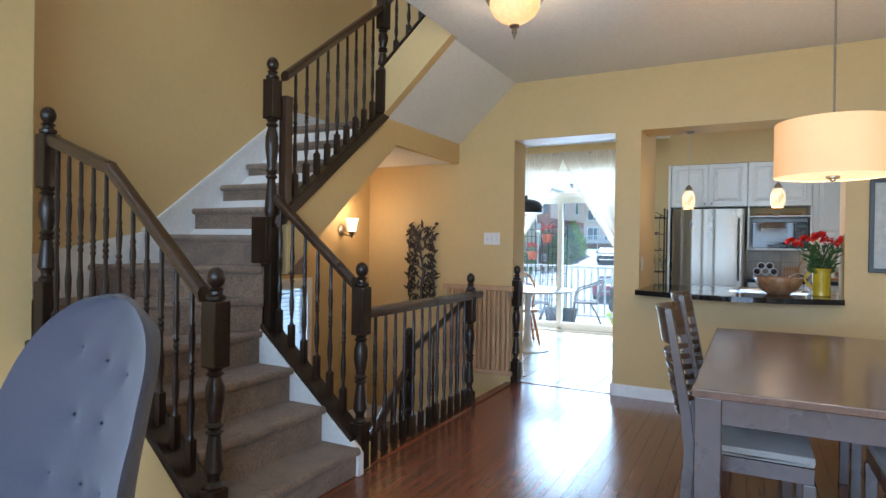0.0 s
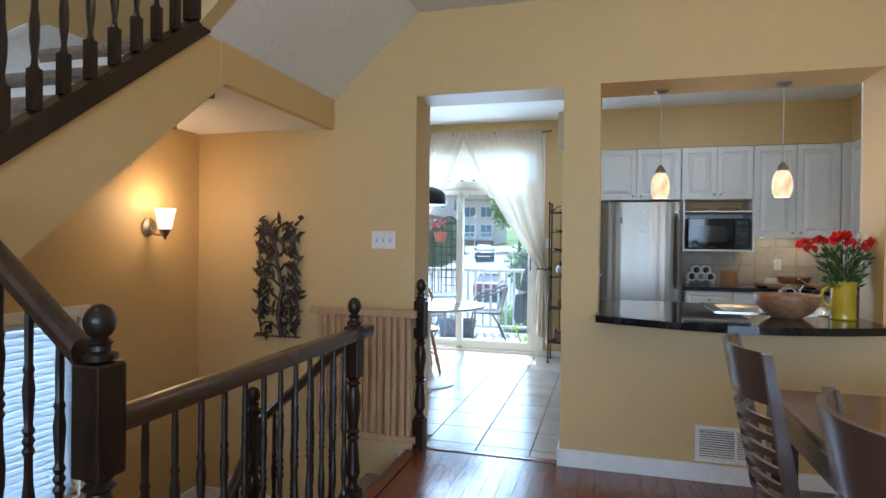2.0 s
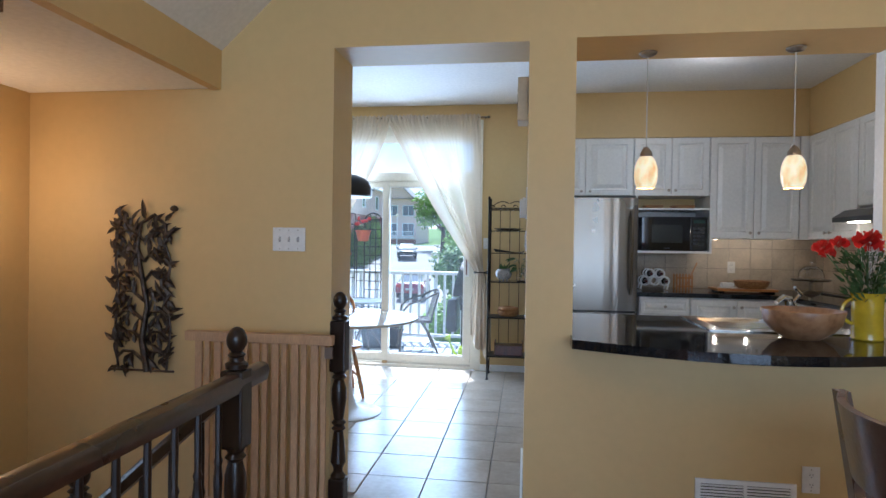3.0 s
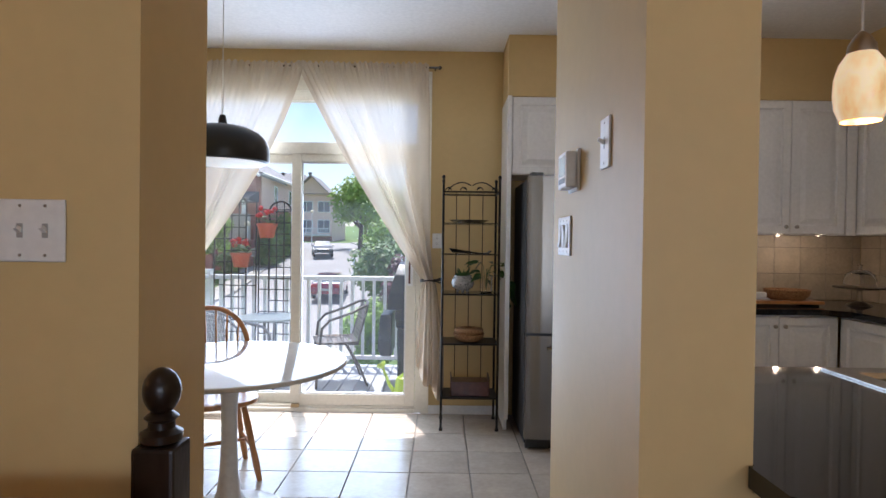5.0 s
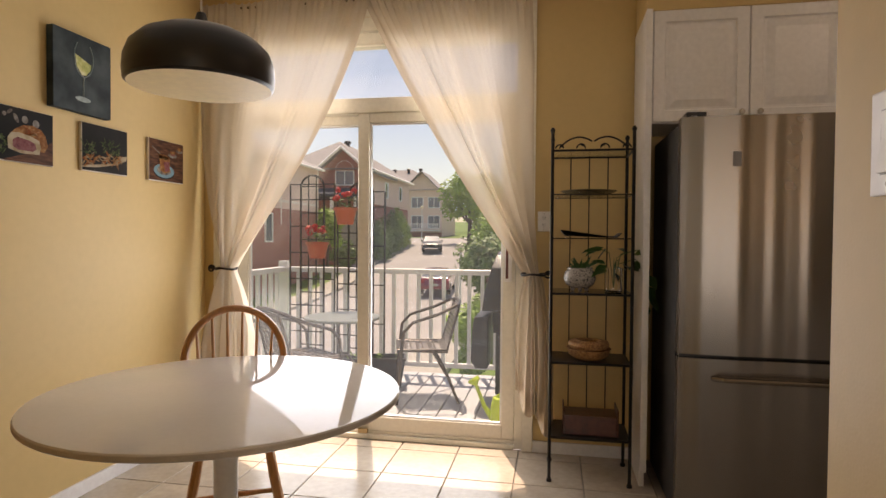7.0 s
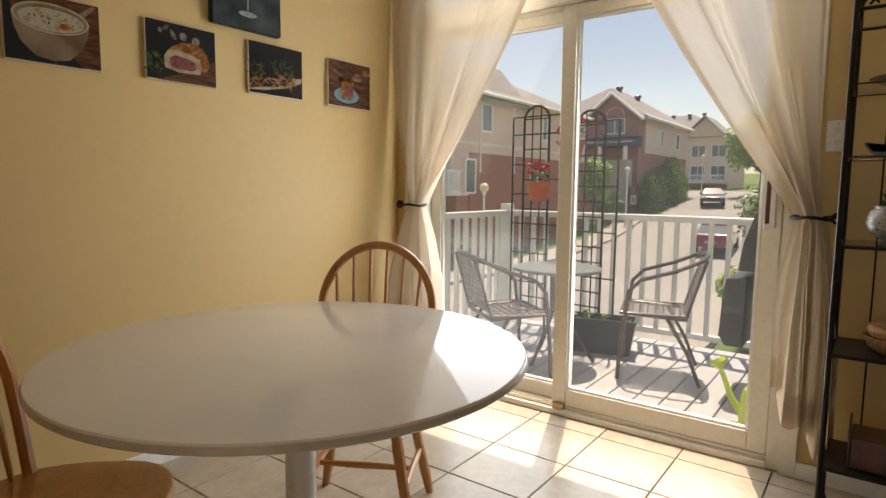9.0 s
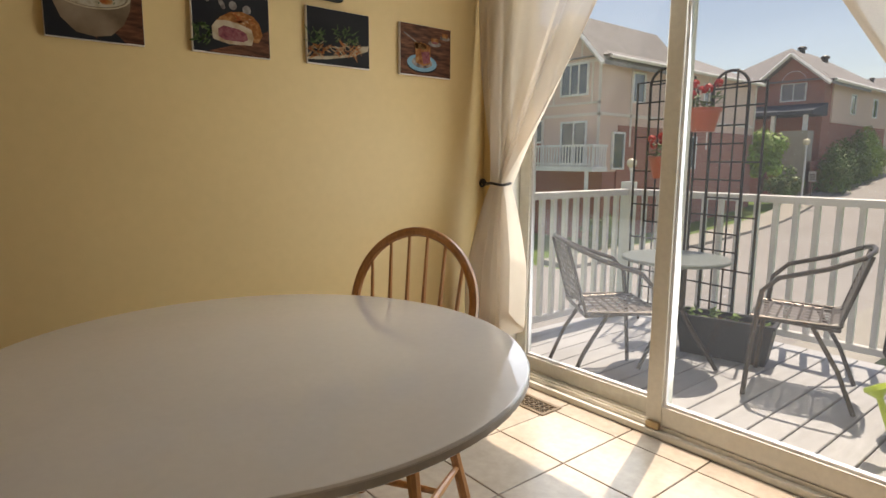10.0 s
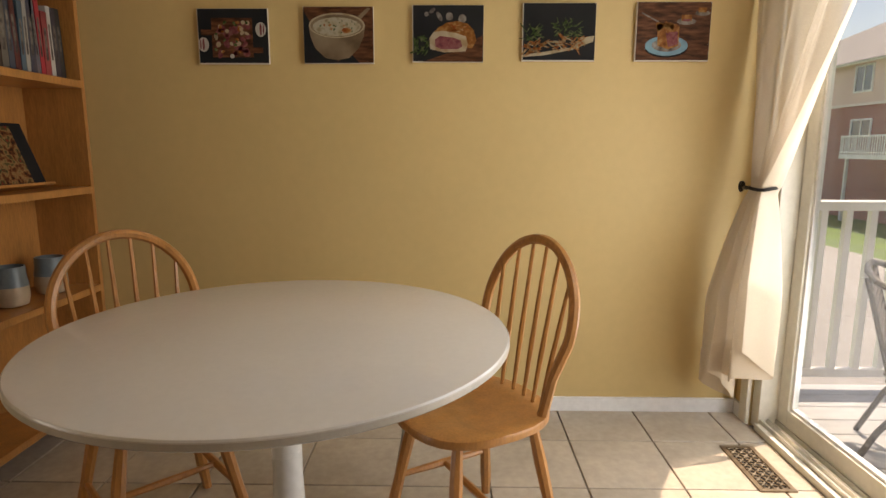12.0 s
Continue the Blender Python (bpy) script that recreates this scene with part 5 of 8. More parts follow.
for k in range(12):
    tube(bm, [(0, 0, 0.0), (R.uniform(-0.02, 0.11), R.uniform(-0.06, 0.06), 0.28)], 0.001, 4)
part("filler", bm, BABY, bq, "small white filler flowers")

# back counter things
wr = thing("wine_rack", "white honeycomb wine rack with dark bottles", "wine rack", m=pose(0.07, 8.0, 0.916))
for cx, cz in ((0.06, 0.085), (0.15, 0.085), (0.24, 0.085), (0.105, 0.155), (0.195, 0.155)):
    pts = [(cx + 0.04 * math.cos(radians(a)), 0.0, cz + 0.04 * math.sin(radians(a))) for a in range(0, 360, 24)]
    part("ring", tube(bmesh.new(), pts, 0.008, 6, closed=True), TRIM, wr, smooth=True)
    part("ring", tube(bmesh.new(), [(p[0], 0.12, p[2]) for p in pts], 0.008, 6, closed=True), TRIM, wr, smooth=True)
for fx in (0.03, 0.27):
    for fy in (0, 0.12):
        part("foot", tube(bmesh.new(), [(fx, fy, 0.06), (fx - 0.01, fy, 0.006)], 0.008, 6), TRIM, wr, smooth=True)
BOTT = pmat("dark_bottle_glass", (0.012, 0.012, 0.010), 0.08, bump=0)
for cx, cz in ((0.06, 0.085), (0.105, 0.155), (0.195, 0.155), (0.24, 0.085)):
    b = thing("wine_bottle", "dark glass wine bottle lying in the rack", "bottle", "bottles in the wine rack", m=pose(0.07 + cx, 8.0, 0.916 + cz, -90, 0, 0))
    part("bottle", lathe(bmesh.new(), [(0.012, -0.06), (0.013, 0.0), (0.014, 0.03), (0.034, 0.07), (0.036, 0.09), (0.036, 0.24), (0.03, 0.245)], seg=18), BOTT, b, smooth=True)
    part("capsule", lathe(bmesh.new(), [(0.0125, -0.063), (0.0138, -0.06), (0.0142, 0.0), (0.0135, 0.001)], seg=14), pmat("red_foil", (0.06, 0.012, 0.014), 0.35, 0.5), b, smooth=True)
ks = thing("knife_stand", "slatted wooden utensil stand on the worktop", "utensil stand", m=pose(0.42, 8.05, 0.916))
for k in range(6):
    part("slat", box(0.028 * k, 0, 0.0, 0.028 * k + 0.012, 0.012, 0.15), HONEY, ks)
    part("slat", box(0.028 * k, 0.1, 0.0, 0.028 * k + 0.012, 0.112, 0.15), HONEY, ks)
part("bar", box(0, -0.006, 0.03, 0.155, -0.0005, 0.045), HONEY, ks)
part("bar", box(0, -0.006, 0.11, 0.155, -0.0005, 0.125), HONEY, ks)
part("utensil", tube(bmesh.new(), [(0.10, 0.06, 0.02), (0.20, 0.05, 0.26)], 0.006, 6), HONEY, ks)
bd = thing("cutting_board", "wooden cutting board with black handles", "cutting board", m=pose(0.74, 7.88, 0.916))
part("board", box(0, 0, 0.012, 0.52, 0.28, 0.035, bev=0.004), HONEY, bd)
for fx in (0.02, 0.45):
    part("foot", box(fx, 0.03, 0, fx + 0.05, 0.25, 0.012), BLACKP, bd)
bk = thing("bread_basket", "shallow round woven basket on the board", "basket", m=pose(1.08, 8.02, 0.952))
part("dish", lathe(bmesh.new(), [(0.11, 0), (0.14, 0.03), (0.15, 0.07), (0.145, 0.07), (0.13, 0.03), (0.1, 0.006), (0.003, 0.005)], seg=32), BASKET, bk, smooth=True)
bt = thing("butter_dish", "small white lidded butter dish on the board", "butter dish", m=pose(0.86, 8.0, 0.952))
part("plate", box(-0.07, -0.04, 0, 0.07, 0.04, 0.008, bev=0.003), TRIM, bt)
part("lid", bx(bmesh.new(), -0.055, -0.032, 0.0085, 0.055, 0.032, 0.05, 0.012), TRIM, bt)
cs = thing("cake_stand", "metal cake stand with a glass dome", "cake stand", m=pose(1.58, 8.0, 0.916))
part("foot", lathe(bmesh.new(), [(0.08, 0), (0.07, 0.01), (0.02, 0.03), (0.015, 0.10), (0.03, 0.115)], seg=24), NICKEL, cs, smooth=True)
part("plate", lathe(bmesh.new(), [(0.03, 0.115), (0.15, 0.118), (0.165, 0.13), (0.16, 0.13), (0.003, 0.122)], seg=32), NICKEL, cs, smooth=True)
part("dome", lathe(bmesh.new(), [(0.10, 0.131), (0.10, 0.18), (0.085, 0.22), (0.05, 0.245), (0.012, 0.252), (0.012, 0.27), (0.018, 0.285), (0.003, 0.292)], seg=28, cap=False), glass_mat("clear_glass"), cs, smooth=True)
rg = thing("range", "black glass-top electric range with pans", "range", m=pose(1.22, 6.43, 0))
part("body", box(0.03, 0, 0.02, 0.645, 0.78, 0.90), STEEL, rg)
part("cooktop", box(0, 0, 0.901, 0.645, 0.78, 0.922, bev=0.004), pmat("black_ceramic_top", (0.01, 0.01, 0.01), 0.08, bump=0), rg)
part("oven_door", box(0.008, 0.02, 0.2, 0.029, 0.76, 0.78, bev=0.004), BLACKP, rg)
part("handle", tube(bmesh.new(), [(-0.02, 0.08, 0.80), (-0.02, 0.70, 0.80)], 0.01, 8), STEEL, rg)
pan = thing("frying_pan", "black frying pan on the range", "pan", m=pose(1.50, 6.95, 0.923))
part("pan", lathe(bmesh.new(), [(0.10, 0), (0.13, 0.04), (0.132, 0.045), (0.12, 0.04), (0.095, 0.006), (0.003, 0.005)], seg=30), IRON, pan, smooth=True)
part("handle", tube(bmesh.new(), [(-0.12, 0.05, 0.04), (-0.27, 0.12, 0.06)], 0.009, 8), BLACKP, pan)
hd = thing("range_hood", "black slim range hood under the cabinet", "range hood")
part("canopy", prism(bmesh.new(), [(1.36, 1.53), (1.36, 1.565), (1.45, 1.625), (1.866, 1.658), (1.866, 1.53)], "y", 6.44, 7.196), pmat("black_hood_enamel", (0.02, 0.02, 0.02), 0.3), hd)
part("lamp_cover", box(1.42, 6.95, 1.524, 1.50, 7.1, 1.5299), pmat("hood_lamp", (0.9, 0.8, 0.6), 0.4, emit=6.0, ecol=(1.0, 0.8, 0.5)), hd)
bulb("bulb_hood", (1.46, 7.02, 1.50), 0.8, (1.0, 0.8, 0.55), 0.02)
for ux in (0.80, 1.08, 1.38):
    pk = thing("puck_light", "small round light under the wall cabinet", "lamp", "lights under the cabinets", m=pose(ux, 8.12, 1.398))
    part("rim", lathe(bmesh.new(), [(0.03, 0.011), (0.032, 0.004), (0.026, 0.001), (0.024, 0.004)], seg=20, cap=False), NICKEL, pk)
    part("lens", lathe(bmesh.new(), [(0.024, 0.002), (0.003, 0.0018)], seg=20), pmat("puck_lens", (0.9, 0.8, 0.6), 0.4, emit=6.0, ecol=(1.0, 0.82, 0.55)), pk)
PLATE = pmat("white_plastic_plate", (0.74, 0.72, 0.68), 0.35, var=0.03, bump=0.01)


def outlet(label, m, kind="outlet", gangs=1):
    """A wall plate in the plane y = 0 of its own pose, facing -y; slots, switches or rockers on it."""
    o = thing("wall_plate", label, kind, "", m=m)
    w = 0.072 + 0.046 * (gangs - 1)
    part("plate", bx(bmesh.new(), -w / 2, -0.006, -0.057, w / 2, -0.0005, 0.057, 0.003), PLATE, o)
    for k in range(gangs):
        cx = (k - (gangs - 1) / 2) * 0.046
        if kind == "outlet":
            for cz in (-0.021, 0.021):
                f = part("socket", bx(bmesh.new(), cx - 0.016, -0.008, cz - 0.014, cx + 0.016, -0.0062, cz + 0.014, 0.0008), PLATE, o)
                bm = bmesh.new()
                for sx in (-0.006, 0.006):
                    bx(bm, cx + sx - 0.001, -0.0083, cz - 0.002, cx + sx + 0.001, -0.0081, cz + 0.007)
                bx(bm, cx - 0.002, -0.0083, cz - 0.010, cx + 0.002, -0.0081, cz - 0.006)
                part("slots", bm, BLACKP, f)
        elif kind == "switch":
            f = part("frame", box(cx - 0.0055, -0.0068, -0.013, cx + 0.0055, -0.0062, 0.013), pmat("switch_slot", (0.35, 0.34, 0.32), 0.4), o)
            part("toggle", prism(bmesh.new(), [(-0.0065, -0.004), (-0.020, 0.004), (-0.020, 0.011), (-0.0065, 0.006)], "x", cx - 0.0035, cx + 0.0035), PLATE, o)
        else:
            part("frame", box(cx - 0.0135, -0.0068, -0.035, cx + 0.0135, -0.0062, 0.035), pmat("switch_slot", (0.35, 0.34, 0.32), 0.4), o)
            part("rocker", prism(bmesh.new(), [(-0.0070, -0.033), (-0.0125, -0.033), (-0.0078, 0.004), (-0.0085, 0.033), (-0.0070, 0.033)] if k != 1 else [(-0.0070, -0.033), (-0.0085, -0.033), (-0.0078, -0.004), (-0.0125, 0.033), (-0.0070, 0.033)], "x", cx - 0.0105, cx + 0.0105), PLATE, o)
        bm = bmesh.new()
        for cz in (-0.045, 0.045):
            tube(bm, [(cx, -0.0062, cz), (cx, -0.0072, cz)], 0.003, 8)
        part("screw", bm, NICKEL, o)
    return o


outlet("white double wall socket on the tiled backsplash", pose(1.02, YF - 0.012, 1.13))
outlet("white wall socket beside the shelf rack", pose(-1.39, YF, 1.33))
outlet("white wall socket low on the kitchen wall", pose(LW, 6.73, 0.32, 0, 0, 90))
outlet("white three-gang light switch above the basement stairs", pose(-2.12, Y1, 1.334), "switch", 3)
outlet("white wall socket below the hatch", pose(0.235, Y1, 0.335))
outlet("white single light switch on the passage wall", pose(-0.985, 5.225, 1.55, 0, 0, -90), "switch", 1)
outlet("white three-gang rocker switch on the passage wall", pose(-0.985, 5.65, 1.345, 0, 0, -90), "rocker", 3)
outlet("white switch on the hatch reveal", pose(-0.775, 5.10, 1.13, 0, 0, 90), "switch", 1)
th = thing("thermostat", "white wall thermostat with a grey screen", "thermostat", m=pose(-0.985, 5.53, 1.522, 0, 0, -90))
part("base", bx(bmesh.new(), -0.060, -0.008, -0.056, 0.060, -0.0005, 0.056, 0.003), PLATE, th)
part("case", bx(bmesh.new(), -0.052, -0.038, -0.048, 0.052, -0.008, 0.050, 0.004), PLATE, th)
part("screen", box(-0.038, -0.0392, -0.014, 0.038, -0.0382, 0.040), pmat("lcd_grey_green", (0.42, 0.54, 0.54), 0.15, bump=0), th)
bm = bmesh.new()
for k in range(5):
    bx(bm, -0.038 + 0.016 * k, -0.0394, -0.034, -0.026 + 0.016 * k, -0.0382, -0.02)
part("buttons", bm, pmat("grey_key", (0.16, 0.17, 0.18), 0.4), th)
cm = thing("door_chime", "beige door chime box with slots high on the wall", "door chime", m=pose(-0.985, 5.34, 2.06, 0, 0, -90))
part("case", bx(bmesh.new(), -0.08, -0.055, -0.11, 0.08, -0.0005, 0.11, 0.006), pmat("beige_plastic", (0.60, 0.52, 0.38), 0.45), cm)
bm = bmesh.new()
for k in range(3):
    bx(bm, -0.06, -0.0565, -0.03 + 0.04 * k, 0.06, -0.0555, -0.015 + 0.04 * k)
    bx(bm, -0.0815, -0.045, -0.03 + 0.04 * k, -0.0805, -0.01, -0.015 + 0.04 * k)
part("slots", bm, BLACKP, cm)

# hatch pendants
SWIRL = noise_mat("amber_swirl_glass", [(0.62, 0.34, 0.10), (0.92, 0.66, 0.30), (1.0, 0.84, 0.52), (0.95, 0.70, 0.34)], 14, 0.2, (1, 1.01, 0.45))
sb = SWIRL.node_tree.nodes["Principled BSDF"]
SWIRL.node_tree.links.new(SWIRL.node_tree.nodes["Color Ramp"].outputs[0], sb.inputs["Emission Color"])
sb.inputs["Emission Strength"].default_value = 0.30
for k, (x, y) in enumerate(((-0.42, 5.22), (0.24, 5.21))):
    p = thing("hatch_pendant", "small amber swirl glass pendant lamp, lit, over the counter", "pendant lamp", "pendants over the counter", m=pose(x, y, 0))
    part("canopy", lathe(bmesh.new(), [(0.042, 2.258), (0.042, 2.252), (0.032, 2.243), (0.010, 2.236)], seg=24), NICKEL, p, smooth=True)
    part("cord", tube(bmesh.new(), [(0, 0, 1.795), (0, 0, 2.235)], 0.003, 6), pmat("grey_cord", (0.5, 0.48, 0.45), 0.4, bump=0), p)
    part("cap", lathe(bmesh.new(), [(0.030, 1.755), (0.028, 1.775), (0.016, 1.795), (0.006, 1.805)], seg=18), NICKEL, p, smooth=True)
    s = part("shade", lathe(bmesh.new(), [(0.040, 1.605), (0.051, 1.632), (0.055, 1.664), (0.053, 1.702), (0.044, 1.734), (0.030, 1.756)], seg=24, cap=False), SWIRL, p, "amber and white swirl glass shade", smooth=True)
    s.visible_shadow = False
ds = thing("kitchen_ceiling_light", "white round ceiling light in the kitchen, lit", "ceiling light", m=pose(0.39, 6.80, 2.78))
part("rim", lathe(bmesh.new(), [(0.12, -0.001), (0.12, -0.010), (0.112, -0.013)], seg=36, cap=False), TRIM, ds)
d = part("lens", lathe(bmesh.new(), [(0.112, -0.013), (0.085, -0.025), (0.04, -0.031), (0.003, -0.032)], seg=36, cap=False), pmat("opal_lens", (0.9, 0.88, 0.84), 0.4, emit=0.8, ecol=(1.0, 0.93, 0.82)), ds, smooth=True)
d.visible_shadow = False

# ---- shelf rack ----
rk = thing("shelf_rack", "black wrought-iron shelf rack with scroll top", "shelf rack", m=pose(0, 0, 0))
X0, X1, RY0, RY1 = -1.345, -0.952, 8.0, 8.28
for x in (X0, X1):
    for y in (RY0, RY1):
        bm = tube(bmesh.new(), [(x, y, 0.012), (x, y, 1.765)], 0.0085, 8)
        part("post", bm, IRON, rk)
        part("finial", lathe(bmesh.new(), [(0.009, 0), (0.013, 0.012), (0.006, 0.025)], (x, y, 1.765), 10), IRON, rk, smooth=True)
        part("foot", lathe(bmesh.new(), [(0.014, 0), (0.014, 0.012), (0.009, 0.02)], (x, y, 0), 10), IRON, rk)
for z, solid in ((1.675, 0), (1.455, 0), (1.235, 0), (0.955, 1), (0.605, 1), (0.225, 1)):
    bm = bmesh.new()
    pts = [(X0, RY0, z), (X1, RY0, z), (X1, RY1, z), (X0, RY1, z)]
    for a, b in zip(pts, pts[1:] + pts[:1]):
        tube(bm, [a, b], 0.006 if solid or z > 1.6 else 0.003, 6)
    s = part("shelf_frame", bm, IRON, rk)
    if solid:
        part("shelf", box(X0 + 0.006, RY0 + 0.006, z - 0.004, X1 - 0.006, RY1 - 0.006, z + 0.006), BLK if z < 0.9 else pmat("dark_glass_shelf", (0.02, 0.022, 0.022), 0.08, bump=0), rk)
    else:
        part("shelf", box(X0 + 0.006, RY0 + 0.006, z - 0.002, X1 - 0.006, RY1 - 0.006, z + 0.004), PANE, rk, "clear glass shelf")
for k in range(3):
    x = X0 + (X1 - X0) * (k + 1) / 4
    part("back_rod", tube(bmesh.new(), [(x, RY1, 0.225), (x, RY1, 1.675)], 0.0035, 6), IRON, rk)
bm = bmesh.new()
xm = (X0 + X1) / 2
for sgn in (-1, 1):
    tube(bm, [(xm + sgn * (0.005 + 0.16 * u), RY0, 1.685 + 0.055 * math.sin(math.pi * (0.18 + 0.82 * u)) ** 0.8) for u in [i / 14 for i in range(15)]], 0.0045, 6)
    for cx, r in ((xm + sgn * 0.055, 0.024), (xm + sgn * 0.16, 0.022)):
        tube(bm, [(cx + sgn * r * (1 - a / 700) * math.cos(radians(a)), RY0, 1.685 + r * (1 - a / 700) * abs(math.sin(radians(a)))) for a in range(0, 300, 20)], 0.004, 6)
part("scrollwork", bm, IRON, rk)
it = thing("silver_tray", "oval silver tray on the rack", "tray", m=pose(-1.16, 8.12, 1.46))
part("tray", lathe(bmesh.new(), [(0.10, 0), (0.14, 0.018), (0.145, 0.02), (0.13, 0.018), (0.003, 0.008)], seg=30), STEEL, it, smooth=True)
it = thing("black_tray", "black curved rectangular tray on the rack", "tray", m=pose(-1.15, 8.12, 1.24))
part("tray", prism(bmesh.new(), [(-0.15, 0.035), (-0.13, 0.012), (0.13, 0.0), (0.15, 0.022), (0.145, 0.024), (0.125, 0.008), (-0.125, 0.008), (-0.148, 0.04)], "y", -0.08, 0.08), BLK, it)
it = thing("wicker_bowl", "round woven brown bowl on the rack", "bowl", m=pose(-1.15, 8.12, 0.612))
part("bowl", lathe(bmesh.new(), [(0.07, 0), (0.10, 0.02), (0.11, 0.05), (0.115, 0.055), (0.105, 0.055), (0.09, 0.025), (0.003, 0.012)], seg=30), BASKET, it, smooth=True)
part("rim", lathe(bmesh.new(), [(0.098, 0.057), (0.105, 0.075), (0.10, 0.09), (0.06, 0.098), (0.05, 0.09), (0.06, 0.07)], seg=30, cap=False), BASKET, it, smooth=True)
it = thing("wooden_box", "reddish-brown wooden box with handles on the rack", "box", m=pose(-1.14, 8.12, 0.232))
MAHO = pmat("mahogany_box", (0.085, 0.022, 0.012), 0.35, var=0.3, scale=12, grain=40, gvar=0.25, coat=0.3)
part("body", box(-0.13, -0.08, 0, 0.13, 0.08, 0.10, bev=0.003), MAHO, it)
part("end_board", box(-0.138, -0.085, 0, -0.131, 0.085, 0.135, bev=0.002), MAHO, it)
part("end_board", box(0.131, -0.085, 0, 0.138, 0.085, 0.135, bev=0.002), MAHO, it)
it = thing("plant_pot", "small black and white lattice pot on feet", "pot", m=pose(-1.20, 8.10, 0.963))
POT = noise_mat("lattice_glaze", [(0.05, 0.05, 0.05), (0.4, 0.38, 0.36), (0.12, 0.12, 0.12)], 70, 0.2)
part("pot", lathe(bmesh.new(), [(0.045, 0.018), (0.07, 0.035), (0.083, 0.065), (0.075, 0.10), (0.062, 0.112), (0.066, 0.122), (0.058, 0.122), (0.054, 0.10), (0.003, 0.10)], seg=28), POT, it, smooth=True)
for a in (30, 150, 270):
    part("foot", lathe(bmesh.new(), [(0.008, 0), (0.012, 0.01), (0.009, 0.022)], (0.04 * math.cos(radians(a)), 0.04 * math.sin(radians(a)), 0), 10), POT, it)
LEAF = pmat("pothos_leaf", (0.035, 0.085, 0.018), 0.35, var=0.3, scale=15, bump=0.1)


def leaf(bm, c, d, n, ln, w):
    """A pointed leaf bent along its middle."""
    d, n = Vector(d).normalized(), Vector(n).normalized()
    s = d.cross(n).normalized()
    n = s.cross(d)
    c = Vector(c)
    pts = [(0, 0, 0), (0.28, 0.5, 0.02), (0.55, 0.42, 0.0), (0.8, 0.2, -0.05), (1.0, 0, -0.14)]
    mid = [bm.verts.new(c + d * ln * u - n * ln * (0.02 + 0.16 * u * u)) for u, _, _ in pts]
    for sg in (-1, 1):
        edge = [bm.verts.new(c + d * ln * u + s * sg * w * v + n * ln * (0.05 - 0.16 * u * u)) for u, v, _ in pts[1:-1]]
        e = [mid[0], *edge, mid[-1]]
        for i in range(len(pts) - 1):
            q = [mid[i], mid[i + 1], e[i + 1], e[i]]
            uq = []
            for v in q:
                if v not in uq:
                    uq.append(v)
            if len(uq) > 2:
                bm.faces.new(uq)


R = random.Random(4)
pl = thing("pothos_plant", "trailing green pothos in a glass jar on the rack", "plant", m=pose(-1.03, 8.12, 0.963))
part("jar", lathe(bmesh.new(), [(0.04, 0), (0.045, 0.004), (0.045, 0.12), (0.041, 0.12), (0.041, 0.008), (0.003, 0.008)], seg=20), glass_mat("jar_glass"), pl, smooth=True)
bm = bmesh.new()
for k in range(9):
    a = R.uniform(0, 6.28)
    r, z = R.uniform(0.05, 0.14), R.uniform(0.12, 0.24)
    e = Vector((math.cos(a) * r, math.sin(a) * r * 0.6, z))
    tube(bm, [(0, 0, 0.02), (e.x * 0.3, e.y * 0.3, z * 0.9), e], 0.0018, 5)
for pts in ([(0.02, 0, 0.14), (0.10, -0.03, 0.17), (0.16, -0.05, 0.12), (0.17, -0.05, 0.0), (0.16, -0.05, -0.08)],):
    tube(bm, pts, 0.002, 5)
part("stems", bm, STEM, pl)
for k in range(20):
    a = R.uniform(0, 6.28)
    r, z = R.uniform(0.03, 0.12), R.uniform(0.09, 0.23)
    if k >= 15:
        c0, d = Vector((0.165, -0.05, 0.14 - 0.05 * (k - 15))), Vector((R.uniform(-.3, .6), R.uniform(-.6, .1), -0.7))
    else:
        c0, d = Vector((math.cos(a) * r, math.sin(a) * r * 0.5, z)), Vector((math.cos(a), math.sin(a) * 0.5, R.uniform(-0.5, 0.3)))
    bm = bmesh.new()
    leaf(bm, c0, d, (R.uniform(-.2, .2), -0.5, 1), R.uniform(0.075, 0.115), R.uniform(0.04, 0.06))
    part("leaf", bm, LEAF, pl, smooth=True)
bm = bmesh.new()
it2 = thing("pot_sprig", "small green sprig growing in the lattice pot", "plant", m=pose(-1.20, 8.10, 1.065))
for k in range(7):
    leaf(bm, (R.uniform(-.02, .02), R.uniform(-.02, .02), 0), (R.uniform(-.7, .7), R.uniform(-.5, .5), 1), (0, -1, 0.3), R.uniform(0.05, 0.10), 0.02)
part("leaves", bm, LEAF, it2)
vent = thing("floor_register", "bronze pierced floor vent beside the patio door", "floor vent", m=pose(-3.04, 8.25, 0.001))
BRONZE = pmat("bronze_vent", (0.24, 0.18, 0.12), 0.4, 0.7, var=0.2, scale=30)
bm = bmesh.new()
for q in ((-0.16, -0.065, 0.16, -0.048), (-0.16, 0.048, 0.16, 0.065), (-0.16, -0.048, -0.145, 0.048), (0.145, -0.048, 0.16, 0.048)):
    bx(bm, q[0], q[1], 0, q[2], q[3], 0.005)
for i in range(9):
    for j in range(3):
        cx, cy = -0.128 + 0.032 * i, -0.032 + 0.032 * j
        tube(bm, [(cx + 0.0125 * math.cos(radians(a)), cy + 0.0125 * math.sin(radians(a)), 0.003) for a in range(0, 360, 45)], 0.0033, 4, closed=True)
part("grille", bm, BRONZE, vent)
part("duct", box(-0.145, -0.048, -0.0002, 0.145, 0.048, 0.0012), BLACKP, vent)

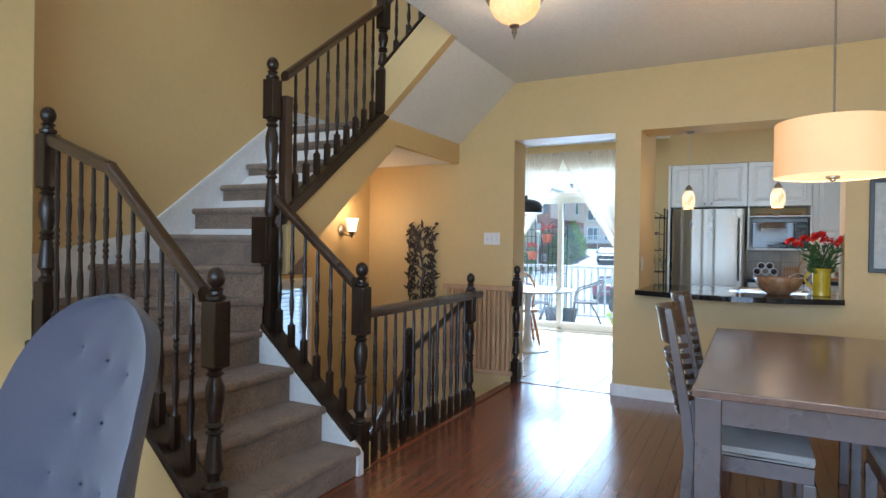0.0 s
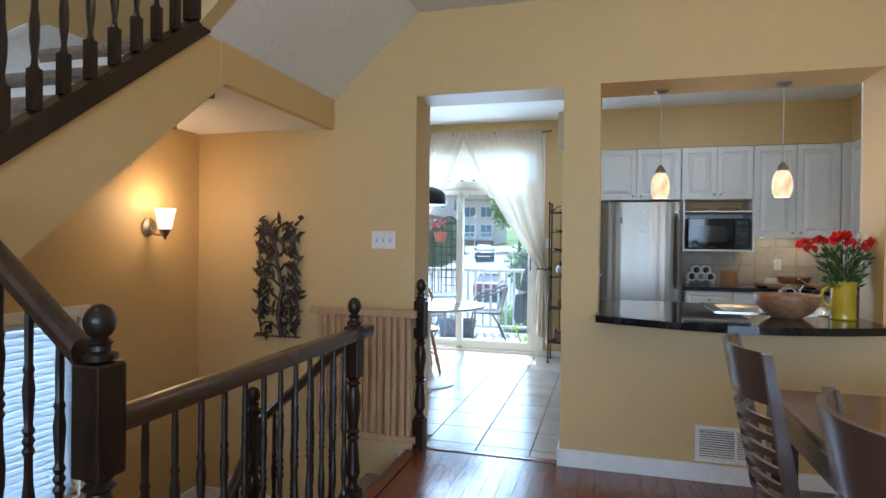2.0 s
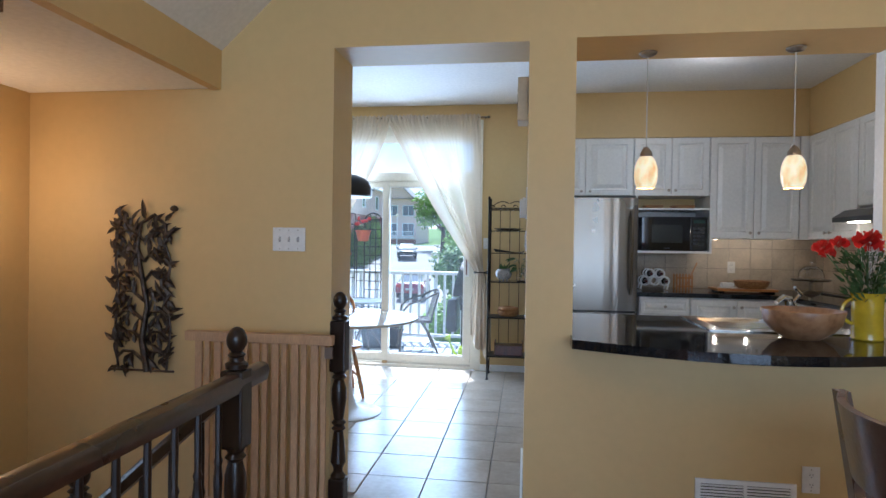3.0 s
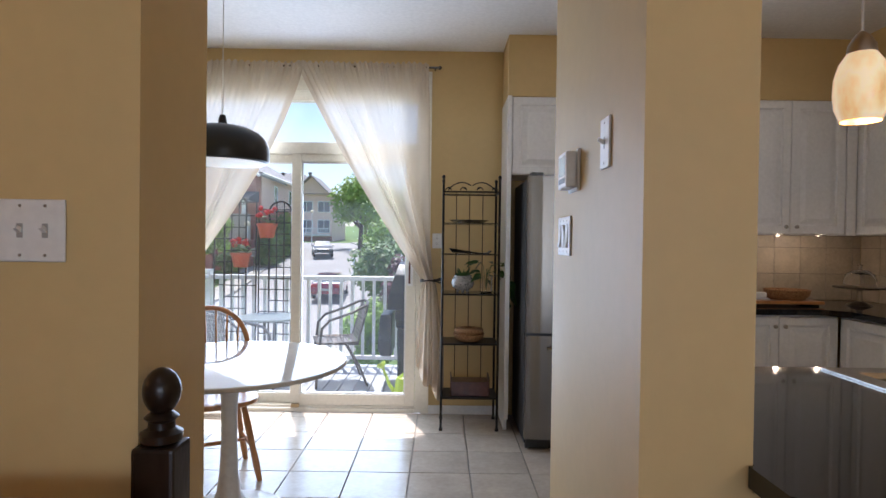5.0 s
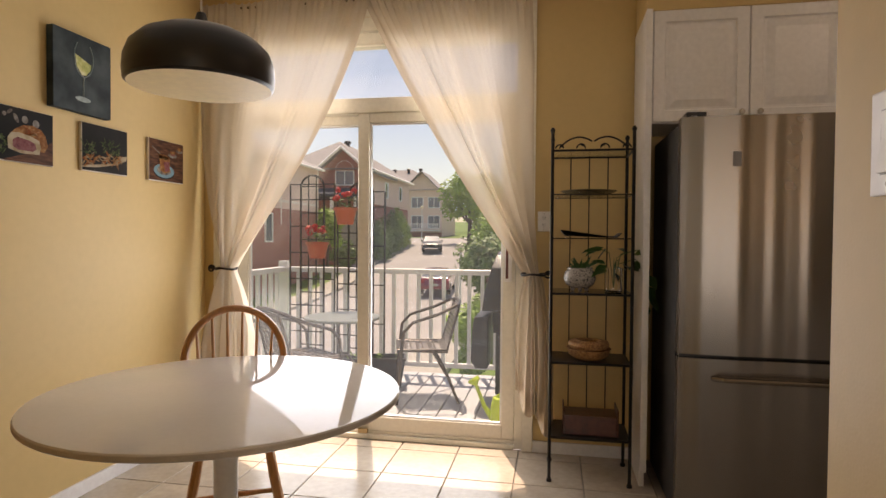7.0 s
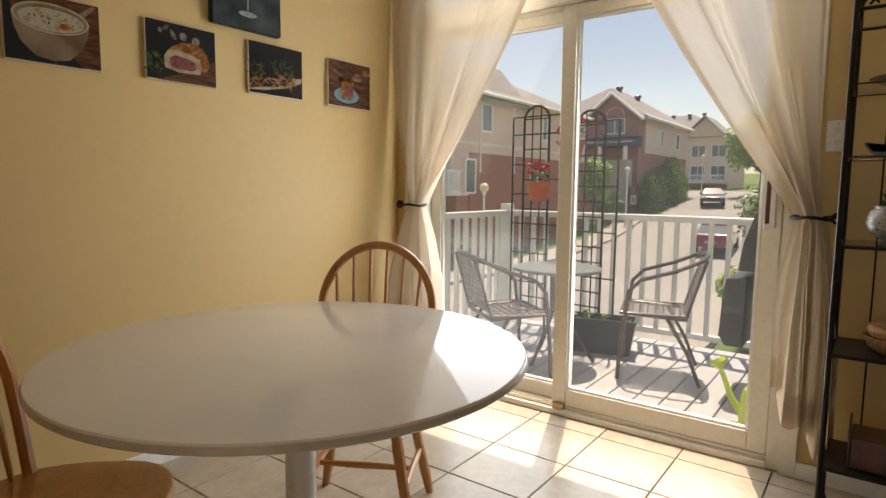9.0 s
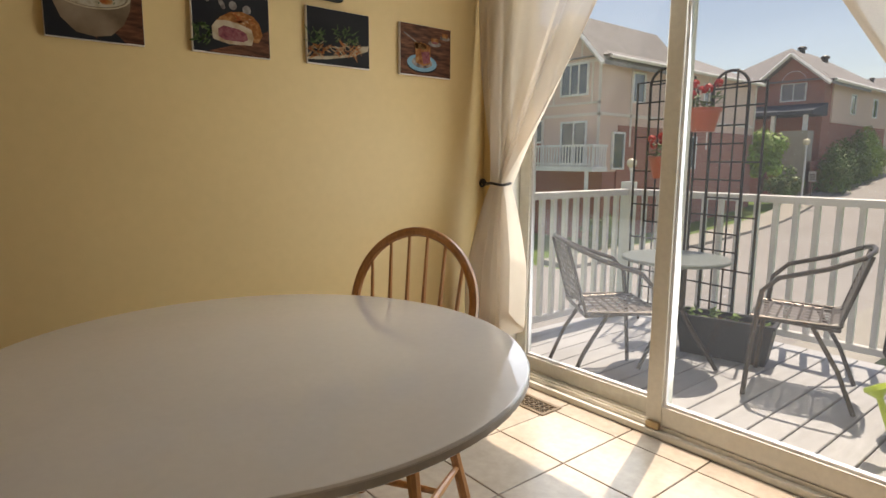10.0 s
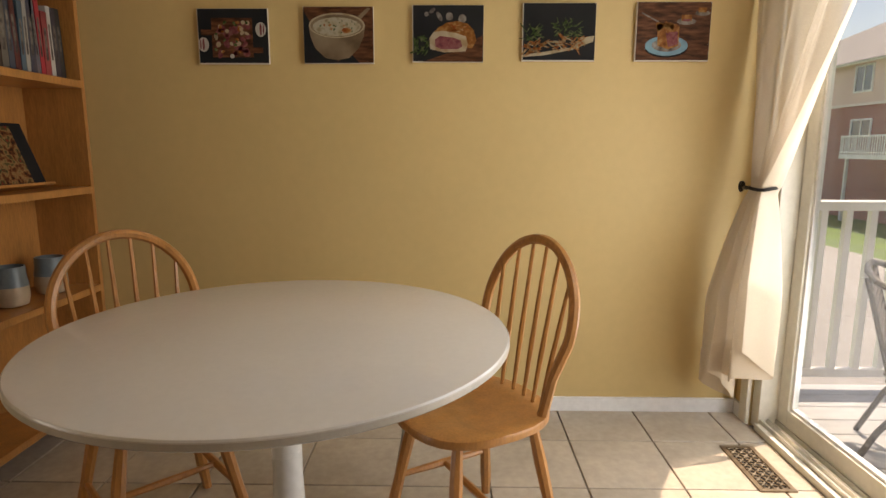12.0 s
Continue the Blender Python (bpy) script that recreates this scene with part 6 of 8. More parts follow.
# ---- hall and living room things ----
bm = bmesh.new()
for q in ((-0.985, Y1 - 0.014, 2.7, Y1 - 0.002), (-0.999, Y1 - 0.014, -0.987, 5.83)):
    bx(bm, q[0], q[1], 0, q[2], q[3], 0.085)
    bx(bm, q[0], q[1] + 0.003, 0.085, q[2], q[3], 0.10)
structure("baseboard_hall", bm, TRIM, "white painted baseboard", "baseboard")
bm = bmesh.new()
for q in ((LW + 0.002, 5.72, LW + 0.014, YF - 0.002), (LW + 0.014, YF - 0.014, -3.41, YF - 0.002), (-1.45, YF - 0.014, -0.91, YF - 0.002), (LW + 0.3, Y1B + 0.002, -1.906, Y1B + 0.014)):
    bx(bm, q[0], q[1], 0, q[2], q[3], 0.065)
structure("baseboard_kitchen", bm, TRIM, "white painted kitchen baseboard", "baseboard")
reg = thing("wall_register", "white slotted return-air vent low on the wall", "wall vent", m=pose(-0.03, Y1, 0.213))
bm = bmesh.new()
for q in ((-0.207, -0.1, 0.207, -0.08), (-0.207, 0.08, 0.207, 0.1), (-0.207, -0.08, -0.185, 0.08), (0.185, -0.08, 0.207, 0.08), (-0.008, -0.08, 0.008, 0.08)):
    bx(bm, q[0], -0.012, q[1], q[2], -0.001, q[3], 0.002)
part("frame", bm, TRIM, reg)
part("backing", box(-0.186, -0.002, -0.081, 0.186, -0.0006, 0.081), pmat("vent_shadow_grey", (0.10, 0.095, 0.09), 0.8), reg)
for side in (-1, 1):
    for k in range(12):
        z = -0.073 + 0.0133 * k
        c = (0.008 if side > 0 else -0.185)
        part("slat", prism(bmesh.new(), [(-0.011, z - 0.003), (-0.010, z - 0.0045), (-0.003, z + 0.0005), (-0.004, z + 0.002)], "x", c, c + 0.177), TRIM, reg)

# metal tree on the wall
art = thing("metal_wall_art", "dark cut-metal tree of life with leaves", "wall art", m=pose(-2.875, Y1 - 0.018, 1.076))
ARTM = pmat("hammered_dark_metal", (0.075, 0.058, 0.046), 0.36, 0.85, var=0.4, scale=25, grain=70, gvar=0.3, bump=0.5, bscale=60)
bm = bmesh.new()
tube(bm, [(0.03, 0, -0.41), (0.0, -0.004, -0.25), (0.03, -0.006, -0.08), (-0.01, -0.004, 0.10), (-0.03, 0, 0.22), (-0.01, 0, 0.33), (0.06, 0, 0.37), (0.12, 0, 0.32), (0.12, 0, 0.24)], [0.020, 0.016, 0.014, 0.012, 0.010, 0.010, 0.010, 0.009, 0.006], 8)
for sx in (-1, 1):
    tube(bm, [(sx * 0.13, 0, -0.40), (sx * 0.15, 0, -0.2), (sx * 0.13, 0, 0.0), (sx * 0.15, 0, 0.14), (sx * 0.11, 0, 0.25)], 0.006, 6)
    for k in range(7):
        z = -0.36 + 0.10 * k
        tube(bm, [(0.01, 0, z), (sx * 0.05, -0.004, z + 0.05), (sx * 0.10, -0.002, z + 0.05), (sx * 0.135, 0, z + 0.02)], 0.008, 6)
tube(bm, [(-0.17, 0, -0.405), (0.17, 0, -0.405)], 0.006, 6)
part("trunk", bm, ARTM, art, smooth=True)
R = random.Random(17)
for k in range(240):
    sx = R.choice((-1, 1))
    z = R.uniform(-0.39, 0.36)
    x = sx * R.uniform(0.03, 0.15)
    if k < 10:
        x, z = R.uniform(-0.17, 0.02), R.uniform(0.28, 0.38)
    bm = bmesh.new()
    leaf(bm, (x, R.uniform(-0.012, 0.004), z), (R.uniform(-0.8, 0.8) + 0.3 * sx, R.uniform(-.15, .15), R.choice((-1, 1)) * R.uniform(0.3, 1)), (R.uniform(-.3, .3), -1, 0.2), R.uniform(0.055, 0.09), 0.025)
    part("leaf", bm, ARTM, art)
part("knob", lathe(bmesh.new(), [(0.003, -0.016), (0.018, -0.006), (0.02, 0.004), (0.012, 0.015), (0.003, 0.018)], (0.165, 0, 0.40), 12), ARTM, art, smooth=True)

# wall sconce
SHADE = pmat("frosted_white_glass", (0.85, 0.80, 0.72), 0.4, emit=1.1, ecol=(1.0, 0.74, 0.42), bump=0)
sc = thing("wall_sconce", "nickel wall sconce with a frosted glass shade, lit", "wall lamp", m=pose(LW, 4.50, 1.40))
part("backplate", tube(bmesh.new(), [(0.001, 0, 0), (0.014, 0, 0), (0.022, 0, 0)], [0.058, 0.055, 0.035], 24), NICKEL, sc, smooth=True)
part("arm", tube(bmesh.new(), [(0.02, 0, -0.01), (0.06, 0, -0.05), (0.11, 0, -0.055), (0.13, 0, -0.02)], 0.008, 8), NICKEL, sc, smooth=True)
part("cup", lathe(bmesh.new(), [(0.006, -0.08), (0.012, -0.06), (0.03, -0.035), (0.036, -0.015)], (0.13, 0, 0), 18), NICKEL, sc, smooth=True)
s = part("shade", lathe(bmesh.new(), [(0.036, -0.015), (0.044, 0.02), (0.05, 0.06), (0.064, 0.115), (0.06, 0.115), (0.045, 0.06), (0.032, -0.01)], (0.13, 0, 0), 28, cap=False), SHADE, sc, "frosted white glass shade", smooth=True)
s.visible_shadow = False

# stair window with a blind
bm = bmesh.new()
for q in ((3.50, -0.10, 3.54, 0.89), (3.96, -0.10, 4.0, 0.89), (3.54, 0.85, 3.96, 0.89), (3.54, -0.10, 3.96, -0.06)):
    bx(bm, LW - 0.10, q[0], q[1], LW - 0.05, q[2], q[3])
for q in ((3.44, -0.16, 3.50, 0.95), (4.0, -0.16, 4.06, 0.95), (3.50, 0.89, 4.0, 0.95), (3.50, -0.16, 4.0, -0.10)):
    bx(bm, LW + 0.001, q[0], q[1], LW + 0.016, q[2], q[3], 0.003)
win = structure("window_stair", bm, TRIM, "white framed stair window with a white blind", "window")
g = part("pane", box(LW - 0.08, 3.54, -0.06, LW - 0.076, 3.96, 0.85), PANE, win)
g.visible_shadow = False
bl = thing("window_blind", "white slatted blind in the stair window", "blind")
BLIND = sheer_mat("white_vinyl_slat", (0.58, 0.62, 0.68), 0.02)
for k in range(26):
    z = -0.07 + 0.036 * k
    part("slat", prism(bmesh.new(), [(LW - 0.045, z + 0.014), (LW - 0.012, z - 0.012), (LW - 0.0105, z - 0.0105), (LW - 0.0435, z + 0.0155)], "y", 3.505, 3.995), BLIND, bl)
for o in bl.children:
    vs = o.data.vertices
    for v in vs:
        v.co = (v.co.x, v.co.y, v.co.z)
part("headrail", box(LW - 0.045, 3.505, 0.865, LW - 0.005, 3.995, 0.888), TRIM, bl)

# folded gate against the wall
LIGHTW = pmat("light_beech", (0.46, 0.285, 0.15), 0.5, var=0.12, scale=4, grain=40, gvar=0.12, bump=0.05, stretch=(4, 4, 1))
gt = thing("baby_gate", "light beech slatted stair gate folded back against the wall", "gate", m=pose(-2.53, 4.83, 0.0))
part("top_rail", box(-0.03, -0.012, 0.855, 0.685, 0.028, 0.90, bev=0.004), LIGHTW, gt)
part("bottom_rail", box(0.0, -0.012, 0.085, 0.685, 0.02, 0.125, bev=0.004), LIGHTW, gt)
for k in range(14):
    x = 0.018 + 0.047 * k
    part("slat", box(x, -0.004, 0.1252, x + (0.026 if k % 2 else 0.034), 0.012, 0.8548, bev=0.003), LIGHTW, gt)
part("hinge", box(0.655, -0.024, 0.80, 0.69, -0.0122, 0.85), NICKEL, gt)

# ---- dining table and chairs ----
DTOP = pmat("walnut_table_top", (0.15, 0.078, 0.042), 0.22, var=0.18, scale=2, grain=20, gvar=0.16, bump=0.02, stretch=(8, 1, 8), coat=0.3)
DLEG = pmat("dark_walnut_lacquer", (0.085, 0.052, 0.038), 0.28, var=0.12, scale=4, grain=30, gvar=0.1, coat=0.4)
SEATC = pmat("grey_beige_upholstery", (0.36, 0.33, 0.30), 0.8, var=0.08, scale=6, grain=160, gvar=0.1, bump=0.25, bscale=400, sheen=0.2)
dt = thing("dining_table", "rectangular walnut dining table with square legs", "table", m=pose(0.37, 3.055, 0))
part("tabletop", bx(bmesh.new(), -0.50, -0.925, 0.733, 0.50, 0.925, 0.763, 0.004), DTOP, dt)
for sx in (-1, 1):
    for sy in (-1, 1):
        part("leg", bx(bmesh.new(), sx * 0.445 - 0.045, sy * 0.87 - 0.045, 0, sx * 0.445 + 0.045, sy * 0.87 + 0.045, 0.7325, 0.004), DLEG, dt)
    part("apron", box(sx * 0.47 - 0.011, -0.824, 0.643, sx * 0.47 + 0.011, 0.824, 0.7325), DLEG, dt)
for sy in (-1, 1):
    part("apron", box(-0.399, sy * 0.895 - 0.011, 0.643, 0.399, sy * 0.895 + 0.011, 0.7325), DLEG, dt)


def dining_chair():
    """A slatted curved-back chair that faces +x."""
    c = thing("dining_chair", "walnut dining chair with a curved slatted back and grey-beige seat", "chair", "chairs round the dining table")
    part("seat", bx(bmesh.new(), -0.20, -0.22, 0.432, 0.24, 0.22, 0.478, 0.018), SEATC, c, "grey-beige upholstered seat pad", smooth=True)
    bm = bmesh.new()
    bx(bm, -0.20, -0.215, 0.37, 0.235, -0.193, 0.431)
    bx(bm, -0.20, 0.193, 0.37, 0.235, 0.215, 0.431)
    bx(bm, 0.213, -0.193, 0.37, 0.235, 0.193, 0.431)
    part("seat_frame", bm, DLEG, c)
    for sy in (-1, 1):
        part("leg", bx(bmesh.new(), 0.198, sy * 0.198 - 0.022, 0, 0.242, sy * 0.198 + 0.022, 0.3695, 0.003), DLEG, c)
        pts = [(-0.255, 0.0), (-0.215, 0.0), (-0.185, 0.42), (-0.205, 0.60), (-0.285, 1.008), (-0.310, 1.008), (-0.245, 0.60), (-0.225, 0.42)]
        part("back_post", prism(bmesh.new(), pts, "y", sy * 0.205 - 0.015, sy * 0.205 + 0.015), DLEG, c)

    def bent(z0, z1, depth):
        bm = bmesh.new()
        n = 12
        rows = []
        for k in range(n + 1):
            y = -0.19 + 0.38 * k / n
            bow = depth * (1 - (2 * k / n - 1) ** 2)
            col = []
            for z, dx in ((z0, 0.0), (z1, 0.0), (z1, -0.018), (z0, -0.018)):
                col.append(bm.verts.new((-0.212 - (z - 0.6) * 0.195 - bow + dx, y, z)))
            rows.append(col)
        for p, q in zip(rows, rows[1:]):
            for i in range(4):
                bm.faces.new((p[i], p[(i + 1) % 4], q[(i + 1) % 4], q[i]))
        bm.faces.new(rows[0])
        bm.faces.new(rows[-1][::-1])
        return bm
    part("top_rail", bent(0.855, 1.01, 0.065), DLEG, c, smooth=True)
    for k in range(6):
        z = 0.55 + 0.048 * k
        part("slat", bent(z, z + 0.024, 0.065), DLEG, c, smooth=True)
    return c


dc = dining_chair()
dc.matrix_world = pose(0.015, 3.505, 0, 0, 0, 0)
copy_thing(dc, pose(0.045, 2.69, 0, 0, 0, 0))
copy_thing(dc, pose(0.74, 3.49, 0, 0, 0, 180))
copy_thing(dc, pose(0.74, 2.70, 0, 0, 0, 180))

# drum pendant over the table
LINEN = pmat("ivory_linen_shade", (0.80, 0.58, 0.34), 0.8, var=0.05, scale=5, grain=200, gvar=0.06, bump=0.1, emit=0.26, ecol=(1.0, 0.42, 0.10))
dp = thing("drum_pendant", "ivory linen drum pendant lamp, lit, over the dining table", "pendant lamp", m=pose(0.40, 3.25, 0))
s = part("shade", lathe(bmesh.new(), [(0.25, 1.625), (0.252, 1.63), (0.252, 1.885), (0.25, 1.89), (0.248, 1.885), (0.248, 1.63), (0.25, 1.625)], seg=64, cap=False), LINEN, dp, "ivory linen drum shade", smooth=True)
s.visible_shadow = False
d = part("diffuser", lathe(bmesh.new(), [(0.247, 1.633), (0.003, 1.630)], seg=64), pmat("white_diffuser", (0.85, 0.75, 0.6), 0.6, emit=0.5, ecol=(1.0, 0.66, 0.28)), dp)
d.visible_shadow = False
part("finial", lathe(bmesh.new(), [(0.003, 1.602), (0.014, 1.607), (0.014, 1.614), (0.03, 1.618), (0.03, 1.629)], seg=16), NICKEL, dp, smooth=True)
part("rod", tube(bmesh.new(), [(0, 0, 1.64), (0, 0, 2.765)], 0.005, 8), NICKEL, dp)
part("canopy", lathe(bmesh.new(), [(0.065, 2.779), (0.065, 2.765), (0.02, 2.752)], seg=24), NICKEL, dp, smooth=True)
part("spider", box(-0.247, -0.004, 1.862, 0.247, 0.004, 1.868), NICKEL, dp)

# flush ceiling light
cl = thing("ceiling_light", "bronze ceiling light with an amber glass bowl, lit", "ceiling light", m=pose(-1.21, 3.12, 2.78))
AMBER = pmat("amber_alabaster", (0.85, 0.66, 0.40), 0.35, var=0.18, scale=9, grain=30, gvar=0.1, bump=0.02, emit=0.42, ecol=(1.0, 0.46, 0.12))
part("base", lathe(bmesh.new(), [(0.10, -0.001), (0.165, -0.02), (0.172, -0.05), (0.165, -0.062), (0.15, -0.065)], seg=40), BRONZE, cl, smooth=True)
s = part("bowl", lathe(bmesh.new(), [(0.15, -0.066), (0.145, -0.10), (0.125, -0.14), (0.09, -0.17), (0.05, -0.192), (0.018, -0.205)], seg=40, cap=False), AMBER, cl, "amber glass bowl", smooth=True)
s.visible_shadow = False
part("finial", lathe(bmesh.new(), [(0.03, -0.204), (0.03, -0.214), (0.012, -0.225), (0.018, -0.245), (0.010, -0.262), (0.006, -0.275), (0.003, -0.285)], seg=16), BRONZE, cl, smooth=True)

# framed picture on the dining wall
fp = thing("framed_picture", "black framed picture with a white mat on the dining wall", "picture", m=pose(1.14, Y1, 1.45))
bm = bmesh.new()
for q in ((-0.34, -0.335, -0.31, 0.335), (0.31, -0.335, 0.34, 0.335), (-0.31, 0.305, 0.31, 0.335), (-0.31, -0.335, 0.31, -0.305)):
    bx(bm, q[0], -0.025, q[1], q[2], -0.002, q[3], 0.003)
part("frame", bm, BLK, fp)
part("mat", box(-0.31, -0.012, -0.305, 0.31, -0.004, 0.305), P_WHITE, fp)
part("print", box(-0.18, -0.0135, -0.2, 0.18, -0.0122, 0.2), noise_mat("print_grey", [(0.2, 0.2, 0.21), (0.4, 0.4, 0.4), (0.6, 0.6, 0.6)], 8), fp)

# tufted lounge chair
BLUE = pmat("slate_blue_tweed", (0.062, 0.058, 0.080), 0.9, var=0.08, scale=5, grain=220, gvar=0.16, bump=0.35, bscale=420, sheen=0.35)
lc = thing("lounge_chair", "slate blue tufted egg-shaped lounge chair beside the stairs", "armchair", m=pose(-1.67, 0.66, 0, 0, 0, -86))
tufts = [(-0.11, 0.93), (0.015, 0.90), (0.12, 0.87), (-0.06, 0.74), (0.065, 0.73), (-0.11, 0.57), (0.03, 0.56), (0.12, 0.55)]


def shell_point(u, v, off):
    """The chair's shell: u across from -1 to 1, v from the seat's front (0) to the top (1); it faces +x."""
    if v < 0.42:
        s = v / 0.42
        x, z = 0.30 - 0.46 * s, 0.40 - 0.035 * s
        w = 0.33
    else:
        s = (v - 0.42) / 0.58
        x, z = -0.16 - 0.06 * s - 0.14 * s * s, 0.365 + 0.735 * s
        w = 0.36 - 0.10 * s - 0.02 * s * s
    blend = max(0, 1 - abs(v - 0.42) / 0.14)
    x -= 0.03 * blend
    z += 0.05 * blend
    if v > 0.80:
        q = (v - 0.80) / 0.20
        w *= math.sqrt(max(0.001, 1 - q ** 2.6))
    y = u * w
    curl = abs(u) ** 2.4
    low = max(0.0, 1 - abs(v - 0.36) / 0.36)
    x += 0.13 * curl * (0.25 + 0.75 * min(1, max(0, 1.25 - v)))
    z += 0.19 * curl * low
    dent = 0.0
    for ty, tz in tufts:
        d2 = (y - ty) ** 2 + (z - tz) ** 2
        dent -= 0.010 * math.exp(-d2 / 0.00030) + 0.012 * math.exp(-d2 / 0.004)
    n = Vector((0.94, 0, 0.30)) if v > 0.42 else Vector((0.1, 0, 1))
    if off == 0:
        return Vector((x, y, z)) + n * dent
    return Vector((x, y, z)) - n * off * (1 - abs(u) ** 6 * 0.8) * (1 if v < 0.93 else max(0.15, (1 - v) / 0.07))


bm = bmesh.new()
nu, nv = 44, 72
layers = []
for off in (0.0, 0.085):
    layers.append([[bm.verts.new(shell_point(2 * i / nu - 1, j / nv, off)) for i in range(nu + 1)] for j in range(nv + 1)])
for g in layers:
    for j in range(nv):
        for i in range(nu):
            bm.faces.new((g[j][i], g[j][i + 1], g[j + 1][i + 1], g[j + 1][i]))
A, B = layers
for j in range(nv):
    for i in (0, nu):
        bm.faces.new((A[j][i], A[j + 1][i], B[j + 1][i], B[j][i]))
for i in range(nu):
    for j in (0, nv):
        bm.faces.new((A[j][i], A[j][i + 1], B[j][i + 1], B[j][i]))
part("shell", bm, BLUE, lc, "slate blue tufted tweed shell", smooth=True)
for ty, tz in tufts:
    v = 0.42 + 0.58 * (tz - 0.365) / 0.735
    s = (v - 0.42) / 0.58
    x = -0.16 - 0.06 * s - 0.14 * s * s - 0.012
    bm = bmesh.new()
    bmesh.ops.create_icosphere(bm, subdivisions=1, radius=0.0055, matrix=Matrix.Translation((x, ty, tz)))
    part("button", bm, pmat("navy_button", (0.03, 0.035, 0.05), 0.7), lc)
for a in (45, 135, 225, 315):
    part("leg", tube(bmesh.new(), [(0.02 + 0.10 * math.cos(radians(a)), 0.10 * math.sin(radians(a)), 0.31), (0.02 + 0.26 * math.cos(radians(a)), 0.26 * math.sin(radians(a)), 0.0)], [0.02, 0.012], 8), HONEY, lc)
part("hub", lathe(bmesh.new(), [(0.15, 0.30), (0.15, 0.33), (0.10, 0.34)], (0.02, 0, 0), 24), BLK, lc)

# ---- balcony ----
DECKM = pmat("grey_deck_board", (0.44, 0.45, 0.47), 0.6, var=0.1, scale=5, grain=40, gvar=0.1, bump=0.15, bscale=60, stretch=(6, 1, 1), rand=0.06)
RAILW = pmat("white_railing_paint", (0.78, 0.78, 0.77), 0.4, var=0.03, bump=0.02)
DZ = -0.06
deck = structure("balcony_floor", box(-4.02, YO, DZ - 0.25, -0.55, 10.45, DZ - 0.022), pmat("deck_joist", (0.10, 0.10, 0.10), 0.8), "grey composite balcony deck", "balcony")
rail_b = thing("balcony_railing", "white balcony railing with square balusters", "railing")


def rail_run(a, b):
    a, b = Vector(a), Vector(b)
    n = int((b - a).length / 0.118)
    for z0, z1, w in ((0.885, 0.935, 0.055), (0.02, 0.065, 0.035)):
        part("rail", sweep(bmesh.new(), [(-w / 2, z0), (w / 2, z0), (w / 2, z1 - 0.006), (w / 2 - 0.008, z1), (-w / 2 + 0.008, z1), (-w / 2, z1 - 0.006)], a, b), RAILW, rail_b)
    for k in range(1, n):
        p = a.lerp(b, k / n)
        part("baluster", box(p.x - 0.016, p.y - 0.016, 0.0652, p.x + 0.016, p.y + 0.016, 0.8848), RAILW, rail_b)


rail_run((-3.92, YO + 0.02, 0), (-3.92, 10.30, 0))
rail_run((-3.89, 10.33, 0), (-0.65, 10.33, 0))
for x, y in ((-3.92, 10.34), (-0.62, 10.33)):
    part("post", box(x - 0.045, y - 0.045, DZ - 0.02, x + 0.045, y + 0.045, 0.99, bev=0.006), RAILW, rail_b)

WICK = noise_mat("grey_brown_wicker", [(0.05, 0.042, 0.038), (0.13, 0.11, 0.10), (0.20, 0.175, 0.16)], 120, 0.5)
TUBEM = pmat("taupe_metal_tube", (0.10, 0.085, 0.075), 0.35, 0.5, var=0.1)


def bistro_chair():
    """A metal-framed woven armchair that faces +x."""
    c = thing("bistro_chair", "taupe metal bistro armchair with a woven seat and back", "chair", "chairs on the balcony")
    bm = bmesh.new()
    n = 12
    for i in range(n):
        y0 = -0.20 + 0.40 * i / n
        pts = [(0.21, 0.425), (0.1, 0.415), (-0.12, 0.41), (-0.18, 0.45), (-0.22, 0.60), (-0.26, 0.76)]
        for (xa, za), (xb, zb) in zip(pts, pts[1:]):
            g = 0.0045 * (1 if i % 2 else -1)
            vs = [bm.verts.new(v) for v in ((xa, y0, za + g), (xa, y0 + 0.028, za + g), (xb, y0 + 0.028, zb - g), (xb, y0, zb - g))]
            bm.faces.new(vs)
    m = 9
    for k in range(m):
        x = 0.20 - 0.38 * k / (m - 1)
        tube(bm, [(x, -0.205, 0.418), (x, 0.205, 0.418)], 0.006, 4)
        z = 0.46 + 0.29 * k / (m - 1)
        xb = -0.18 - (z - 0.45) * 0.26
        tube(bm, [(xb, -0.205, z), (xb, 0.205, z)], 0.006, 4)
    part("weave", bm, WICK, c, "grey-brown woven seat and back")
    arch = [(0.22, -0.245, 0.0), (0.20, -0.245, 0.30), (0.17, -0.245, 0.56), (0.10, -0.25, 0.635), (-0.10, -0.25, 0.70), (-0.24, -0.225, 0.765), (-0.275, -0.12, 0.785), (-0.28, 0, 0.79)]
    pts = arch + [(x, -y, z) for x, y, z in arch[-2::-1]]
    part("arm_frame", tube(bmesh.new(), pts, 0.0125, 8), TUBEM, c, smooth=True)
    part("seat_frame", tube(bmesh.new(), [(0.215, -0.215, 0.418), (0.215, 0.215, 0.418), (-0.17, 0.215, 0.40), (-0.17, -0.215, 0.40)], 0.011, 8, closed=True), TUBEM, c, smooth=True)
    for sy in (-1, 1):
        part("leg", tube(bmesh.new(), [(-0.05, sy * 0.225, 0.42), (-0.18, sy * 0.235, 0.2), (-0.26, sy * 0.24, 0.0)], 0.0115, 8), TUBEM, c, smooth=True)
        part("side_bar", tube(bmesh.new(), [(0.19, sy * 0.245, 0.42), (-0.17, sy * 0.22, 0.42), (-0.27, sy * 0.19, 0.77)], 0.010, 8), TUBEM, c, smooth=True)
    return c


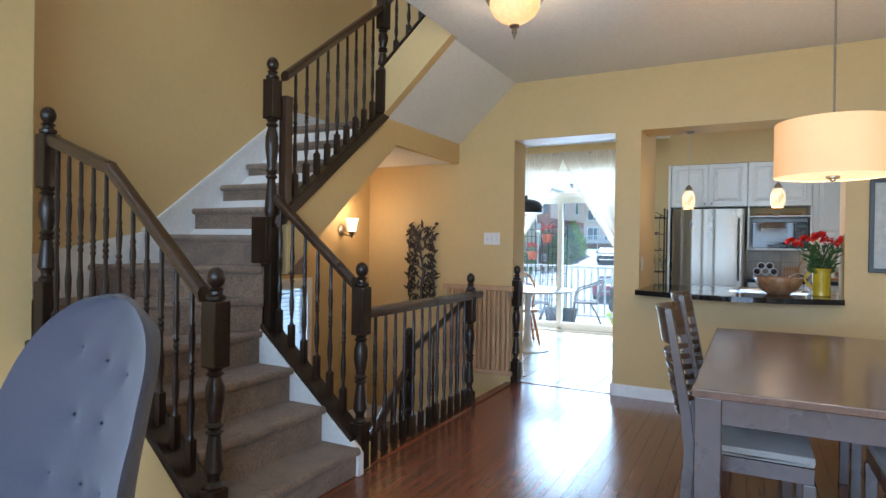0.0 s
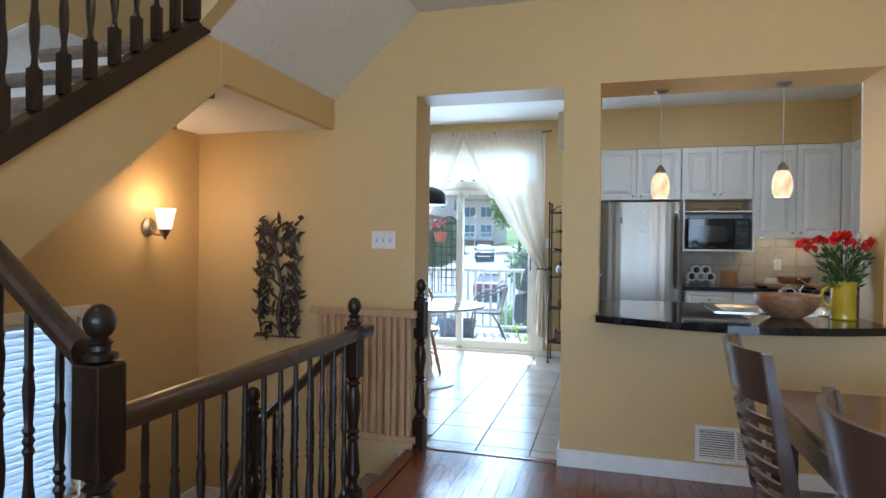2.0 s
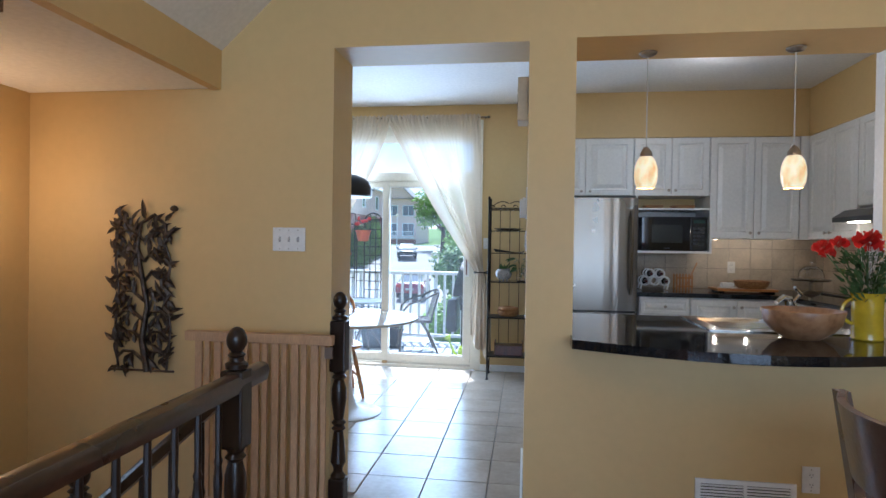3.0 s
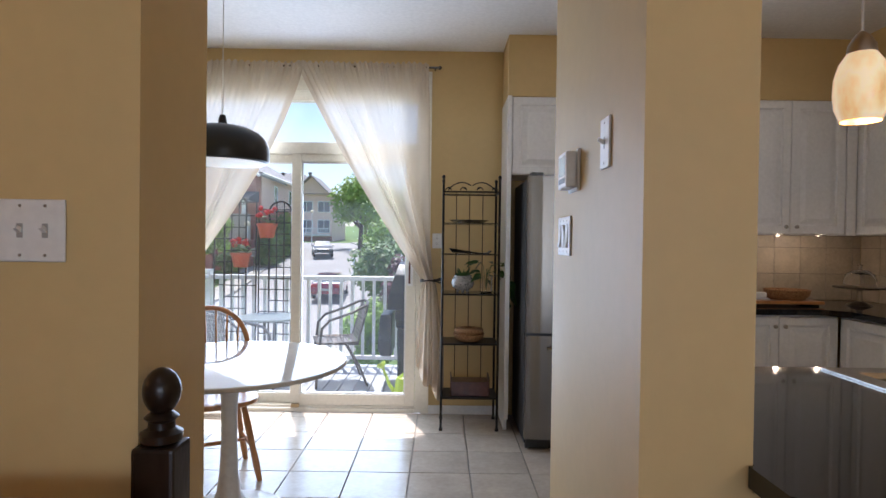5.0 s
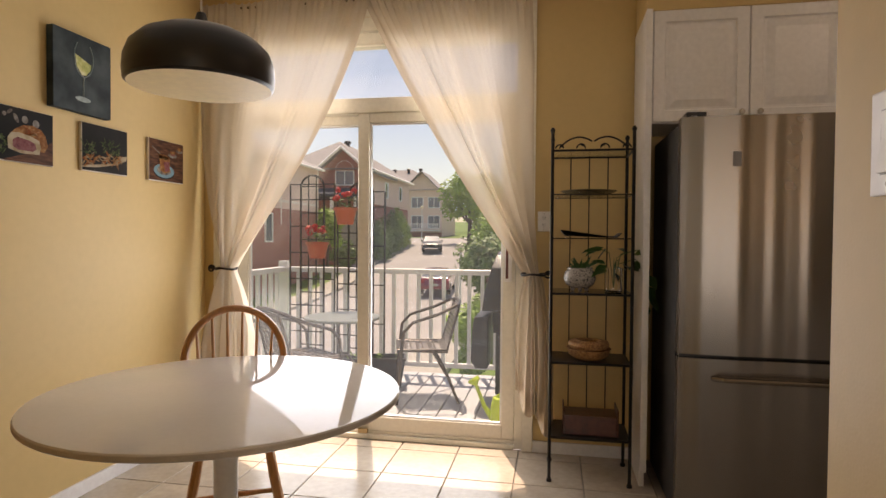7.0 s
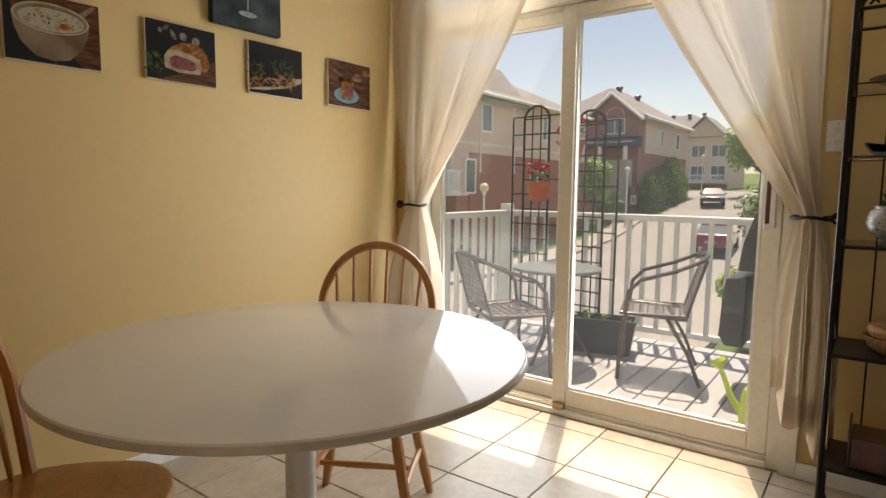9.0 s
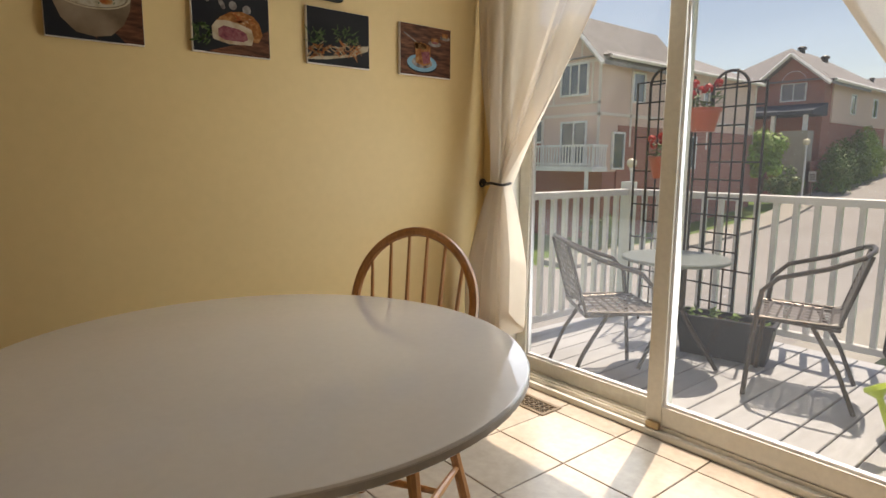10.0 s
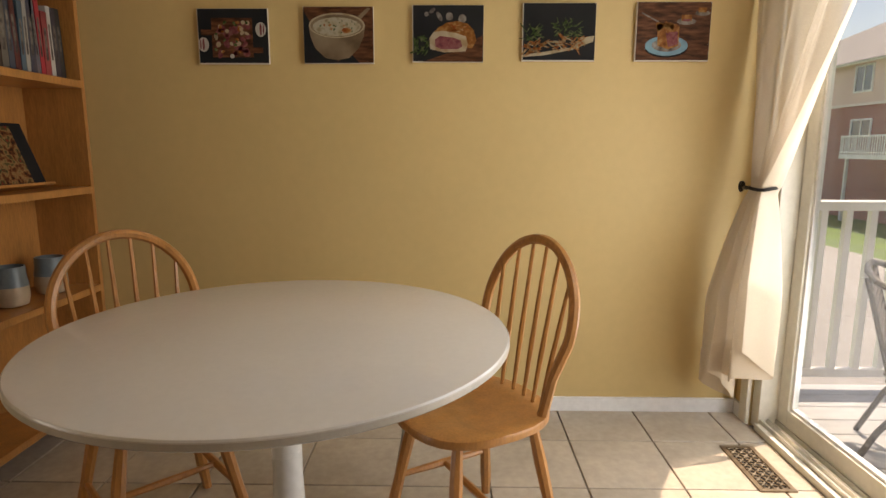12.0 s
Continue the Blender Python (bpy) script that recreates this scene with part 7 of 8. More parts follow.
bc = bistro_chair()
bc.matrix_world = pose(-2.36, 9.62, DZ, 0, 0, 196)
copy_thing(bc, pose(-3.13, 8.98, DZ, 0, 0, 52))
bt = thing("bistro_table", "round grey bistro table on metal legs", "table", m=pose(-2.99, 9.44, DZ))
part("tabletop", lathe(bmesh.new(), [(0.003, 0.632), (0.29, 0.632), (0.30, 0.637), (0.30, 0.65), (0.295, 0.655), (0.003, 0.655)], seg=48), pmat("grey_stone_top", (0.20, 0.23, 0.22), 0.3, var=0.15, scale=12, grain=60, gvar=0.15), bt, smooth=True)
for a in (20, 140, 260):
    ca, sa = math.cos(radians(a)), math.sin(radians(a))
    part("leg", tube(bmesh.new(), [(0.06 * ca, 0.06 * sa, 0.632), (0.05 * ca, 0.05 * sa, 0.35), (0.12 * ca, 0.12 * sa, 0.22), (0.26 * ca, 0.26 * sa, 0.012)], 0.012, 8), TUBEM, bt, smooth=True)
part("ring", tube(bmesh.new(), [(0.055 * math.cos(radians(a)), 0.055 * math.sin(radians(a)), 0.35) for a in range(0, 360, 30)], 0.007, 6, closed=True), TUBEM, bt)

# trellis panels
def trellis(m, w, h, label):
    t = thing("trellis", label, "trellis", "trellises on the balcony", m=m)
    bm = bmesh.new()
    tube(bm, [(0, 0, 0.03), (0, 0, h)], 0.008, 6)
    tube(bm, [(w, 0, 0.03), (w, 0, h)], 0.008, 6)
    tube(bm, [(0, 0, h), (w, 0, h)], 0.006, 6)
    part("side_rod", bm, IRON, t)
    a, b = w * 0.24, w * 0.76
    r = (b - a) / 2
    pts = [(a, 0, 0.0), (a, 0, h - 0.03)] + [((a + b) / 2 - r * math.cos(radians(q)), 0, h - 0.03 + r * 0.95 * math.sin(radians(q))) for q in range(15, 181, 15)] + [(b, 0, 0.0)]
    part("arch", tube(bmesh.new(), pts, 0.010, 8), IRON, t, smooth=True)
    for k in range(2):
        x = a + (b - a) * (k + 1) / 3
        part("rod", tube(bmesh.new(), [(x, 0, 0.12), (x, 0, h + r * 0.75)], 0.006, 6), IRON, t)
    for k in range(14):
        z = 0.14 + (h - 0.16) * k / 13
        part("bar", tube(bmesh.new(), [(a if k % 2 else 0.0, 0.006, z), (b if k % 3 else w, 0.006, z)], 0.006, 6), IRON, t)
    return t


trellis(pose(-3.80, 10.21, DZ, 0, 0, -4), 0.46, 1.78, "black metal arched trellis at the balcony's corner")
trellis(pose(-3.31, 10.17, DZ, 0, 0, -8), 0.48, 1.70, "black metal arched trellis against the railing")
TERRA = pmat("orange_plastic_pot", (0.52, 0.10, 0.045), 0.45, var=0.1, scale=10)
R = random.Random(9)


def geranium(at):
    p = thing("hanging_pot", "orange pot of red geraniums hung on the trellis", "flower pot", "pots on the trellis", m=pose(*at))
    part("pot", lathe(bmesh.new(), [(0.07, -0.11), (0.098, 0.015), (0.108, 0.016), (0.108, 0.04), (0.10, 0.04), (0.095, 0.02), (0.003, 0.018)], seg=24), TERRA, p, smooth=True)
    part("hook", tube(bmesh.new(), [(0, 0.10, 0.03), (0, 0.125, 0.06), (0, 0.125, 0.12)], 0.004, 6), IRON, p)
    bm = bmesh.new()
    for k in range(90):
        a, r, z = R.uniform(0, 6.28), 0.13 * math.sqrt(R.random()), R.uniform(0.02, 0.13)
        leaf(bm, (math.cos(a) * r * 0.7, math.sin(a) * r * 0.7, z), (math.cos(a), math.sin(a), R.uniform(-.4, .8)), (0, 0, 1), R.uniform(0.03, 0.05), 0.032)
    part("foliage", bm, pmat("geranium_leaf", (0.10, 0.16, 0.035), 0.6, var=0.3, scale=20), p)
    for k in range(8):
        a, r = R.uniform(0, 6.28), R.uniform(0.02, 0.12)
        c0 = Vector((math.cos(a) * r, math.sin(a) * r, R.uniform(0.11, 0.20)))
        bm = bmesh.new()
        for q in range(26):
            n = Vector((R.gauss(0, 1), R.gauss(0, 1), R.gauss(0.3, 1))).normalized()
            t1 = n.orthogonal().normalized() * 0.012
            t2 = n.cross(t1)
            e = c0 + n * 0.026
            bm.faces.new([bm.verts.new(v) for v in (e - t1, e - t2, e + t1, e + t2)])
        part("flower_head", bm, REDF, p, "red geranium flower head")


geranium((-3.18, 10.02, 1.45))
geranium((-3.46, 10.05, 1.14))
pb = thing("planter_box", "dark grey planter box with small green seedlings", "planter", m=pose(-2.86, 9.86, DZ, 0, 0, 14))
PLANT = pmat("charcoal_plastic", (0.035, 0.038, 0.042), 0.5, var=0.12, scale=8)
bm = bmesh.new()
rings = [[bm.verts.new(p) for p in ((-x, -y, z), (x, -y, z), (x, y, z), (-x, y, z))] for x, y, z in ((0.24, 0.085, 0), (0.275, 0.11, 0.235), (0.285, 0.12, 0.236), (0.285, 0.12, 0.255), (0.265, 0.10, 0.255), (0.26, 0.095, 0.215))]
for p, q in zip(rings, rings[1:]):
    for i in range(4):
        bm.faces.new((p[i], p[(i + 1) % 4], q[(i + 1) % 4], q[i]))
bm.faces.new(rings[0][::-1])
part("box", bm, PLANT, pb)
part("soil", box(-0.26, -0.095, 0.19, 0.26, 0.095, 0.214), pmat("potting_soil", (0.05, 0.03, 0.02), 0.95, bump=0.5, bscale=80), pb)
bm = bmesh.new()
for k in range(60):
    cx = R.choice((-0.2, -0.08, 0.06, 0.2)) + R.gauss(0, 0.02)
    leaf(bm, (cx, R.uniform(-.05, .05), R.uniform(0.21, 0.27)), (R.uniform(-1, 1), R.uniform(-1, 1), R.uniform(0.1, 1)), (0, 0, 1), R.uniform(0.03, 0.06), 0.03)
part("seedlings", bm, pmat("seedling_green", (0.14, 0.24, 0.05), 0.6, var=0.3, scale=20), pb)
wc = thing("watering_can", "lime green plastic watering can on the deck", "watering can", m=pose(-1.66, 9.02, DZ, 0, 0, 170))
LIME = pmat("lime_plastic", (0.42, 0.55, 0.06), 0.35, var=0.06, scale=8)
part("body", lathe(bmesh.new(), [(0.085, 0), (0.095, 0.01), (0.088, 0.14), (0.075, 0.19), (0.06, 0.20), (0.06, 0.19), (0.003, 0.185)], seg=24), LIME, wc, smooth=True)
part("spout", tube(bmesh.new(), [(0.08, 0, 0.04), (0.14, 0, 0.12), (0.20, 0, 0.26)], [0.022, 0.016, 0.012], 10), LIME, wc, smooth=True)
part("rose", tube(bmesh.new(), [(0.20, 0, 0.26), (0.215, 0, 0.29), (0.225, 0, 0.305)], [0.014, 0.045, 0.04], 14), LIME, wc, smooth=True)
part("handle", tube(bmesh.new(), [(-0.07, 0, 0.05), (-0.14, 0, 0.12), (-0.11, 0, 0.23), (-0.02, 0, 0.25), (0.05, 0, 0.19)], 0.011, 8), LIME, wc, smooth=True)
gr = thing("gas_grill", "black gas barbecue with a raised side shelf", "barbecue", m=pose(-1.50, 9.62, DZ))
GRB = pmat("black_grill_paint", (0.015, 0.015, 0.016), 0.35, var=0.2, scale=10, bump=0.1)
bm = prism(bmesh.new(), [(-0.26, 0.74), (-0.265, 0.90), (-0.21, 1.06), (-0.10, 1.16), (0.06, 1.185), (0.18, 1.12), (0.25, 0.96), (0.26, 0.74)], "x", -0.36, 0.36)
for v in bm.verts:
    v.co.x *= 1 - 0.9 * max(0, v.co.z - 0.80) ** 1.2
bmesh.ops.bevel(bm, geom=list(bm.edges), offset=0.012, segments=2, affect="EDGES", profile=0.6)
part("hood", bm, GRB, gr, smooth=True)
part("firebox", prism(bmesh.new(), [(-0.22, 0.738), (-0.14, 0.56), (0.14, 0.56), (0.22, 0.738)], "x", -0.28, 0.34), GRB, gr)
bm = prism(bmesh.new(), [(-0.315, 0.70), (-0.42, 0.69), (-0.43, 0.62), (-0.445, 0.36), (-0.41, 0.30), (-0.315, 0.30)], "y", -0.24, 0.22)
bmesh.ops.bevel(bm, geom=list(bm.edges), offset=0.012, segments=2, affect="EDGES", profile=0.6)
part("side_shelf", bm, GRB, gr, smooth=True)
part("control_panel", box(-0.28, -0.27, 0.64, 0.34, -0.225, 0.736, bev=0.006), GRB, gr)
part("handle", tube(bmesh.new(), [(-0.2, -0.25, 0.90), (-0.2, -0.30, 0.90), (0.26, -0.30, 0.90), (0.26, -0.25, 0.90)], 0.011, 8), STEEL, gr)
for kx in (-0.15, 0.03, 0.2):
    part("knob", tube(bmesh.new(), [(kx, -0.27, 0.69), (kx, -0.30, 0.69)], 0.022, 12), GRB, gr)
part("cart", box(-0.26, -0.19, 0.10, 0.32, 0.19, 0.5595, bev=0.006), GRB, gr)
for wx in (-0.23, 0.29):
    for wy in (-0.15, 0.15):
        part("wheel", tube(bmesh.new(), [(wx - 0.02, wy, 0.05), (wx + 0.02, wy, 0.05)], 0.05, 16), BLACKP, gr)

# ---- street ----
ASPH = pmat("pale_worn_asphalt", (0.31, 0.295, 0.28), 0.9, var=0.12, scale=0.25, grain=4, gvar=0.08, bump=0.1, bscale=30)
GRASS = pmat("lawn_grass", (0.10, 0.17, 0.03), 0.9, var=0.25, scale=0.8, grain=12, gvar=0.25, bump=0.4, bscale=25)
WALK = pmat("concrete_walk", (0.36, 0.34, 0.30), 0.9, var=0.1, scale=1.2, grain=20, gvar=0.08)


def gz(x, y):
    """The height of the ground, which rises up the street."""
    s = min(1, max(0, (y - 28) / 45))
    return -2.55 + 3.2 * s * s * (3 - 2 * s) + 0.03 * max(0, y - 73)


def sheet(bm, edge_l, edge_r, y0, y1, n, lift):
    """A strip that follows the ground between two lines x(y)."""
    rows = []
    for i in range(n + 1):
        y = y0 + (y1 - y0) * i / n
        rows.append([bm.verts.new((x, y, gz(x, y) + lift)) for x in (edge_l(y), edge_r(y))])
    for a, b in zip(rows, rows[1:]):
        bm.faces.new((a[0], a[1], b[1], b[0]))
    return bm


def solid_strip(name, l, r, y0, y1, lift, mat_, label, cat, n=60):
    bm = bmesh.new()
    sheet(bm, l, r, y0, y1, n, lift)
    f = bmesh.ops.extrude_face_region(bm, geom=list(bm.faces))
    bmesh.ops.translate(bm, verts=[v for v in f["geom"] if isinstance(v, bmesh.types.BMVert)], vec=(0, 0, -lift - 0.2))
    return structure(name, bm, mat_, label, cat)


bm = bmesh.new()
xs = [-400, -120, -60, -30, -15, -5, 5, 15, 40, 120, 400]
ys = [8.6, 14, 20, 26, 30, 34, 38, 42, 46, 50, 54, 58, 62, 66, 70, 76, 90, 120, 200, 500]
grid = [[bm.verts.new((x, y, gz(x, y) - 0.06)) for x in xs] for y in ys]
for a, b in zip(grid, grid[1:]):
    for i in range(len(xs) - 1):
        bm.faces.new((a[i], a[i + 1], b[i + 1], b[i]))
bx(bm, -400, -300, -2.72, 400, 8.6, -2.62)
structure("ground", bm, GRASS, "green lawn ground round the houses", "ground")


def bend(y):
    return -0.10 * max(0, y - 40) - 0.002 * max(0, y - 40) ** 2


solid_strip("road", lambda y: -14.0 + bend(y), lambda y: -5.6 + bend(y), 9, 84, 0.0, ASPH, "pale grey asphalt street", "road")
solid_strip("road_lot", lambda y: -60, lambda y: -14.02, 10, 22, 0.0, ASPH, "pale grey asphalt side lane", "road", 20)
solid_strip("pavement_left", lambda y: -15.6 + bend(y), lambda y: -14.01 + bend(y), 22.5, 84, 0.13, WALK, "concrete sidewalk with a kerb", "pavement")
solid_strip("pavement_right", lambda y: -5.59 + bend(y), lambda y: -4.2 + bend(y), 9, 84, 0.13, WALK, "concrete sidewalk with a kerb", "pavement")

BRICKM = bpy.data.materials.new("red_brick_wall")
BRICKM.use_nodes = True
N_, L_ = BRICKM.node_tree.nodes, BRICKM.node_tree.links
tc, bt_, mp_ = N_.new("ShaderNodeTexCoord"), N_.new("ShaderNodeTexBrick"), N_.new("ShaderNodeMapping")
sepn, comb, addn = N_.new("ShaderNodeSeparateXYZ"), N_.new("ShaderNodeCombineXYZ"), N_.new("ShaderNodeMath")
L_.new(tc.outputs["Object"], sepn.inputs[0])
L_.new(sepn.outputs[0], addn.inputs[0])
L_.new(sepn.outputs[1], addn.inputs[1])
L_.new(addn.outputs[0], comb.inputs[0])
L_.new(sepn.outputs[2], comb.inputs[1])
L_.new(comb.outputs[0], bt_.inputs["Vector"])
bt_.inputs["Scale"].default_value = 1.0
bt_.inputs["Brick Width"].default_value, bt_.inputs["Row Height"].default_value, bt_.inputs["Mortar Size"].default_value = 0.24, 0.08, 0.008
bt_.inputs["Color1"].default_value, bt_.inputs["Color2"].default_value, bt_.inputs["Mortar"].default_value = (0.42, 0.15, 0.11, 1), (0.33, 0.11, 0.085, 1), (0.46, 0.36, 0.31, 1)
L_.new(bt_.outputs[0], N_["Principled BSDF"].inputs["Base Color"])
N_["Principled BSDF"].inputs["Roughness"].default_value = 0.9
STUCCO = pmat("beige_stucco", (0.78, 0.58, 0.49), 0.9, var=0.05, scale=0.6, grain=8, gvar=0.04, bump=0.1)
STUCT = pmat("pale_stucco_band", (0.82, 0.73, 0.66), 0.85, var=0.04, scale=1)
ROOFM = pmat("grey_shingle", (0.30, 0.285, 0.28), 0.9, var=0.12, scale=1.5, grain=9, gvar=0.18, bump=0.3, bscale=12)
WINF = pmat("white_window_frame", (0.84, 0.84, 0.82), 0.4)
WGL = pmat("dark_window_glass", (0.10, 0.13, 0.16), 0.04, metal=0.0, var=0.1, bump=0, coat=1.0)


def house_window(parent, face, u, z, w, h, at, mull=1, arch=False):
    """A framed window on a wall; face 'y' looks to -y at y=at, face 'x' looks to +x at x=at."""
    def q(bm, u0, z0, u1, z1, d0, d1):
        if face == "y":
            return bx(bm, u0, at - d1, z0, u1, at - d0, z1)
        return bx(bm, at + d0, u0, z0, at + d1, u1, z1)
    bm = bmesh.new()
    f = 0.09
    for a in ((u - f, z - f, u, z + h + f), (u + w, z - f, u + w + f, z + h + f), (u, z + h, u + w, z + h + f), (u, z - f, u + w, z)):
        q(bm, *a, -0.05, 0.07)
    for k in range(1, mull + 1):
        c = u + w * k / (mull + 1)
        q(bm, c - 0.035, z, c + 0.035, z + h, -0.05, 0.05)
    if arch:
        for k in range(9):
            a0, a1 = math.pi * k / 9, math.pi * (k + 1) / 9
            r = w / 2 + f / 2
            p0, p1 = (u + w / 2 - r * math.cos(a0), z + h + f + r * math.sin(a0)), (u + w / 2 - r * math.cos(a1), z + h + f + r * math.sin(a1))
            if face == "y":
                tube(bm, [(p0[0], at - 0.04, p0[1]), (p1[0], at - 0.04, p1[1])], 0.07, 6)
    wv = part("window", bm, WINF, parent)
    bm = q(bmesh.new(), u, z, u + w, z + h, -0.04, 0.012)
    if arch:
        pts = [(u + w / 2 - w / 2 * math.cos(math.pi * k / 12), z + h + f + w / 2 * math.sin(math.pi * k / 12)) for k in range(13)]
        prism(bm, pts, "y", at - 0.012, at + 0.02)
    part("pane", bm, WGL, wv)


def roof_gable_x(bm, x0, x1, y0, y1, ze, zr, over=0.35):
    """A gable roof with its ridge along y."""
    xm = (x0 + x1) / 2
    k = (zr - ze) / (xm - x0)
    prism(bm, [(x0 - over, ze - over * k), (xm, zr), (x1 + over, ze - over * k), (x1 + over, ze - over * k + 0.16), (xm, zr + 0.2), (x0 - over, ze - over * k + 0.16)], "y", y0 - over, y1 + over)


def roof_hip(bm, x0, x1, y0, y1, ze, zr, over=0.4):
    a = [bm.verts.new(p) for p in ((x0 - over, y0 - over, ze), (x1 + over, y0 - over, ze), (x1 + over, y1 + over, ze), (x0 - over, y1 + over, ze))]
    ins = min(x1 - x0, y1 - y0) / 2
    if x1 - x0 > y1 - y0:
        b = [bm.verts.new(p) for p in ((x0 + ins, (y0 + y1) / 2, zr), (x1 - ins, (y0 + y1) / 2, zr))]
        fs = ((a[0], a[1], b[1], b[0]), (a[1], a[2], b[1]), (a[2], a[3], b[0], b[1]), (a[3], a[0], b[0]))
    else:
        b = [bm.verts.new(p) for p in (((x0 + x1) / 2, y0 + ins, zr), ((x0 + x1) / 2, y1 - ins, zr))]
        fs = ((a[0], a[1], b[0]), (a[1], a[2], b[1], b[0]), (a[2], a[3], b[1]), (a[3], a[0], b[0], b[1]))
    for f in fs:
        bm.faces.new(f)
    bm.faces.new(a[::-1])


def vents(parent, pts):
    for x, y, z in pts:
        part("roof_vent", lathe(bmesh.new(), [(0.22, -0.3), (0.22, 0.25), (0.32, 0.26), (0.32, 0.42), (0.2, 0.5)], (x, y, z), 12), BLK, parent)


# the long terrace on the near left
h1 = thing("terrace_house", "beige stucco and red brick terrace with balconies and grey roofs", "house", "houses on the street")
zg = -2.6
part("brick_wall", box(-52, 29.6, zg, -18.15, 45, 1.9), BRICKM, h1, "red brick lower storey")
part("brick_wall", box(-52, 29.63, 1.9, -21.6, 45, 3.6), BRICKM, h1, "red brick wall")
part("brick_wall", box(-18.15, 30.6, zg, -18.06, 45, 2.9), BRICKM, h1, "red brick side wall")
part("stucco_wall", box(-21.6, 29.2, 0.7, -18.1, 45.02, 5.95), STUCCO, h1, "beige stucco bay")
part("stucco_wall", box(-52, 29.58, 3.6, -21.6, 45.02, 5.95), STUCCO, h1, "beige stucco upper storey")
bm = bmesh.new()
roof_hip(bm, -52, -18.1, 29.5, 45, 5.95, 10.0, 0.5)
roof = part("roof", bm, ROOFM, h1, "grey shingle roof")
bm = bmesh.new()
prism(bm, [(-21.7, 5.8), (-18.0, 5.8), (-19.85, 7.75)], "y", 29.18, 34)
part("gable_wall", bm, STUCCO, h1, "beige stucco gable")
bm = bmesh.new()
roof_gable_x(bm, -21.7, -18.0, 29.0, 36, 5.83, 7.85, 0.3)
part("roof", bm, ROOFM, h1, "grey shingle gable roof")
bm = bmesh.new()
for a, b in (((-22.05, 5.5), (-19.85, 7.85)), ((-19.85, 7.85), (-17.65, 5.5))):
    tube(bm, [(a[0], 28.62, a[1]), (b[0], 28.62, b[1])], 0.11, 4)
tube(bm, [(-52, 29.1, 5.9), (-21.9, 29.1, 5.9)], 0.09, 4)
tube(bm, [(-17.65, 29.2, 5.9), (-17.65, 45, 5.9)], 0.09, 4)
part("fascia", bm, WINF, h1, "white eaves trim")
bm = bmesh.new()
for x0, z0, x1, z1 in ((-21.6, 3.30, -18.1, 3.44), (-21.6, 3.85, -18.1, 3.95), (-21.6, 5.72, -18.1, 5.86), (-21.62, 0.7, -21.48, 5.72), (-18.24, 0.7, -18.1, 5.72), (-20.95, 3.95, -20.86, 5.72), (-18.65, 3.95, -18.56, 5.72), (-20.5, 5.86, -20.41, 6.9), (-19.3, 5.86, -19.21, 6.9)):
    bx(bm, x0, 29.15, z0, x1, 29.2, z1)
bx(bm, -52, 29.53, 3.6, -21.62, 29.58, 3.74)
for y in (31.5, 35, 39, 44.8):
    bx(bm, -18.1, y, 1.9, -18.05, y + 0.14, 5.85)
bx(bm, -18.1, 29.2, 3.3, -18.05, 45, 3.45)
part("band", bm, STUCT, h1, "pale stucco bands")
house_window(h1, "y", -20.40, 4.35, 1.5, 1.35, 29.2, 2)
house_window(h1, "y", -20.30, 1.05, 1.4, 1.95, 29.2, 1)
house_window(h1, "y", -23.05, 4.5, 1.1, 1.25, 29.58, 1)
house_window(h1, "y", -23.05, 2.2, 1.1, 1.0, 29.63, 1)
house_window(h1, "y", -26.6, 4.4, 1.3, 1.3, 29.58, 1)
house_window(h1, "y", -26.9, 1.6, 1.4, 1.3, 29.63, 1)
for x in (-31, -35, -39, -43):
    house_window(h1, "y", x, 4.4, 1.3, 1.3, 29.58, 1)
    house_window(h1, "y", x, 1.2, 1.5, 1.6, 29.63, 1)
for y in (30.2, 37.0):
    house_window(h1, "x", y, 0.9, 0.8, 1.6, -18.05, 0)
    house_window(h1, "x", y + 1.5, 4.1, 0.9, 1.3, -18.1, 0)
vents(h1, [(-26, 33.5, 8.2), (-24.5, 35.0, 8.9), (-33, 34.5, 8.65), (-28, 36, 9.4)])
for x0, x1 in ((-22.1, -17.6), (-33.5, -28.5)):
    bm = bmesh.new()
    bx(bm, x0, 28.1, 0.73, x1, 29.2, 0.95)
    b1 = part("balcony", bm, WINF, h1, "white timber balcony")
    bm = bmesh.new()
    bx(bm, x0, 28.1, 1.85, x1, 28.2, 1.95)
    bx(bm, x0, 28.1, 1.03, x1, 28.18, 1.11)
    for e in (x0, x1 - 0.08):
        bx(bm, e, 28.2, 1.85, e + 0.08, 29.2, 1.95)
    k = x0
    while k < x1:
        bx(bm, k, 28.12, 0.95, k + 0.05, 28.17, 1.85)
        k += 0.17
    for e in (x0, x1 - 0.06):
        yy = 28.2
        while yy < 29.1:
            bx(bm, e, yy, 0.95, e + 0.05, yy + 0.05, 1.85)
            yy += 0.17
    part("balcony_rail", bm, WINF, b1)
    for px in (x0 + 0.4, x1 - 0.5):
        part("post", box(px, 28.2, zg, px + 0.13, 28.33, 0.73), WINF, b1)

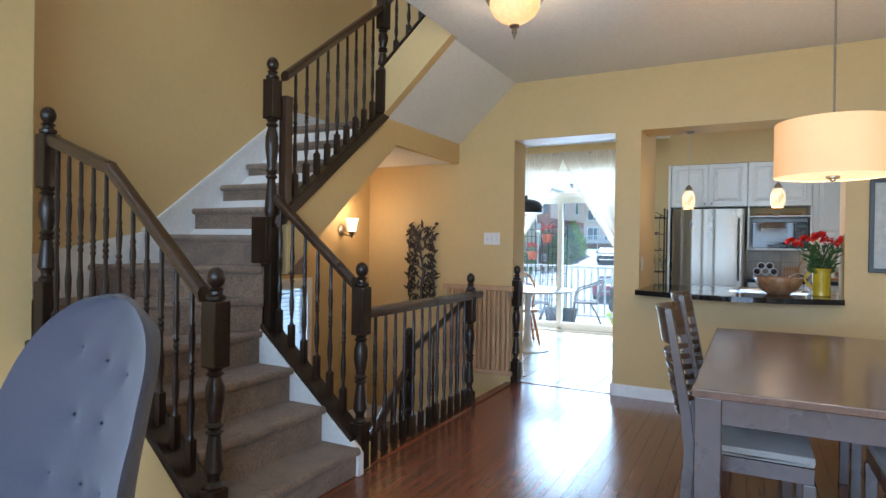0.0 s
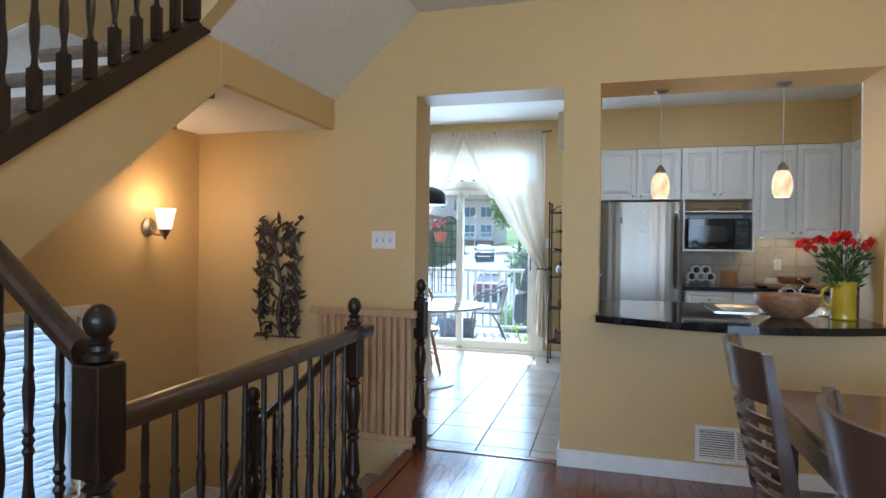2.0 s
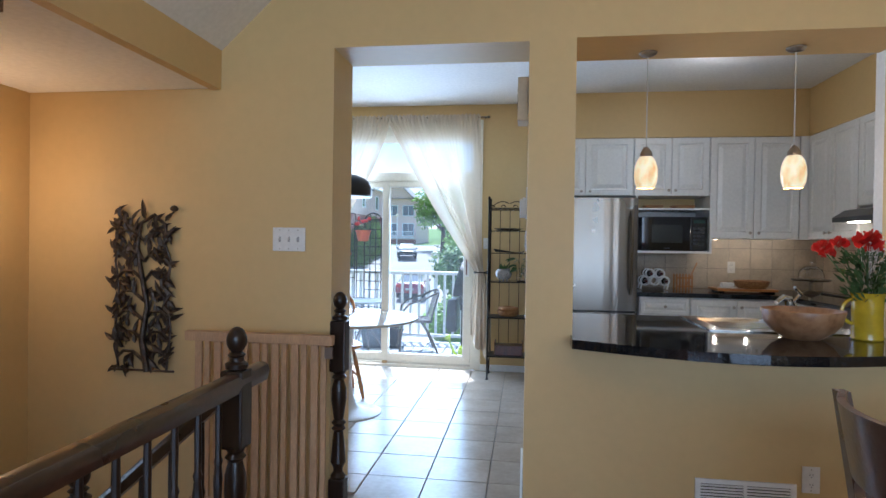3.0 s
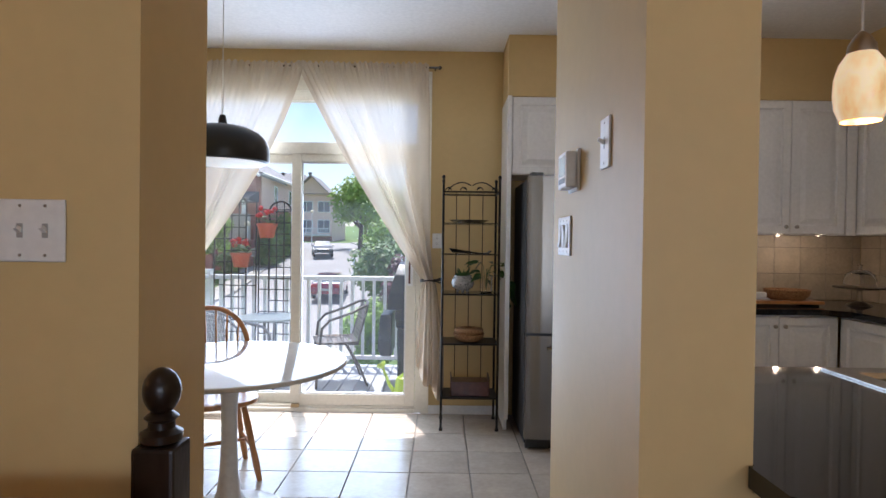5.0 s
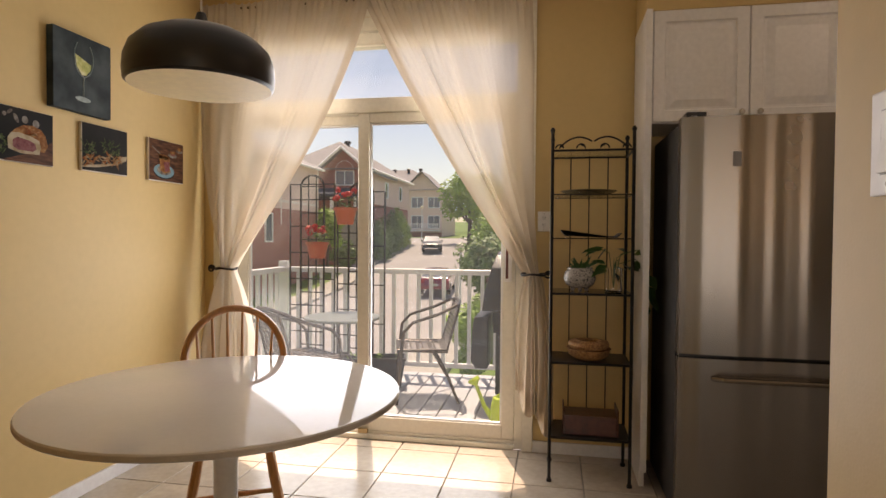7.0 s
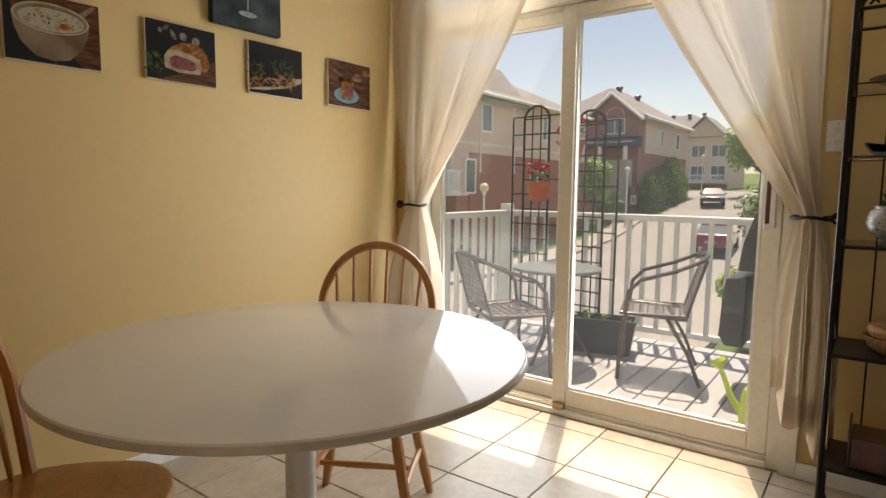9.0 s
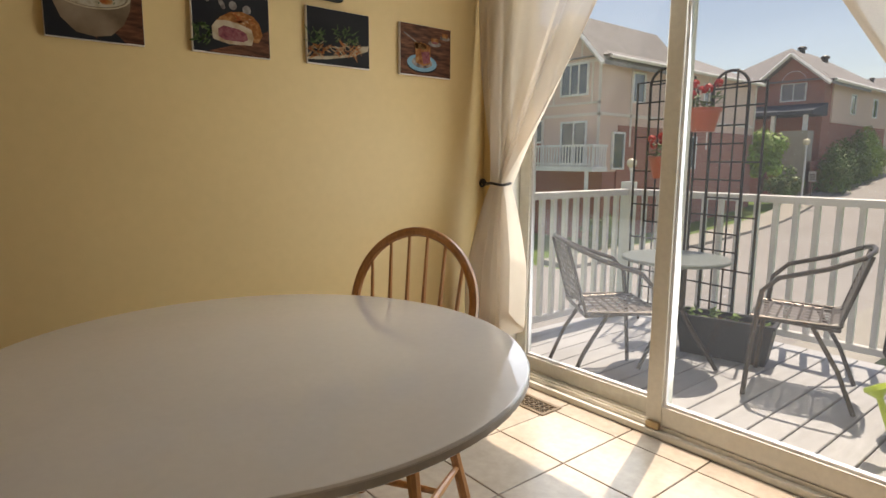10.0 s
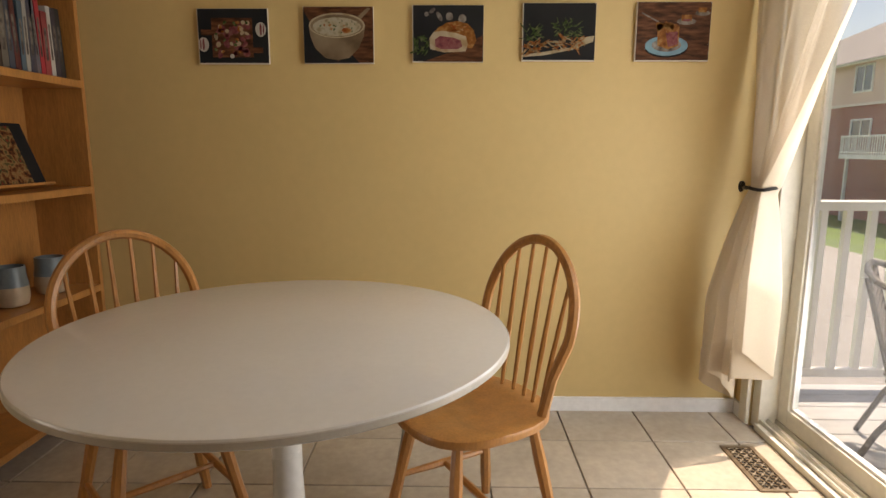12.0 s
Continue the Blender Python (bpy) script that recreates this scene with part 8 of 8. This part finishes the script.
# brick house with the arched window
h2 = thing("brick_house", "red brick gabled house with an arched window and porch", "house", "houses on the street")
part("brick_wall", box(-23.2, 52, -1.2, -16.7, 66, 6.8), BRICKM, h2, "red brick walls")
part("side_wall", box(-16.7, 53.4, 4.0, -16.6, 66, 6.8), STUCCO, h2, "beige stucco side wall")
bm = prism(bmesh.new(), [(-20.8, 6.7), (-16.6, 6.7), (-18.7, 8.5)], "y", 51.9, 58)
part("gable_wall", bm, BRICKM, h2, "red brick gable")
bm = bmesh.new()
roof_hip(bm, -25, -16.6, 52.2, 66, 6.8, 9.9, 0.5)
roof_gable_x(bm, -20.9, -16.5, 51.6, 59, 6.75, 8.5, 0.4)
part("roof", bm, ROOFM, h2, "grey shingle roof")
bm = bmesh.new()
tube(bm, [(-21.3, 51.15, 6.43), (-18.7, 51.15, 8.6)], 0.13, 4)
tube(bm, [(-16.1, 51.15, 6.43), (-18.7, 51.15, 8.6)], 0.13, 4)
tube(bm, [(-16.1, 52, 6.75), (-16.1, 66, 6.75)], 0.12, 4)
part("fascia", bm, WINF, h2, "white eaves trim")
house_window(h2, "y", -19.4, 5.55, 1.5, 1.1, 52, 1, True)
house_window(h2, "y", -22.4, 1.4, 1.3, 1.6, 52, 1)
house_window(h2, "x", 57, 4.8, 0.9, 1.3, -16.6, 0)
house_window(h2, "x", 62, 4.8, 0.9, 1.3, -16.6, 0)
part("porch_roof", prism(bmesh.new(), [(49.4, 4.35), (49.4, 4.6), (52, 5.25), (52, 4.35)], "x", -21.0, -16.4), pmat("dark_blue_shingle", (0.06, 0.07, 0.09), 0.9, var=0.1), h2)
part("porch_floor", box(-21.0, 49.5, -1.2, -16.5, 52, 1.3), BRICKM, h2)
for px in (-20.8, -18.9, -16.9):
    part("porch_post", box(px - 0.12, 49.6, 1.3, px + 0.12, 49.85, 4.35), WINF, h2)
part("stone_pier", box(-18.2, 49.2, -1.2, -16.5, 50.2, 3.3), WALK, h2, "pale stone pier")
bm = bmesh.new()
bx(bm, -20.8, 49.6, 2.35, -18.2, 49.7, 2.45)
k = -20.7
while k < -18.3:
    bx(bm, k, 49.62, 1.3, k + 0.06, 49.68, 2.35)
    k += 0.2
part("porch_rail", bm, WINF, h2)
vents(h2, [(-20.6, 58, 9.7), (-19.6, 60, 9.1), (-22, 57, 9.1)])

# far terrace
h3 = thing("far_house", "beige three-storey terrace with a gable at the street's end", "house", "houses on the street")
part("wall", box(-34.4, 92, -1, -17.9, 104, 8.2), STUCCO, h3, "beige stucco walls")
part("brick_wall", box(-34.4, 91.9, -1, -17.9, 92, 1.8), BRICKM, h3, "red brick ground storey")
part("gable_wall", prism(bmesh.new(), [(-23.9, 8.1), (-18.1, 8.1), (-21, 10.8)], "y", 91.7, 96), STUCCO, h3)
bm = bmesh.new()
roof_hip(bm, -34.4, -17.9, 92, 104, 8.2, 12.0, 0.5)
roof_gable_x(bm, -23.9, -18.1, 91.4, 98, 8.1, 10.9, 0.4)
part("roof", bm, ROOFM, h3, "grey shingle roof")
for x in (-32.9, -29.4, -26.2, -22.6, -20):
    house_window(h3, "y", x, 5.6, 1.7, 1.5, 92 if x < -24.4 else 91.99, 1)
    house_window(h3, "y", x, 2.5, 1.7, 1.8, 91.99, 1)
bm = bmesh.new()
bx(bm, -23.9, 90.2, 2.0, -18.1, 91.9, 2.2)
bx(bm, -23.9, 90.2, 3.0, -18.1, 90.3, 3.12)
k = -23.8
while k < -18.2:
    bx(bm, k, 90.22, 2.2, k + 0.06, 90.28, 3.0)
    k += 0.25
part("balcony", bm, WINF, h3, "white balcony")
vents(h3, [(-26.4, 96, 11.4), (-24.4, 97, 11.6), (-22.4, 97, 11.6)])
h4 = thing("far_house", "beige stucco house beyond the trees", "house", "houses on the street")
part("wall", box(-6, 78, -1, 8, 92, 7.0), STUCCO, h4)
bm = bmesh.new()
roof_hip(bm, -6, 8, 78, 92, 7.0, 10.5, 0.5)
part("roof", bm, ROOFM, h4, "grey shingle roof")
house_window(h4, "y", -4, 4.2, 1.6, 1.5, 78, 1)
house_window(h4, "y", 1, 4.2, 1.6, 1.5, 78, 1)

# trees and shrubs
BARK = pmat("grey_bark", (0.12, 0.09, 0.07), 0.95, var=0.25, scale=6, bump=0.5, bscale=20)


def leaf_mat(name, col):
    return pmat(name, col, 0.55, var=0.35, scale=1.2, grain=9, gvar=0.3, bump=0)


GREEN1 = leaf_mat("fresh_leaves", (0.24, 0.38, 0.06))
GREEN2 = leaf_mat("dark_leaves", (0.11, 0.19, 0.045))
PURPLE = leaf_mat("purple_leaves", (0.13, 0.045, 0.05))


def crown_mesh(seed, blobs, count, size):
    """Many small leaves scattered on and in a set of blobs (x, y, z, r)."""
    rnd = random.Random(seed)
    vs, fs = [], []
    tot = sum(b[3] ** 2 for b in blobs)
    for bx0, by0, bz0, br in blobs:
        for _ in range(int(count * br * br / tot)):
            n = Vector((rnd.gauss(0, 1), rnd.gauss(0, 1), rnd.gauss(0, 1))).normalized()
            c = Vector((bx0, by0, bz0)) + n * br * (1 - 0.5 * rnd.random() ** 2.2) * rnd.uniform(0.85, 1.12)
            m = (n + Vector((rnd.uniform(-.8, .8), rnd.uniform(-.8, .8), rnd.uniform(-.3, .9)))).normalized()
            t1 = m.orthogonal().normalized()
            t1 = (t1 * math.cos(rnd.random() * 6) + m.cross(t1) * math.sin(rnd.random() * 6)).normalized()
            t2 = m.cross(t1)
            s = size * rnd.uniform(0.6, 1.3)
            k = len(vs)
            vs += [c - t1 * s, c + t2 * s * 0.5, c + t1 * s, c - t2 * s * 0.5]
            fs.append((k, k + 1, k + 2, k + 3))
    me = bpy.data.meshes.new("crown")
    me.from_pydata([tuple(v) for v in vs], [], fs)
    return me


def tree(at, h, r, mat_, label, seed, count=5000, size=0.16, trunk=True, squash=1.0, cat="tree"):
    rnd = random.Random(seed)
    t = thing("tree" if trunk else "shrub", label, cat, "", m=pose(*at))
    blobs = []
    for k in range(16 if trunk else 9):
        a, q = rnd.uniform(0, 6.28), math.sqrt(rnd.random()) * r * 0.68
        z = rnd.uniform(0.42 if trunk else 0.25, 0.85) * h
        fall = 1 - abs(z / h - 0.55) * 0.9
        blobs.append((math.cos(a) * q * fall, math.sin(a) * q * fall, z, r * rnd.uniform(0.28, 0.46) * squash))
    if trunk:
        part("trunk", tube(bmesh.new(), [(0, 0, 0), (0.05, 0.03, h * 0.25), (0.0, 0.06, h * 0.5), (0.08, 0, h * 0.75)], [r * 0.07, r * 0.055, r * 0.04, r * 0.015], 10), BARK, t, smooth=True)
        for b in blobs[:8]:
            part("limb", tube(bmesh.new(), [(0.02, 0.03, h * 0.3), (b[0] * 0.5, b[1] * 0.5, (b[2] + h * 0.3) / 2), b[:3]], [r * 0.035, r * 0.022, r * 0.008], 6), BARK, t, smooth=True)
    me = crown_mesh(seed, blobs, count, size)
    me.materials.append(mat_)
    cr = new("crown", me)
    cr.parent = t
    return t


tree((-10.0, 66, gz(0, 66)), 7.4, 4.2, GREEN1, "bright green leafy street tree", 1, 7000, 0.22)
tree((-4.5, 60, gz(0, 60)), 6.8, 3.6, GREEN1, "bright green leafy street tree", 2, 5000, 0.22)
tree((-3.1, 26, -2.6), 4.3, 1.8, GREEN2, "dark green rounded shrub beside the street", 3, 6000, 0.10, cat="tree")
tree((-2.1, 20.5, -2.6), 3.7, 1.3, PURPLE, "purple-leaved small tree beside the street", 4, 5000, 0.09)
tree((-3.3, 20.5, -2.6), 2.2, 1.0, GREEN1, "green shrub beside the walk", 5, 4000, 0.08, trunk=False, cat="shrub")
tree((-5.0, 46, gz(0, 46)), 4.2, 2.4, GREEN1, "bright green rounded tree beside the sidewalk", 11, 5000, 0.15)
tree((-3.9, 35, gz(0, 35)), 3.4, 1.9, GREEN2, "dark green rounded shrub beside the sidewalk", 12, 5000, 0.12, trunk=False, cat="shrub")
tree((-16.8, 27.6, -2.6), 1.5, 1.1, GREEN2, "low clipped green shrub by the terrace", 6, 2500, 0.07, trunk=False, cat="shrub")
tree((-17.6, 45.5, gz(0, 45)), 5.2, 1.6, GREEN1, "slim green tree between the houses", 7, 4500, 0.14)
tree((-17.0, 47.0, gz(0, 47)), 2.2, 1.5, GREEN2, "dark green shrub at the porch", 8, 2500, 0.1, trunk=False, cat="shrub")
for k, (x, y, h) in enumerate(((-15.2, 51.6, 3.4), (-15.4, 54.4, 3.6), (-15.3, 57.2, 4.0), (-15.4, 60.0, 4.2), (-15.7, 62.4, 3.8), (-16.0, 65, 3.0))):
    t = thing("cedar", "upright dark green cedar in a row", "tree", "cedars by the brick house", m=pose(x - 0.2 + bend(y) * 0.3 + 0.2, y, gz(x, y)))
    bl = [(0, 0, h * (0.12 + 0.8 * q / 7), 1.2 * (1 - 0.75 * (q / 7) ** 2)) for q in range(8)]
    part("trunk", tube(bmesh.new(), [(0, 0, 0), (0, 0, h * 0.8)], [0.12, 0.03], 8), BARK, t)
    me = crown_mesh(30 + k, bl, 3000, 0.10)
    me.materials.append(GREEN2 if k < 3 else GREEN1)
    cr = new("crown", me)
    cr.parent = t
for k in range(7):
    tree((-30 + 13 * k, 118 + 6 * (k % 2), gz(0, 118)), 11, 6.5, GREEN2 if k % 2 else GREEN1, "far green tree behind the houses", 50 + k, 2500, 0.5)


def street_lamp(at, h):
    s = thing("street_lamp", "white post lamp with a round globe", "street lamp", "globe lamps on the street", m=pose(*at))
    part("post", lathe(bmesh.new(), [(0.11, 0), (0.10, 0.3), (0.055, 0.35), (0.045, h - 0.35), (0.09, h - 0.3), (0.07, h - 0.2)], seg=12), RAILW, s, smooth=True)
    part("globe", lathe(bmesh.new(), [(max(0.004, 0.2 * math.sin(radians(a))), h - 0.03 - 0.2 * math.cos(radians(a))) for a in range(15, 181, 15)], seg=20), pmat("cream_globe", (0.75, 0.68, 0.5), 0.25), s, smooth=True)
    return s


street_lamp((-5.35, 30.5, gz(0, 30.5)), 3.3)
street_lamp((-14.8, 26.9, -2.55), 3.7)
street_lamp((-14.7 + bend(46), 46, gz(0, 46)), 3.9)
street_lamp((-16.5, 72, gz(0, 72)), 4.0)
sg = thing("street_sign", "small white parking sign on a post", "sign", m=pose(-14.6, 45.2, gz(0, 45.2)))
part("post", tube(bmesh.new(), [(0, 0, 0), (0, 0, 2.2)], 0.03, 8), STEEL, sg)
part("plate", box(-0.2, -0.03, 1.6, 0.2, -0.01, 2.2), P_WHITE, sg)
bm = bmesh.new()
for k in range(4):
    bx(bm, -0.14, -0.034, 1.70 + 0.1 * k, 0.14, -0.0305, 1.74 + 0.1 * k)
part("lettering", bm, BLACKP, sg)


def car(at, rz, paint, label):
    """A parked saloon that faces +x: body, glasshouse, wheels, lamps."""
    c = thing("car", label, "car", "parked cars", m=pose(*at, 0, 0, rz))
    body = [(-2.2, 0.35), (-2.22, 0.75), (-2.1, 0.95), (-1.6, 1.0), (1.0, 0.98), (1.9, 0.86), (2.18, 0.66), (2.2, 0.35)]
    bm = prism(bmesh.new(), body, "y", -0.86, 0.86)
    bmesh.ops.bevel(bm, geom=[e for e in bm.edges], offset=0.07, segments=2, affect="EDGES")
    part("body", bm, paint, c, smooth=True)
    bm = bmesh.new()
    a = [bm.verts.new(p) for p in ((-1.75, -0.78, 0.97), (1.05, -0.78, 0.96), (1.05, 0.78, 0.96), (-1.75, 0.78, 0.97))]
    b = [bm.verts.new(p) for p in ((-1.2, -0.60, 1.42), (0.30, -0.60, 1.44), (0.30, 0.60, 1.44), (-1.2, 0.60, 1.42))]
    for i in range(4):
        bm.faces.new((a[i], a[(i + 1) % 4], b[(i + 1) % 4], b[i]))
    bm.faces.new(b)
    part("glasshouse", bm, WGL, c)
    part("roof", bx(bmesh.new(), -1.22, -0.61, 1.415, 0.30, 0.61, 1.465, 0.02), paint, c)
    for wx in (-1.35, 1.35):
        for wy in (-0.80, 0.80):
            w = part("wheel", tube(bmesh.new(), [(wx, wy - 0.1, 0.33), (wx, wy + 0.1, 0.33)], 0.33, 20), BLACKP, c)
            part("rim", tube(bmesh.new(), [(wx, wy - 0.107, 0.33), (wx, wy + 0.107, 0.33)], 0.2, 14), STEEL, w)
    for sy in (-1, 1):
        part("headlight", bx(bmesh.new(), 2.05, sy * 0.65 - 0.16, 0.62, 2.21, sy * 0.65 + 0.16, 0.76, 0.02), P_WHITE, c)
        part("taillight", bx(bmesh.new(), -2.24, sy * 0.66 - 0.15, 0.72, -2.10, sy * 0.66 + 0.15, 0.88, 0.02), pmat("tail_red", (0.4, 0.01, 0.01), 0.2), c)
        part("mirror", bx(bmesh.new(), 0.72, sy * 0.93 - 0.08, 0.95, 0.84, sy * 0.93 + 0.08, 1.06, 0.02), paint, c)
    part("plate", box(-2.262, -0.25, 0.55, -2.242, 0.25, 0.67), P_WHITE, c)
    part("grille", box(2.195, -0.5, 0.45, 2.235, 0.5, 0.62), BLACKP, c)
    return c


car((-8.0, 39, gz(0, 39)), 94, pmat("red_car_paint", (0.22, 0.015, 0.03), 0.18, var=0.05, bump=0, coat=1), "dark red parked saloon car")
car((-12.4, 58, gz(0, 58)), -76, pmat("black_car_paint", (0.012, 0.014, 0.018), 0.3, var=0.05, bump=0, coat=0.2), "black parked saloon car")
car((-27, 18.0, -2.55), 10, pmat("white_car_paint", (0.7, 0.7, 0.7), 0.2, var=0.03, bump=0, coat=1), "white parked saloon car")

# ---- floor pieces ----
def piece_mesh(name, w, d, h, bev, material):
    bm = bmesh.new()
    v0 = [bm.verts.new(p) for p in ((0, 0, -h), (w, 0, -h), (w, d, -h), (0, d, -h))]
    v1 = [bm.verts.new(p) for p in ((0, 0, -bev), (w, 0, -bev), (w, d, -bev), (0, d, -bev))]
    v2 = [bm.verts.new(p) for p in ((bev, bev, 0), (w - bev, bev, 0), (w - bev, d - bev, 0), (bev, d - bev, 0))]
    for a, b in ((v0, v1), (v1, v2)):
        for i in range(4):
            bm.faces.new((a[i], a[(i + 1) % 4], b[(i + 1) % 4], b[i]))
    bm.faces.new(v2)
    me = bpy.data.meshes.new(name)
    bmesh.ops.recalc_face_normals(bm, faces=bm.faces)
    bm.to_mesh(me)
    bm.free()
    me.materials.append(material)
    return me


kfloor = bpy.data.objects["floor_kitchen"]
PITCH = 0.344
cache = {}
for i in range(-8, 12):
    for j in range(-8, 5):
        x0, y0 = -1.861 + PITCH * i, 7.59 + PITCH * j
        x1, y1 = x0 + PITCH - 0.006, y0 + PITCH - 0.006
        lo_y = 5.045 if -1.9 < (x0 + x1) / 2 < -1.0 else Y1B
        a0, a1 = max(x0, LW + 0.002), min(x1, 1.86)
        b0, b1 = max(y0, lo_y), min(y1, YF - 0.002)
        if lo_y < 5.1:
            if b0 < Y1B:
                a0, a1 = max(a0, -1.905), min(a1, -1.0)
        if a1 - a0 < 0.03 or b1 - b0 < 0.03:
            continue
        key = (round(a1 - a0, 3), round(b1 - b0, 3))
        if key not in cache:
            cache[key] = piece_mesh("floor_tile", key[0], key[1], 0.010, 0.002, TILE)
        t = new("floor_tile", cache[key])
        t.location = (a0, b0, 0)
        t.parent = kfloor

lfloor = bpy.data.objects["floor_subfloor"]
R = random.Random(33)
W = 0.083
rest = []
cache = {}
made = 0
LENS = (0.6, 0.8, 1.0, 1.2)
x = -1.855
while x < 2.69:
    y = -2.75 - R.uniform(0, 0.9)
    while y < 5.04:
        ln = R.choice(LENS)
        y0, y1 = max(y, -2.75), min(y + ln, 5.04)
        y += ln
        w = min(W, 2.70 - x)
        top = 4.965 if (x + w > -1.0) else 5.04
        if x < -1.90:
            top = 1.45
        y1 = min(y1, top)
        if y1 - y0 < 0.03:
            continue
        if y1 > 1.6 and x < 0.6 and made < 300:
            key = (round(w - 0.0012, 4), round(y1 - y0 - 0.0012, 3))
            if key not in cache:
                cache[key] = piece_mesh("plank", key[0], key[1], 0.012, 0.0009, WOODF)
            p = new("plank", cache[key])
            p.location = (x, y0, 0)
            p.parent = lfloor
            made += 1
        else:
            rest.append((x, y0, w - 0.0012, y1 - y0 - 0.0012))
    x += W
x = -3.12
while x < -1.93:
    for y0 in (-2.75, -1.9, -0.9, 0.2):
        rest.append((x, y0, W - 0.0012, 0.85 if y0 < -2 else 0.99 if y0 < 0 else 1.24))
    x += W
vs, fs = [], []
for x, y, w, d in rest:
    k = len(vs)
    vs += [(x, y, -0.0009), (x + w, y, -0.0009), (x + w, y + d, -0.0009), (x, y + d, -0.0009), (x, y, -0.012), (x + w, y, -0.012), (x + w, y + d, -0.012), (x, y + d, -0.012)]
    fs += [(k, k + 1, k + 2, k + 3), (k, k + 4, k + 5, k + 1), (k + 1, k + 5, k + 6, k + 2), (k + 2, k + 6, k + 7, k + 3), (k + 3, k + 7, k + 4, k)]
me = bpy.data.meshes.new("planks_far")
me.from_pydata(vs, [], fs)
me.materials.append(WOODF)
o = new("planks_far", me)
o.parent = lfloor
tagged(o, kind="stuff")
bm = box(-1.905, 5.0, -0.004, -0.987, 5.045, 0.006, bev=0.003)
tagged(part("threshold", bm, WOODF), "cherry wood threshold strip between hall and kitchen", "trim", kind="structure")
# deck boards
dk = bpy.data.objects["balcony_floor"]
me = piece_mesh("deck_board", 0.134, 1.87, 0.022, 0.004, DECKM)
for i in range(24):
    b = new("deck_board", me)
    b.location = (-4.0 + 0.142 * i, YO + 0.01, DZ)
    b.parent = dk
# tiles of the backsplash
sp = structure("backsplash", box(0.0, YF - 0.0038, 0.916, 1.866, YF - 0.0002, 1.41), GROUT, "beige square tile backsplash", "backsplash")
cache = {}
S = 0.2
for r in range(3):
    for c in range(10):
        x0, z0 = 0.0 + S * c, 0.917 + S * r
        w, h = min(S, 1.866 - x0) - 0.004, min(S, 1.408 - z0) - 0.004
        if w < 0.03 or h < 0.03:
            continue
        key = (round(w, 3), round(h, 3))
        if key not in cache:
            cache[key] = piece_mesh("wall_tile", key[0], key[1], 0.006, 0.002, SPLASH)
        t = new("wall_tile", cache[key])
        t.matrix_world = pose(x0, YF - 0.0105, z0, 90, 0, 0)
        t.parent = sp
sp = structure("backsplash_side", box(1.8662, 6.44, 0.916, 1.8698, YF - 0.012, 1.41), GROUT, "beige square tile backsplash", "backsplash")
for r in range(3):
    for c in range(10):
        y1, z0 = YF - 0.014 - S * c, 0.917 + S * r
        w, h = min(S, y1 - 6.44) - 0.004, min(S, 1.408 - z0) - 0.004
        if w < 0.03 or h < 0.03:
            continue
        key = (round(w, 3), round(h, 3))
        if key not in cache:
            cache[key] = piece_mesh("wall_tile", key[0], key[1], 0.006, 0.002, SPLASH)
        t = new("wall_tile", cache[key])
        t.matrix_world = pose(1.8598, y1, z0, 90, 0, -90)
        t.parent = sp
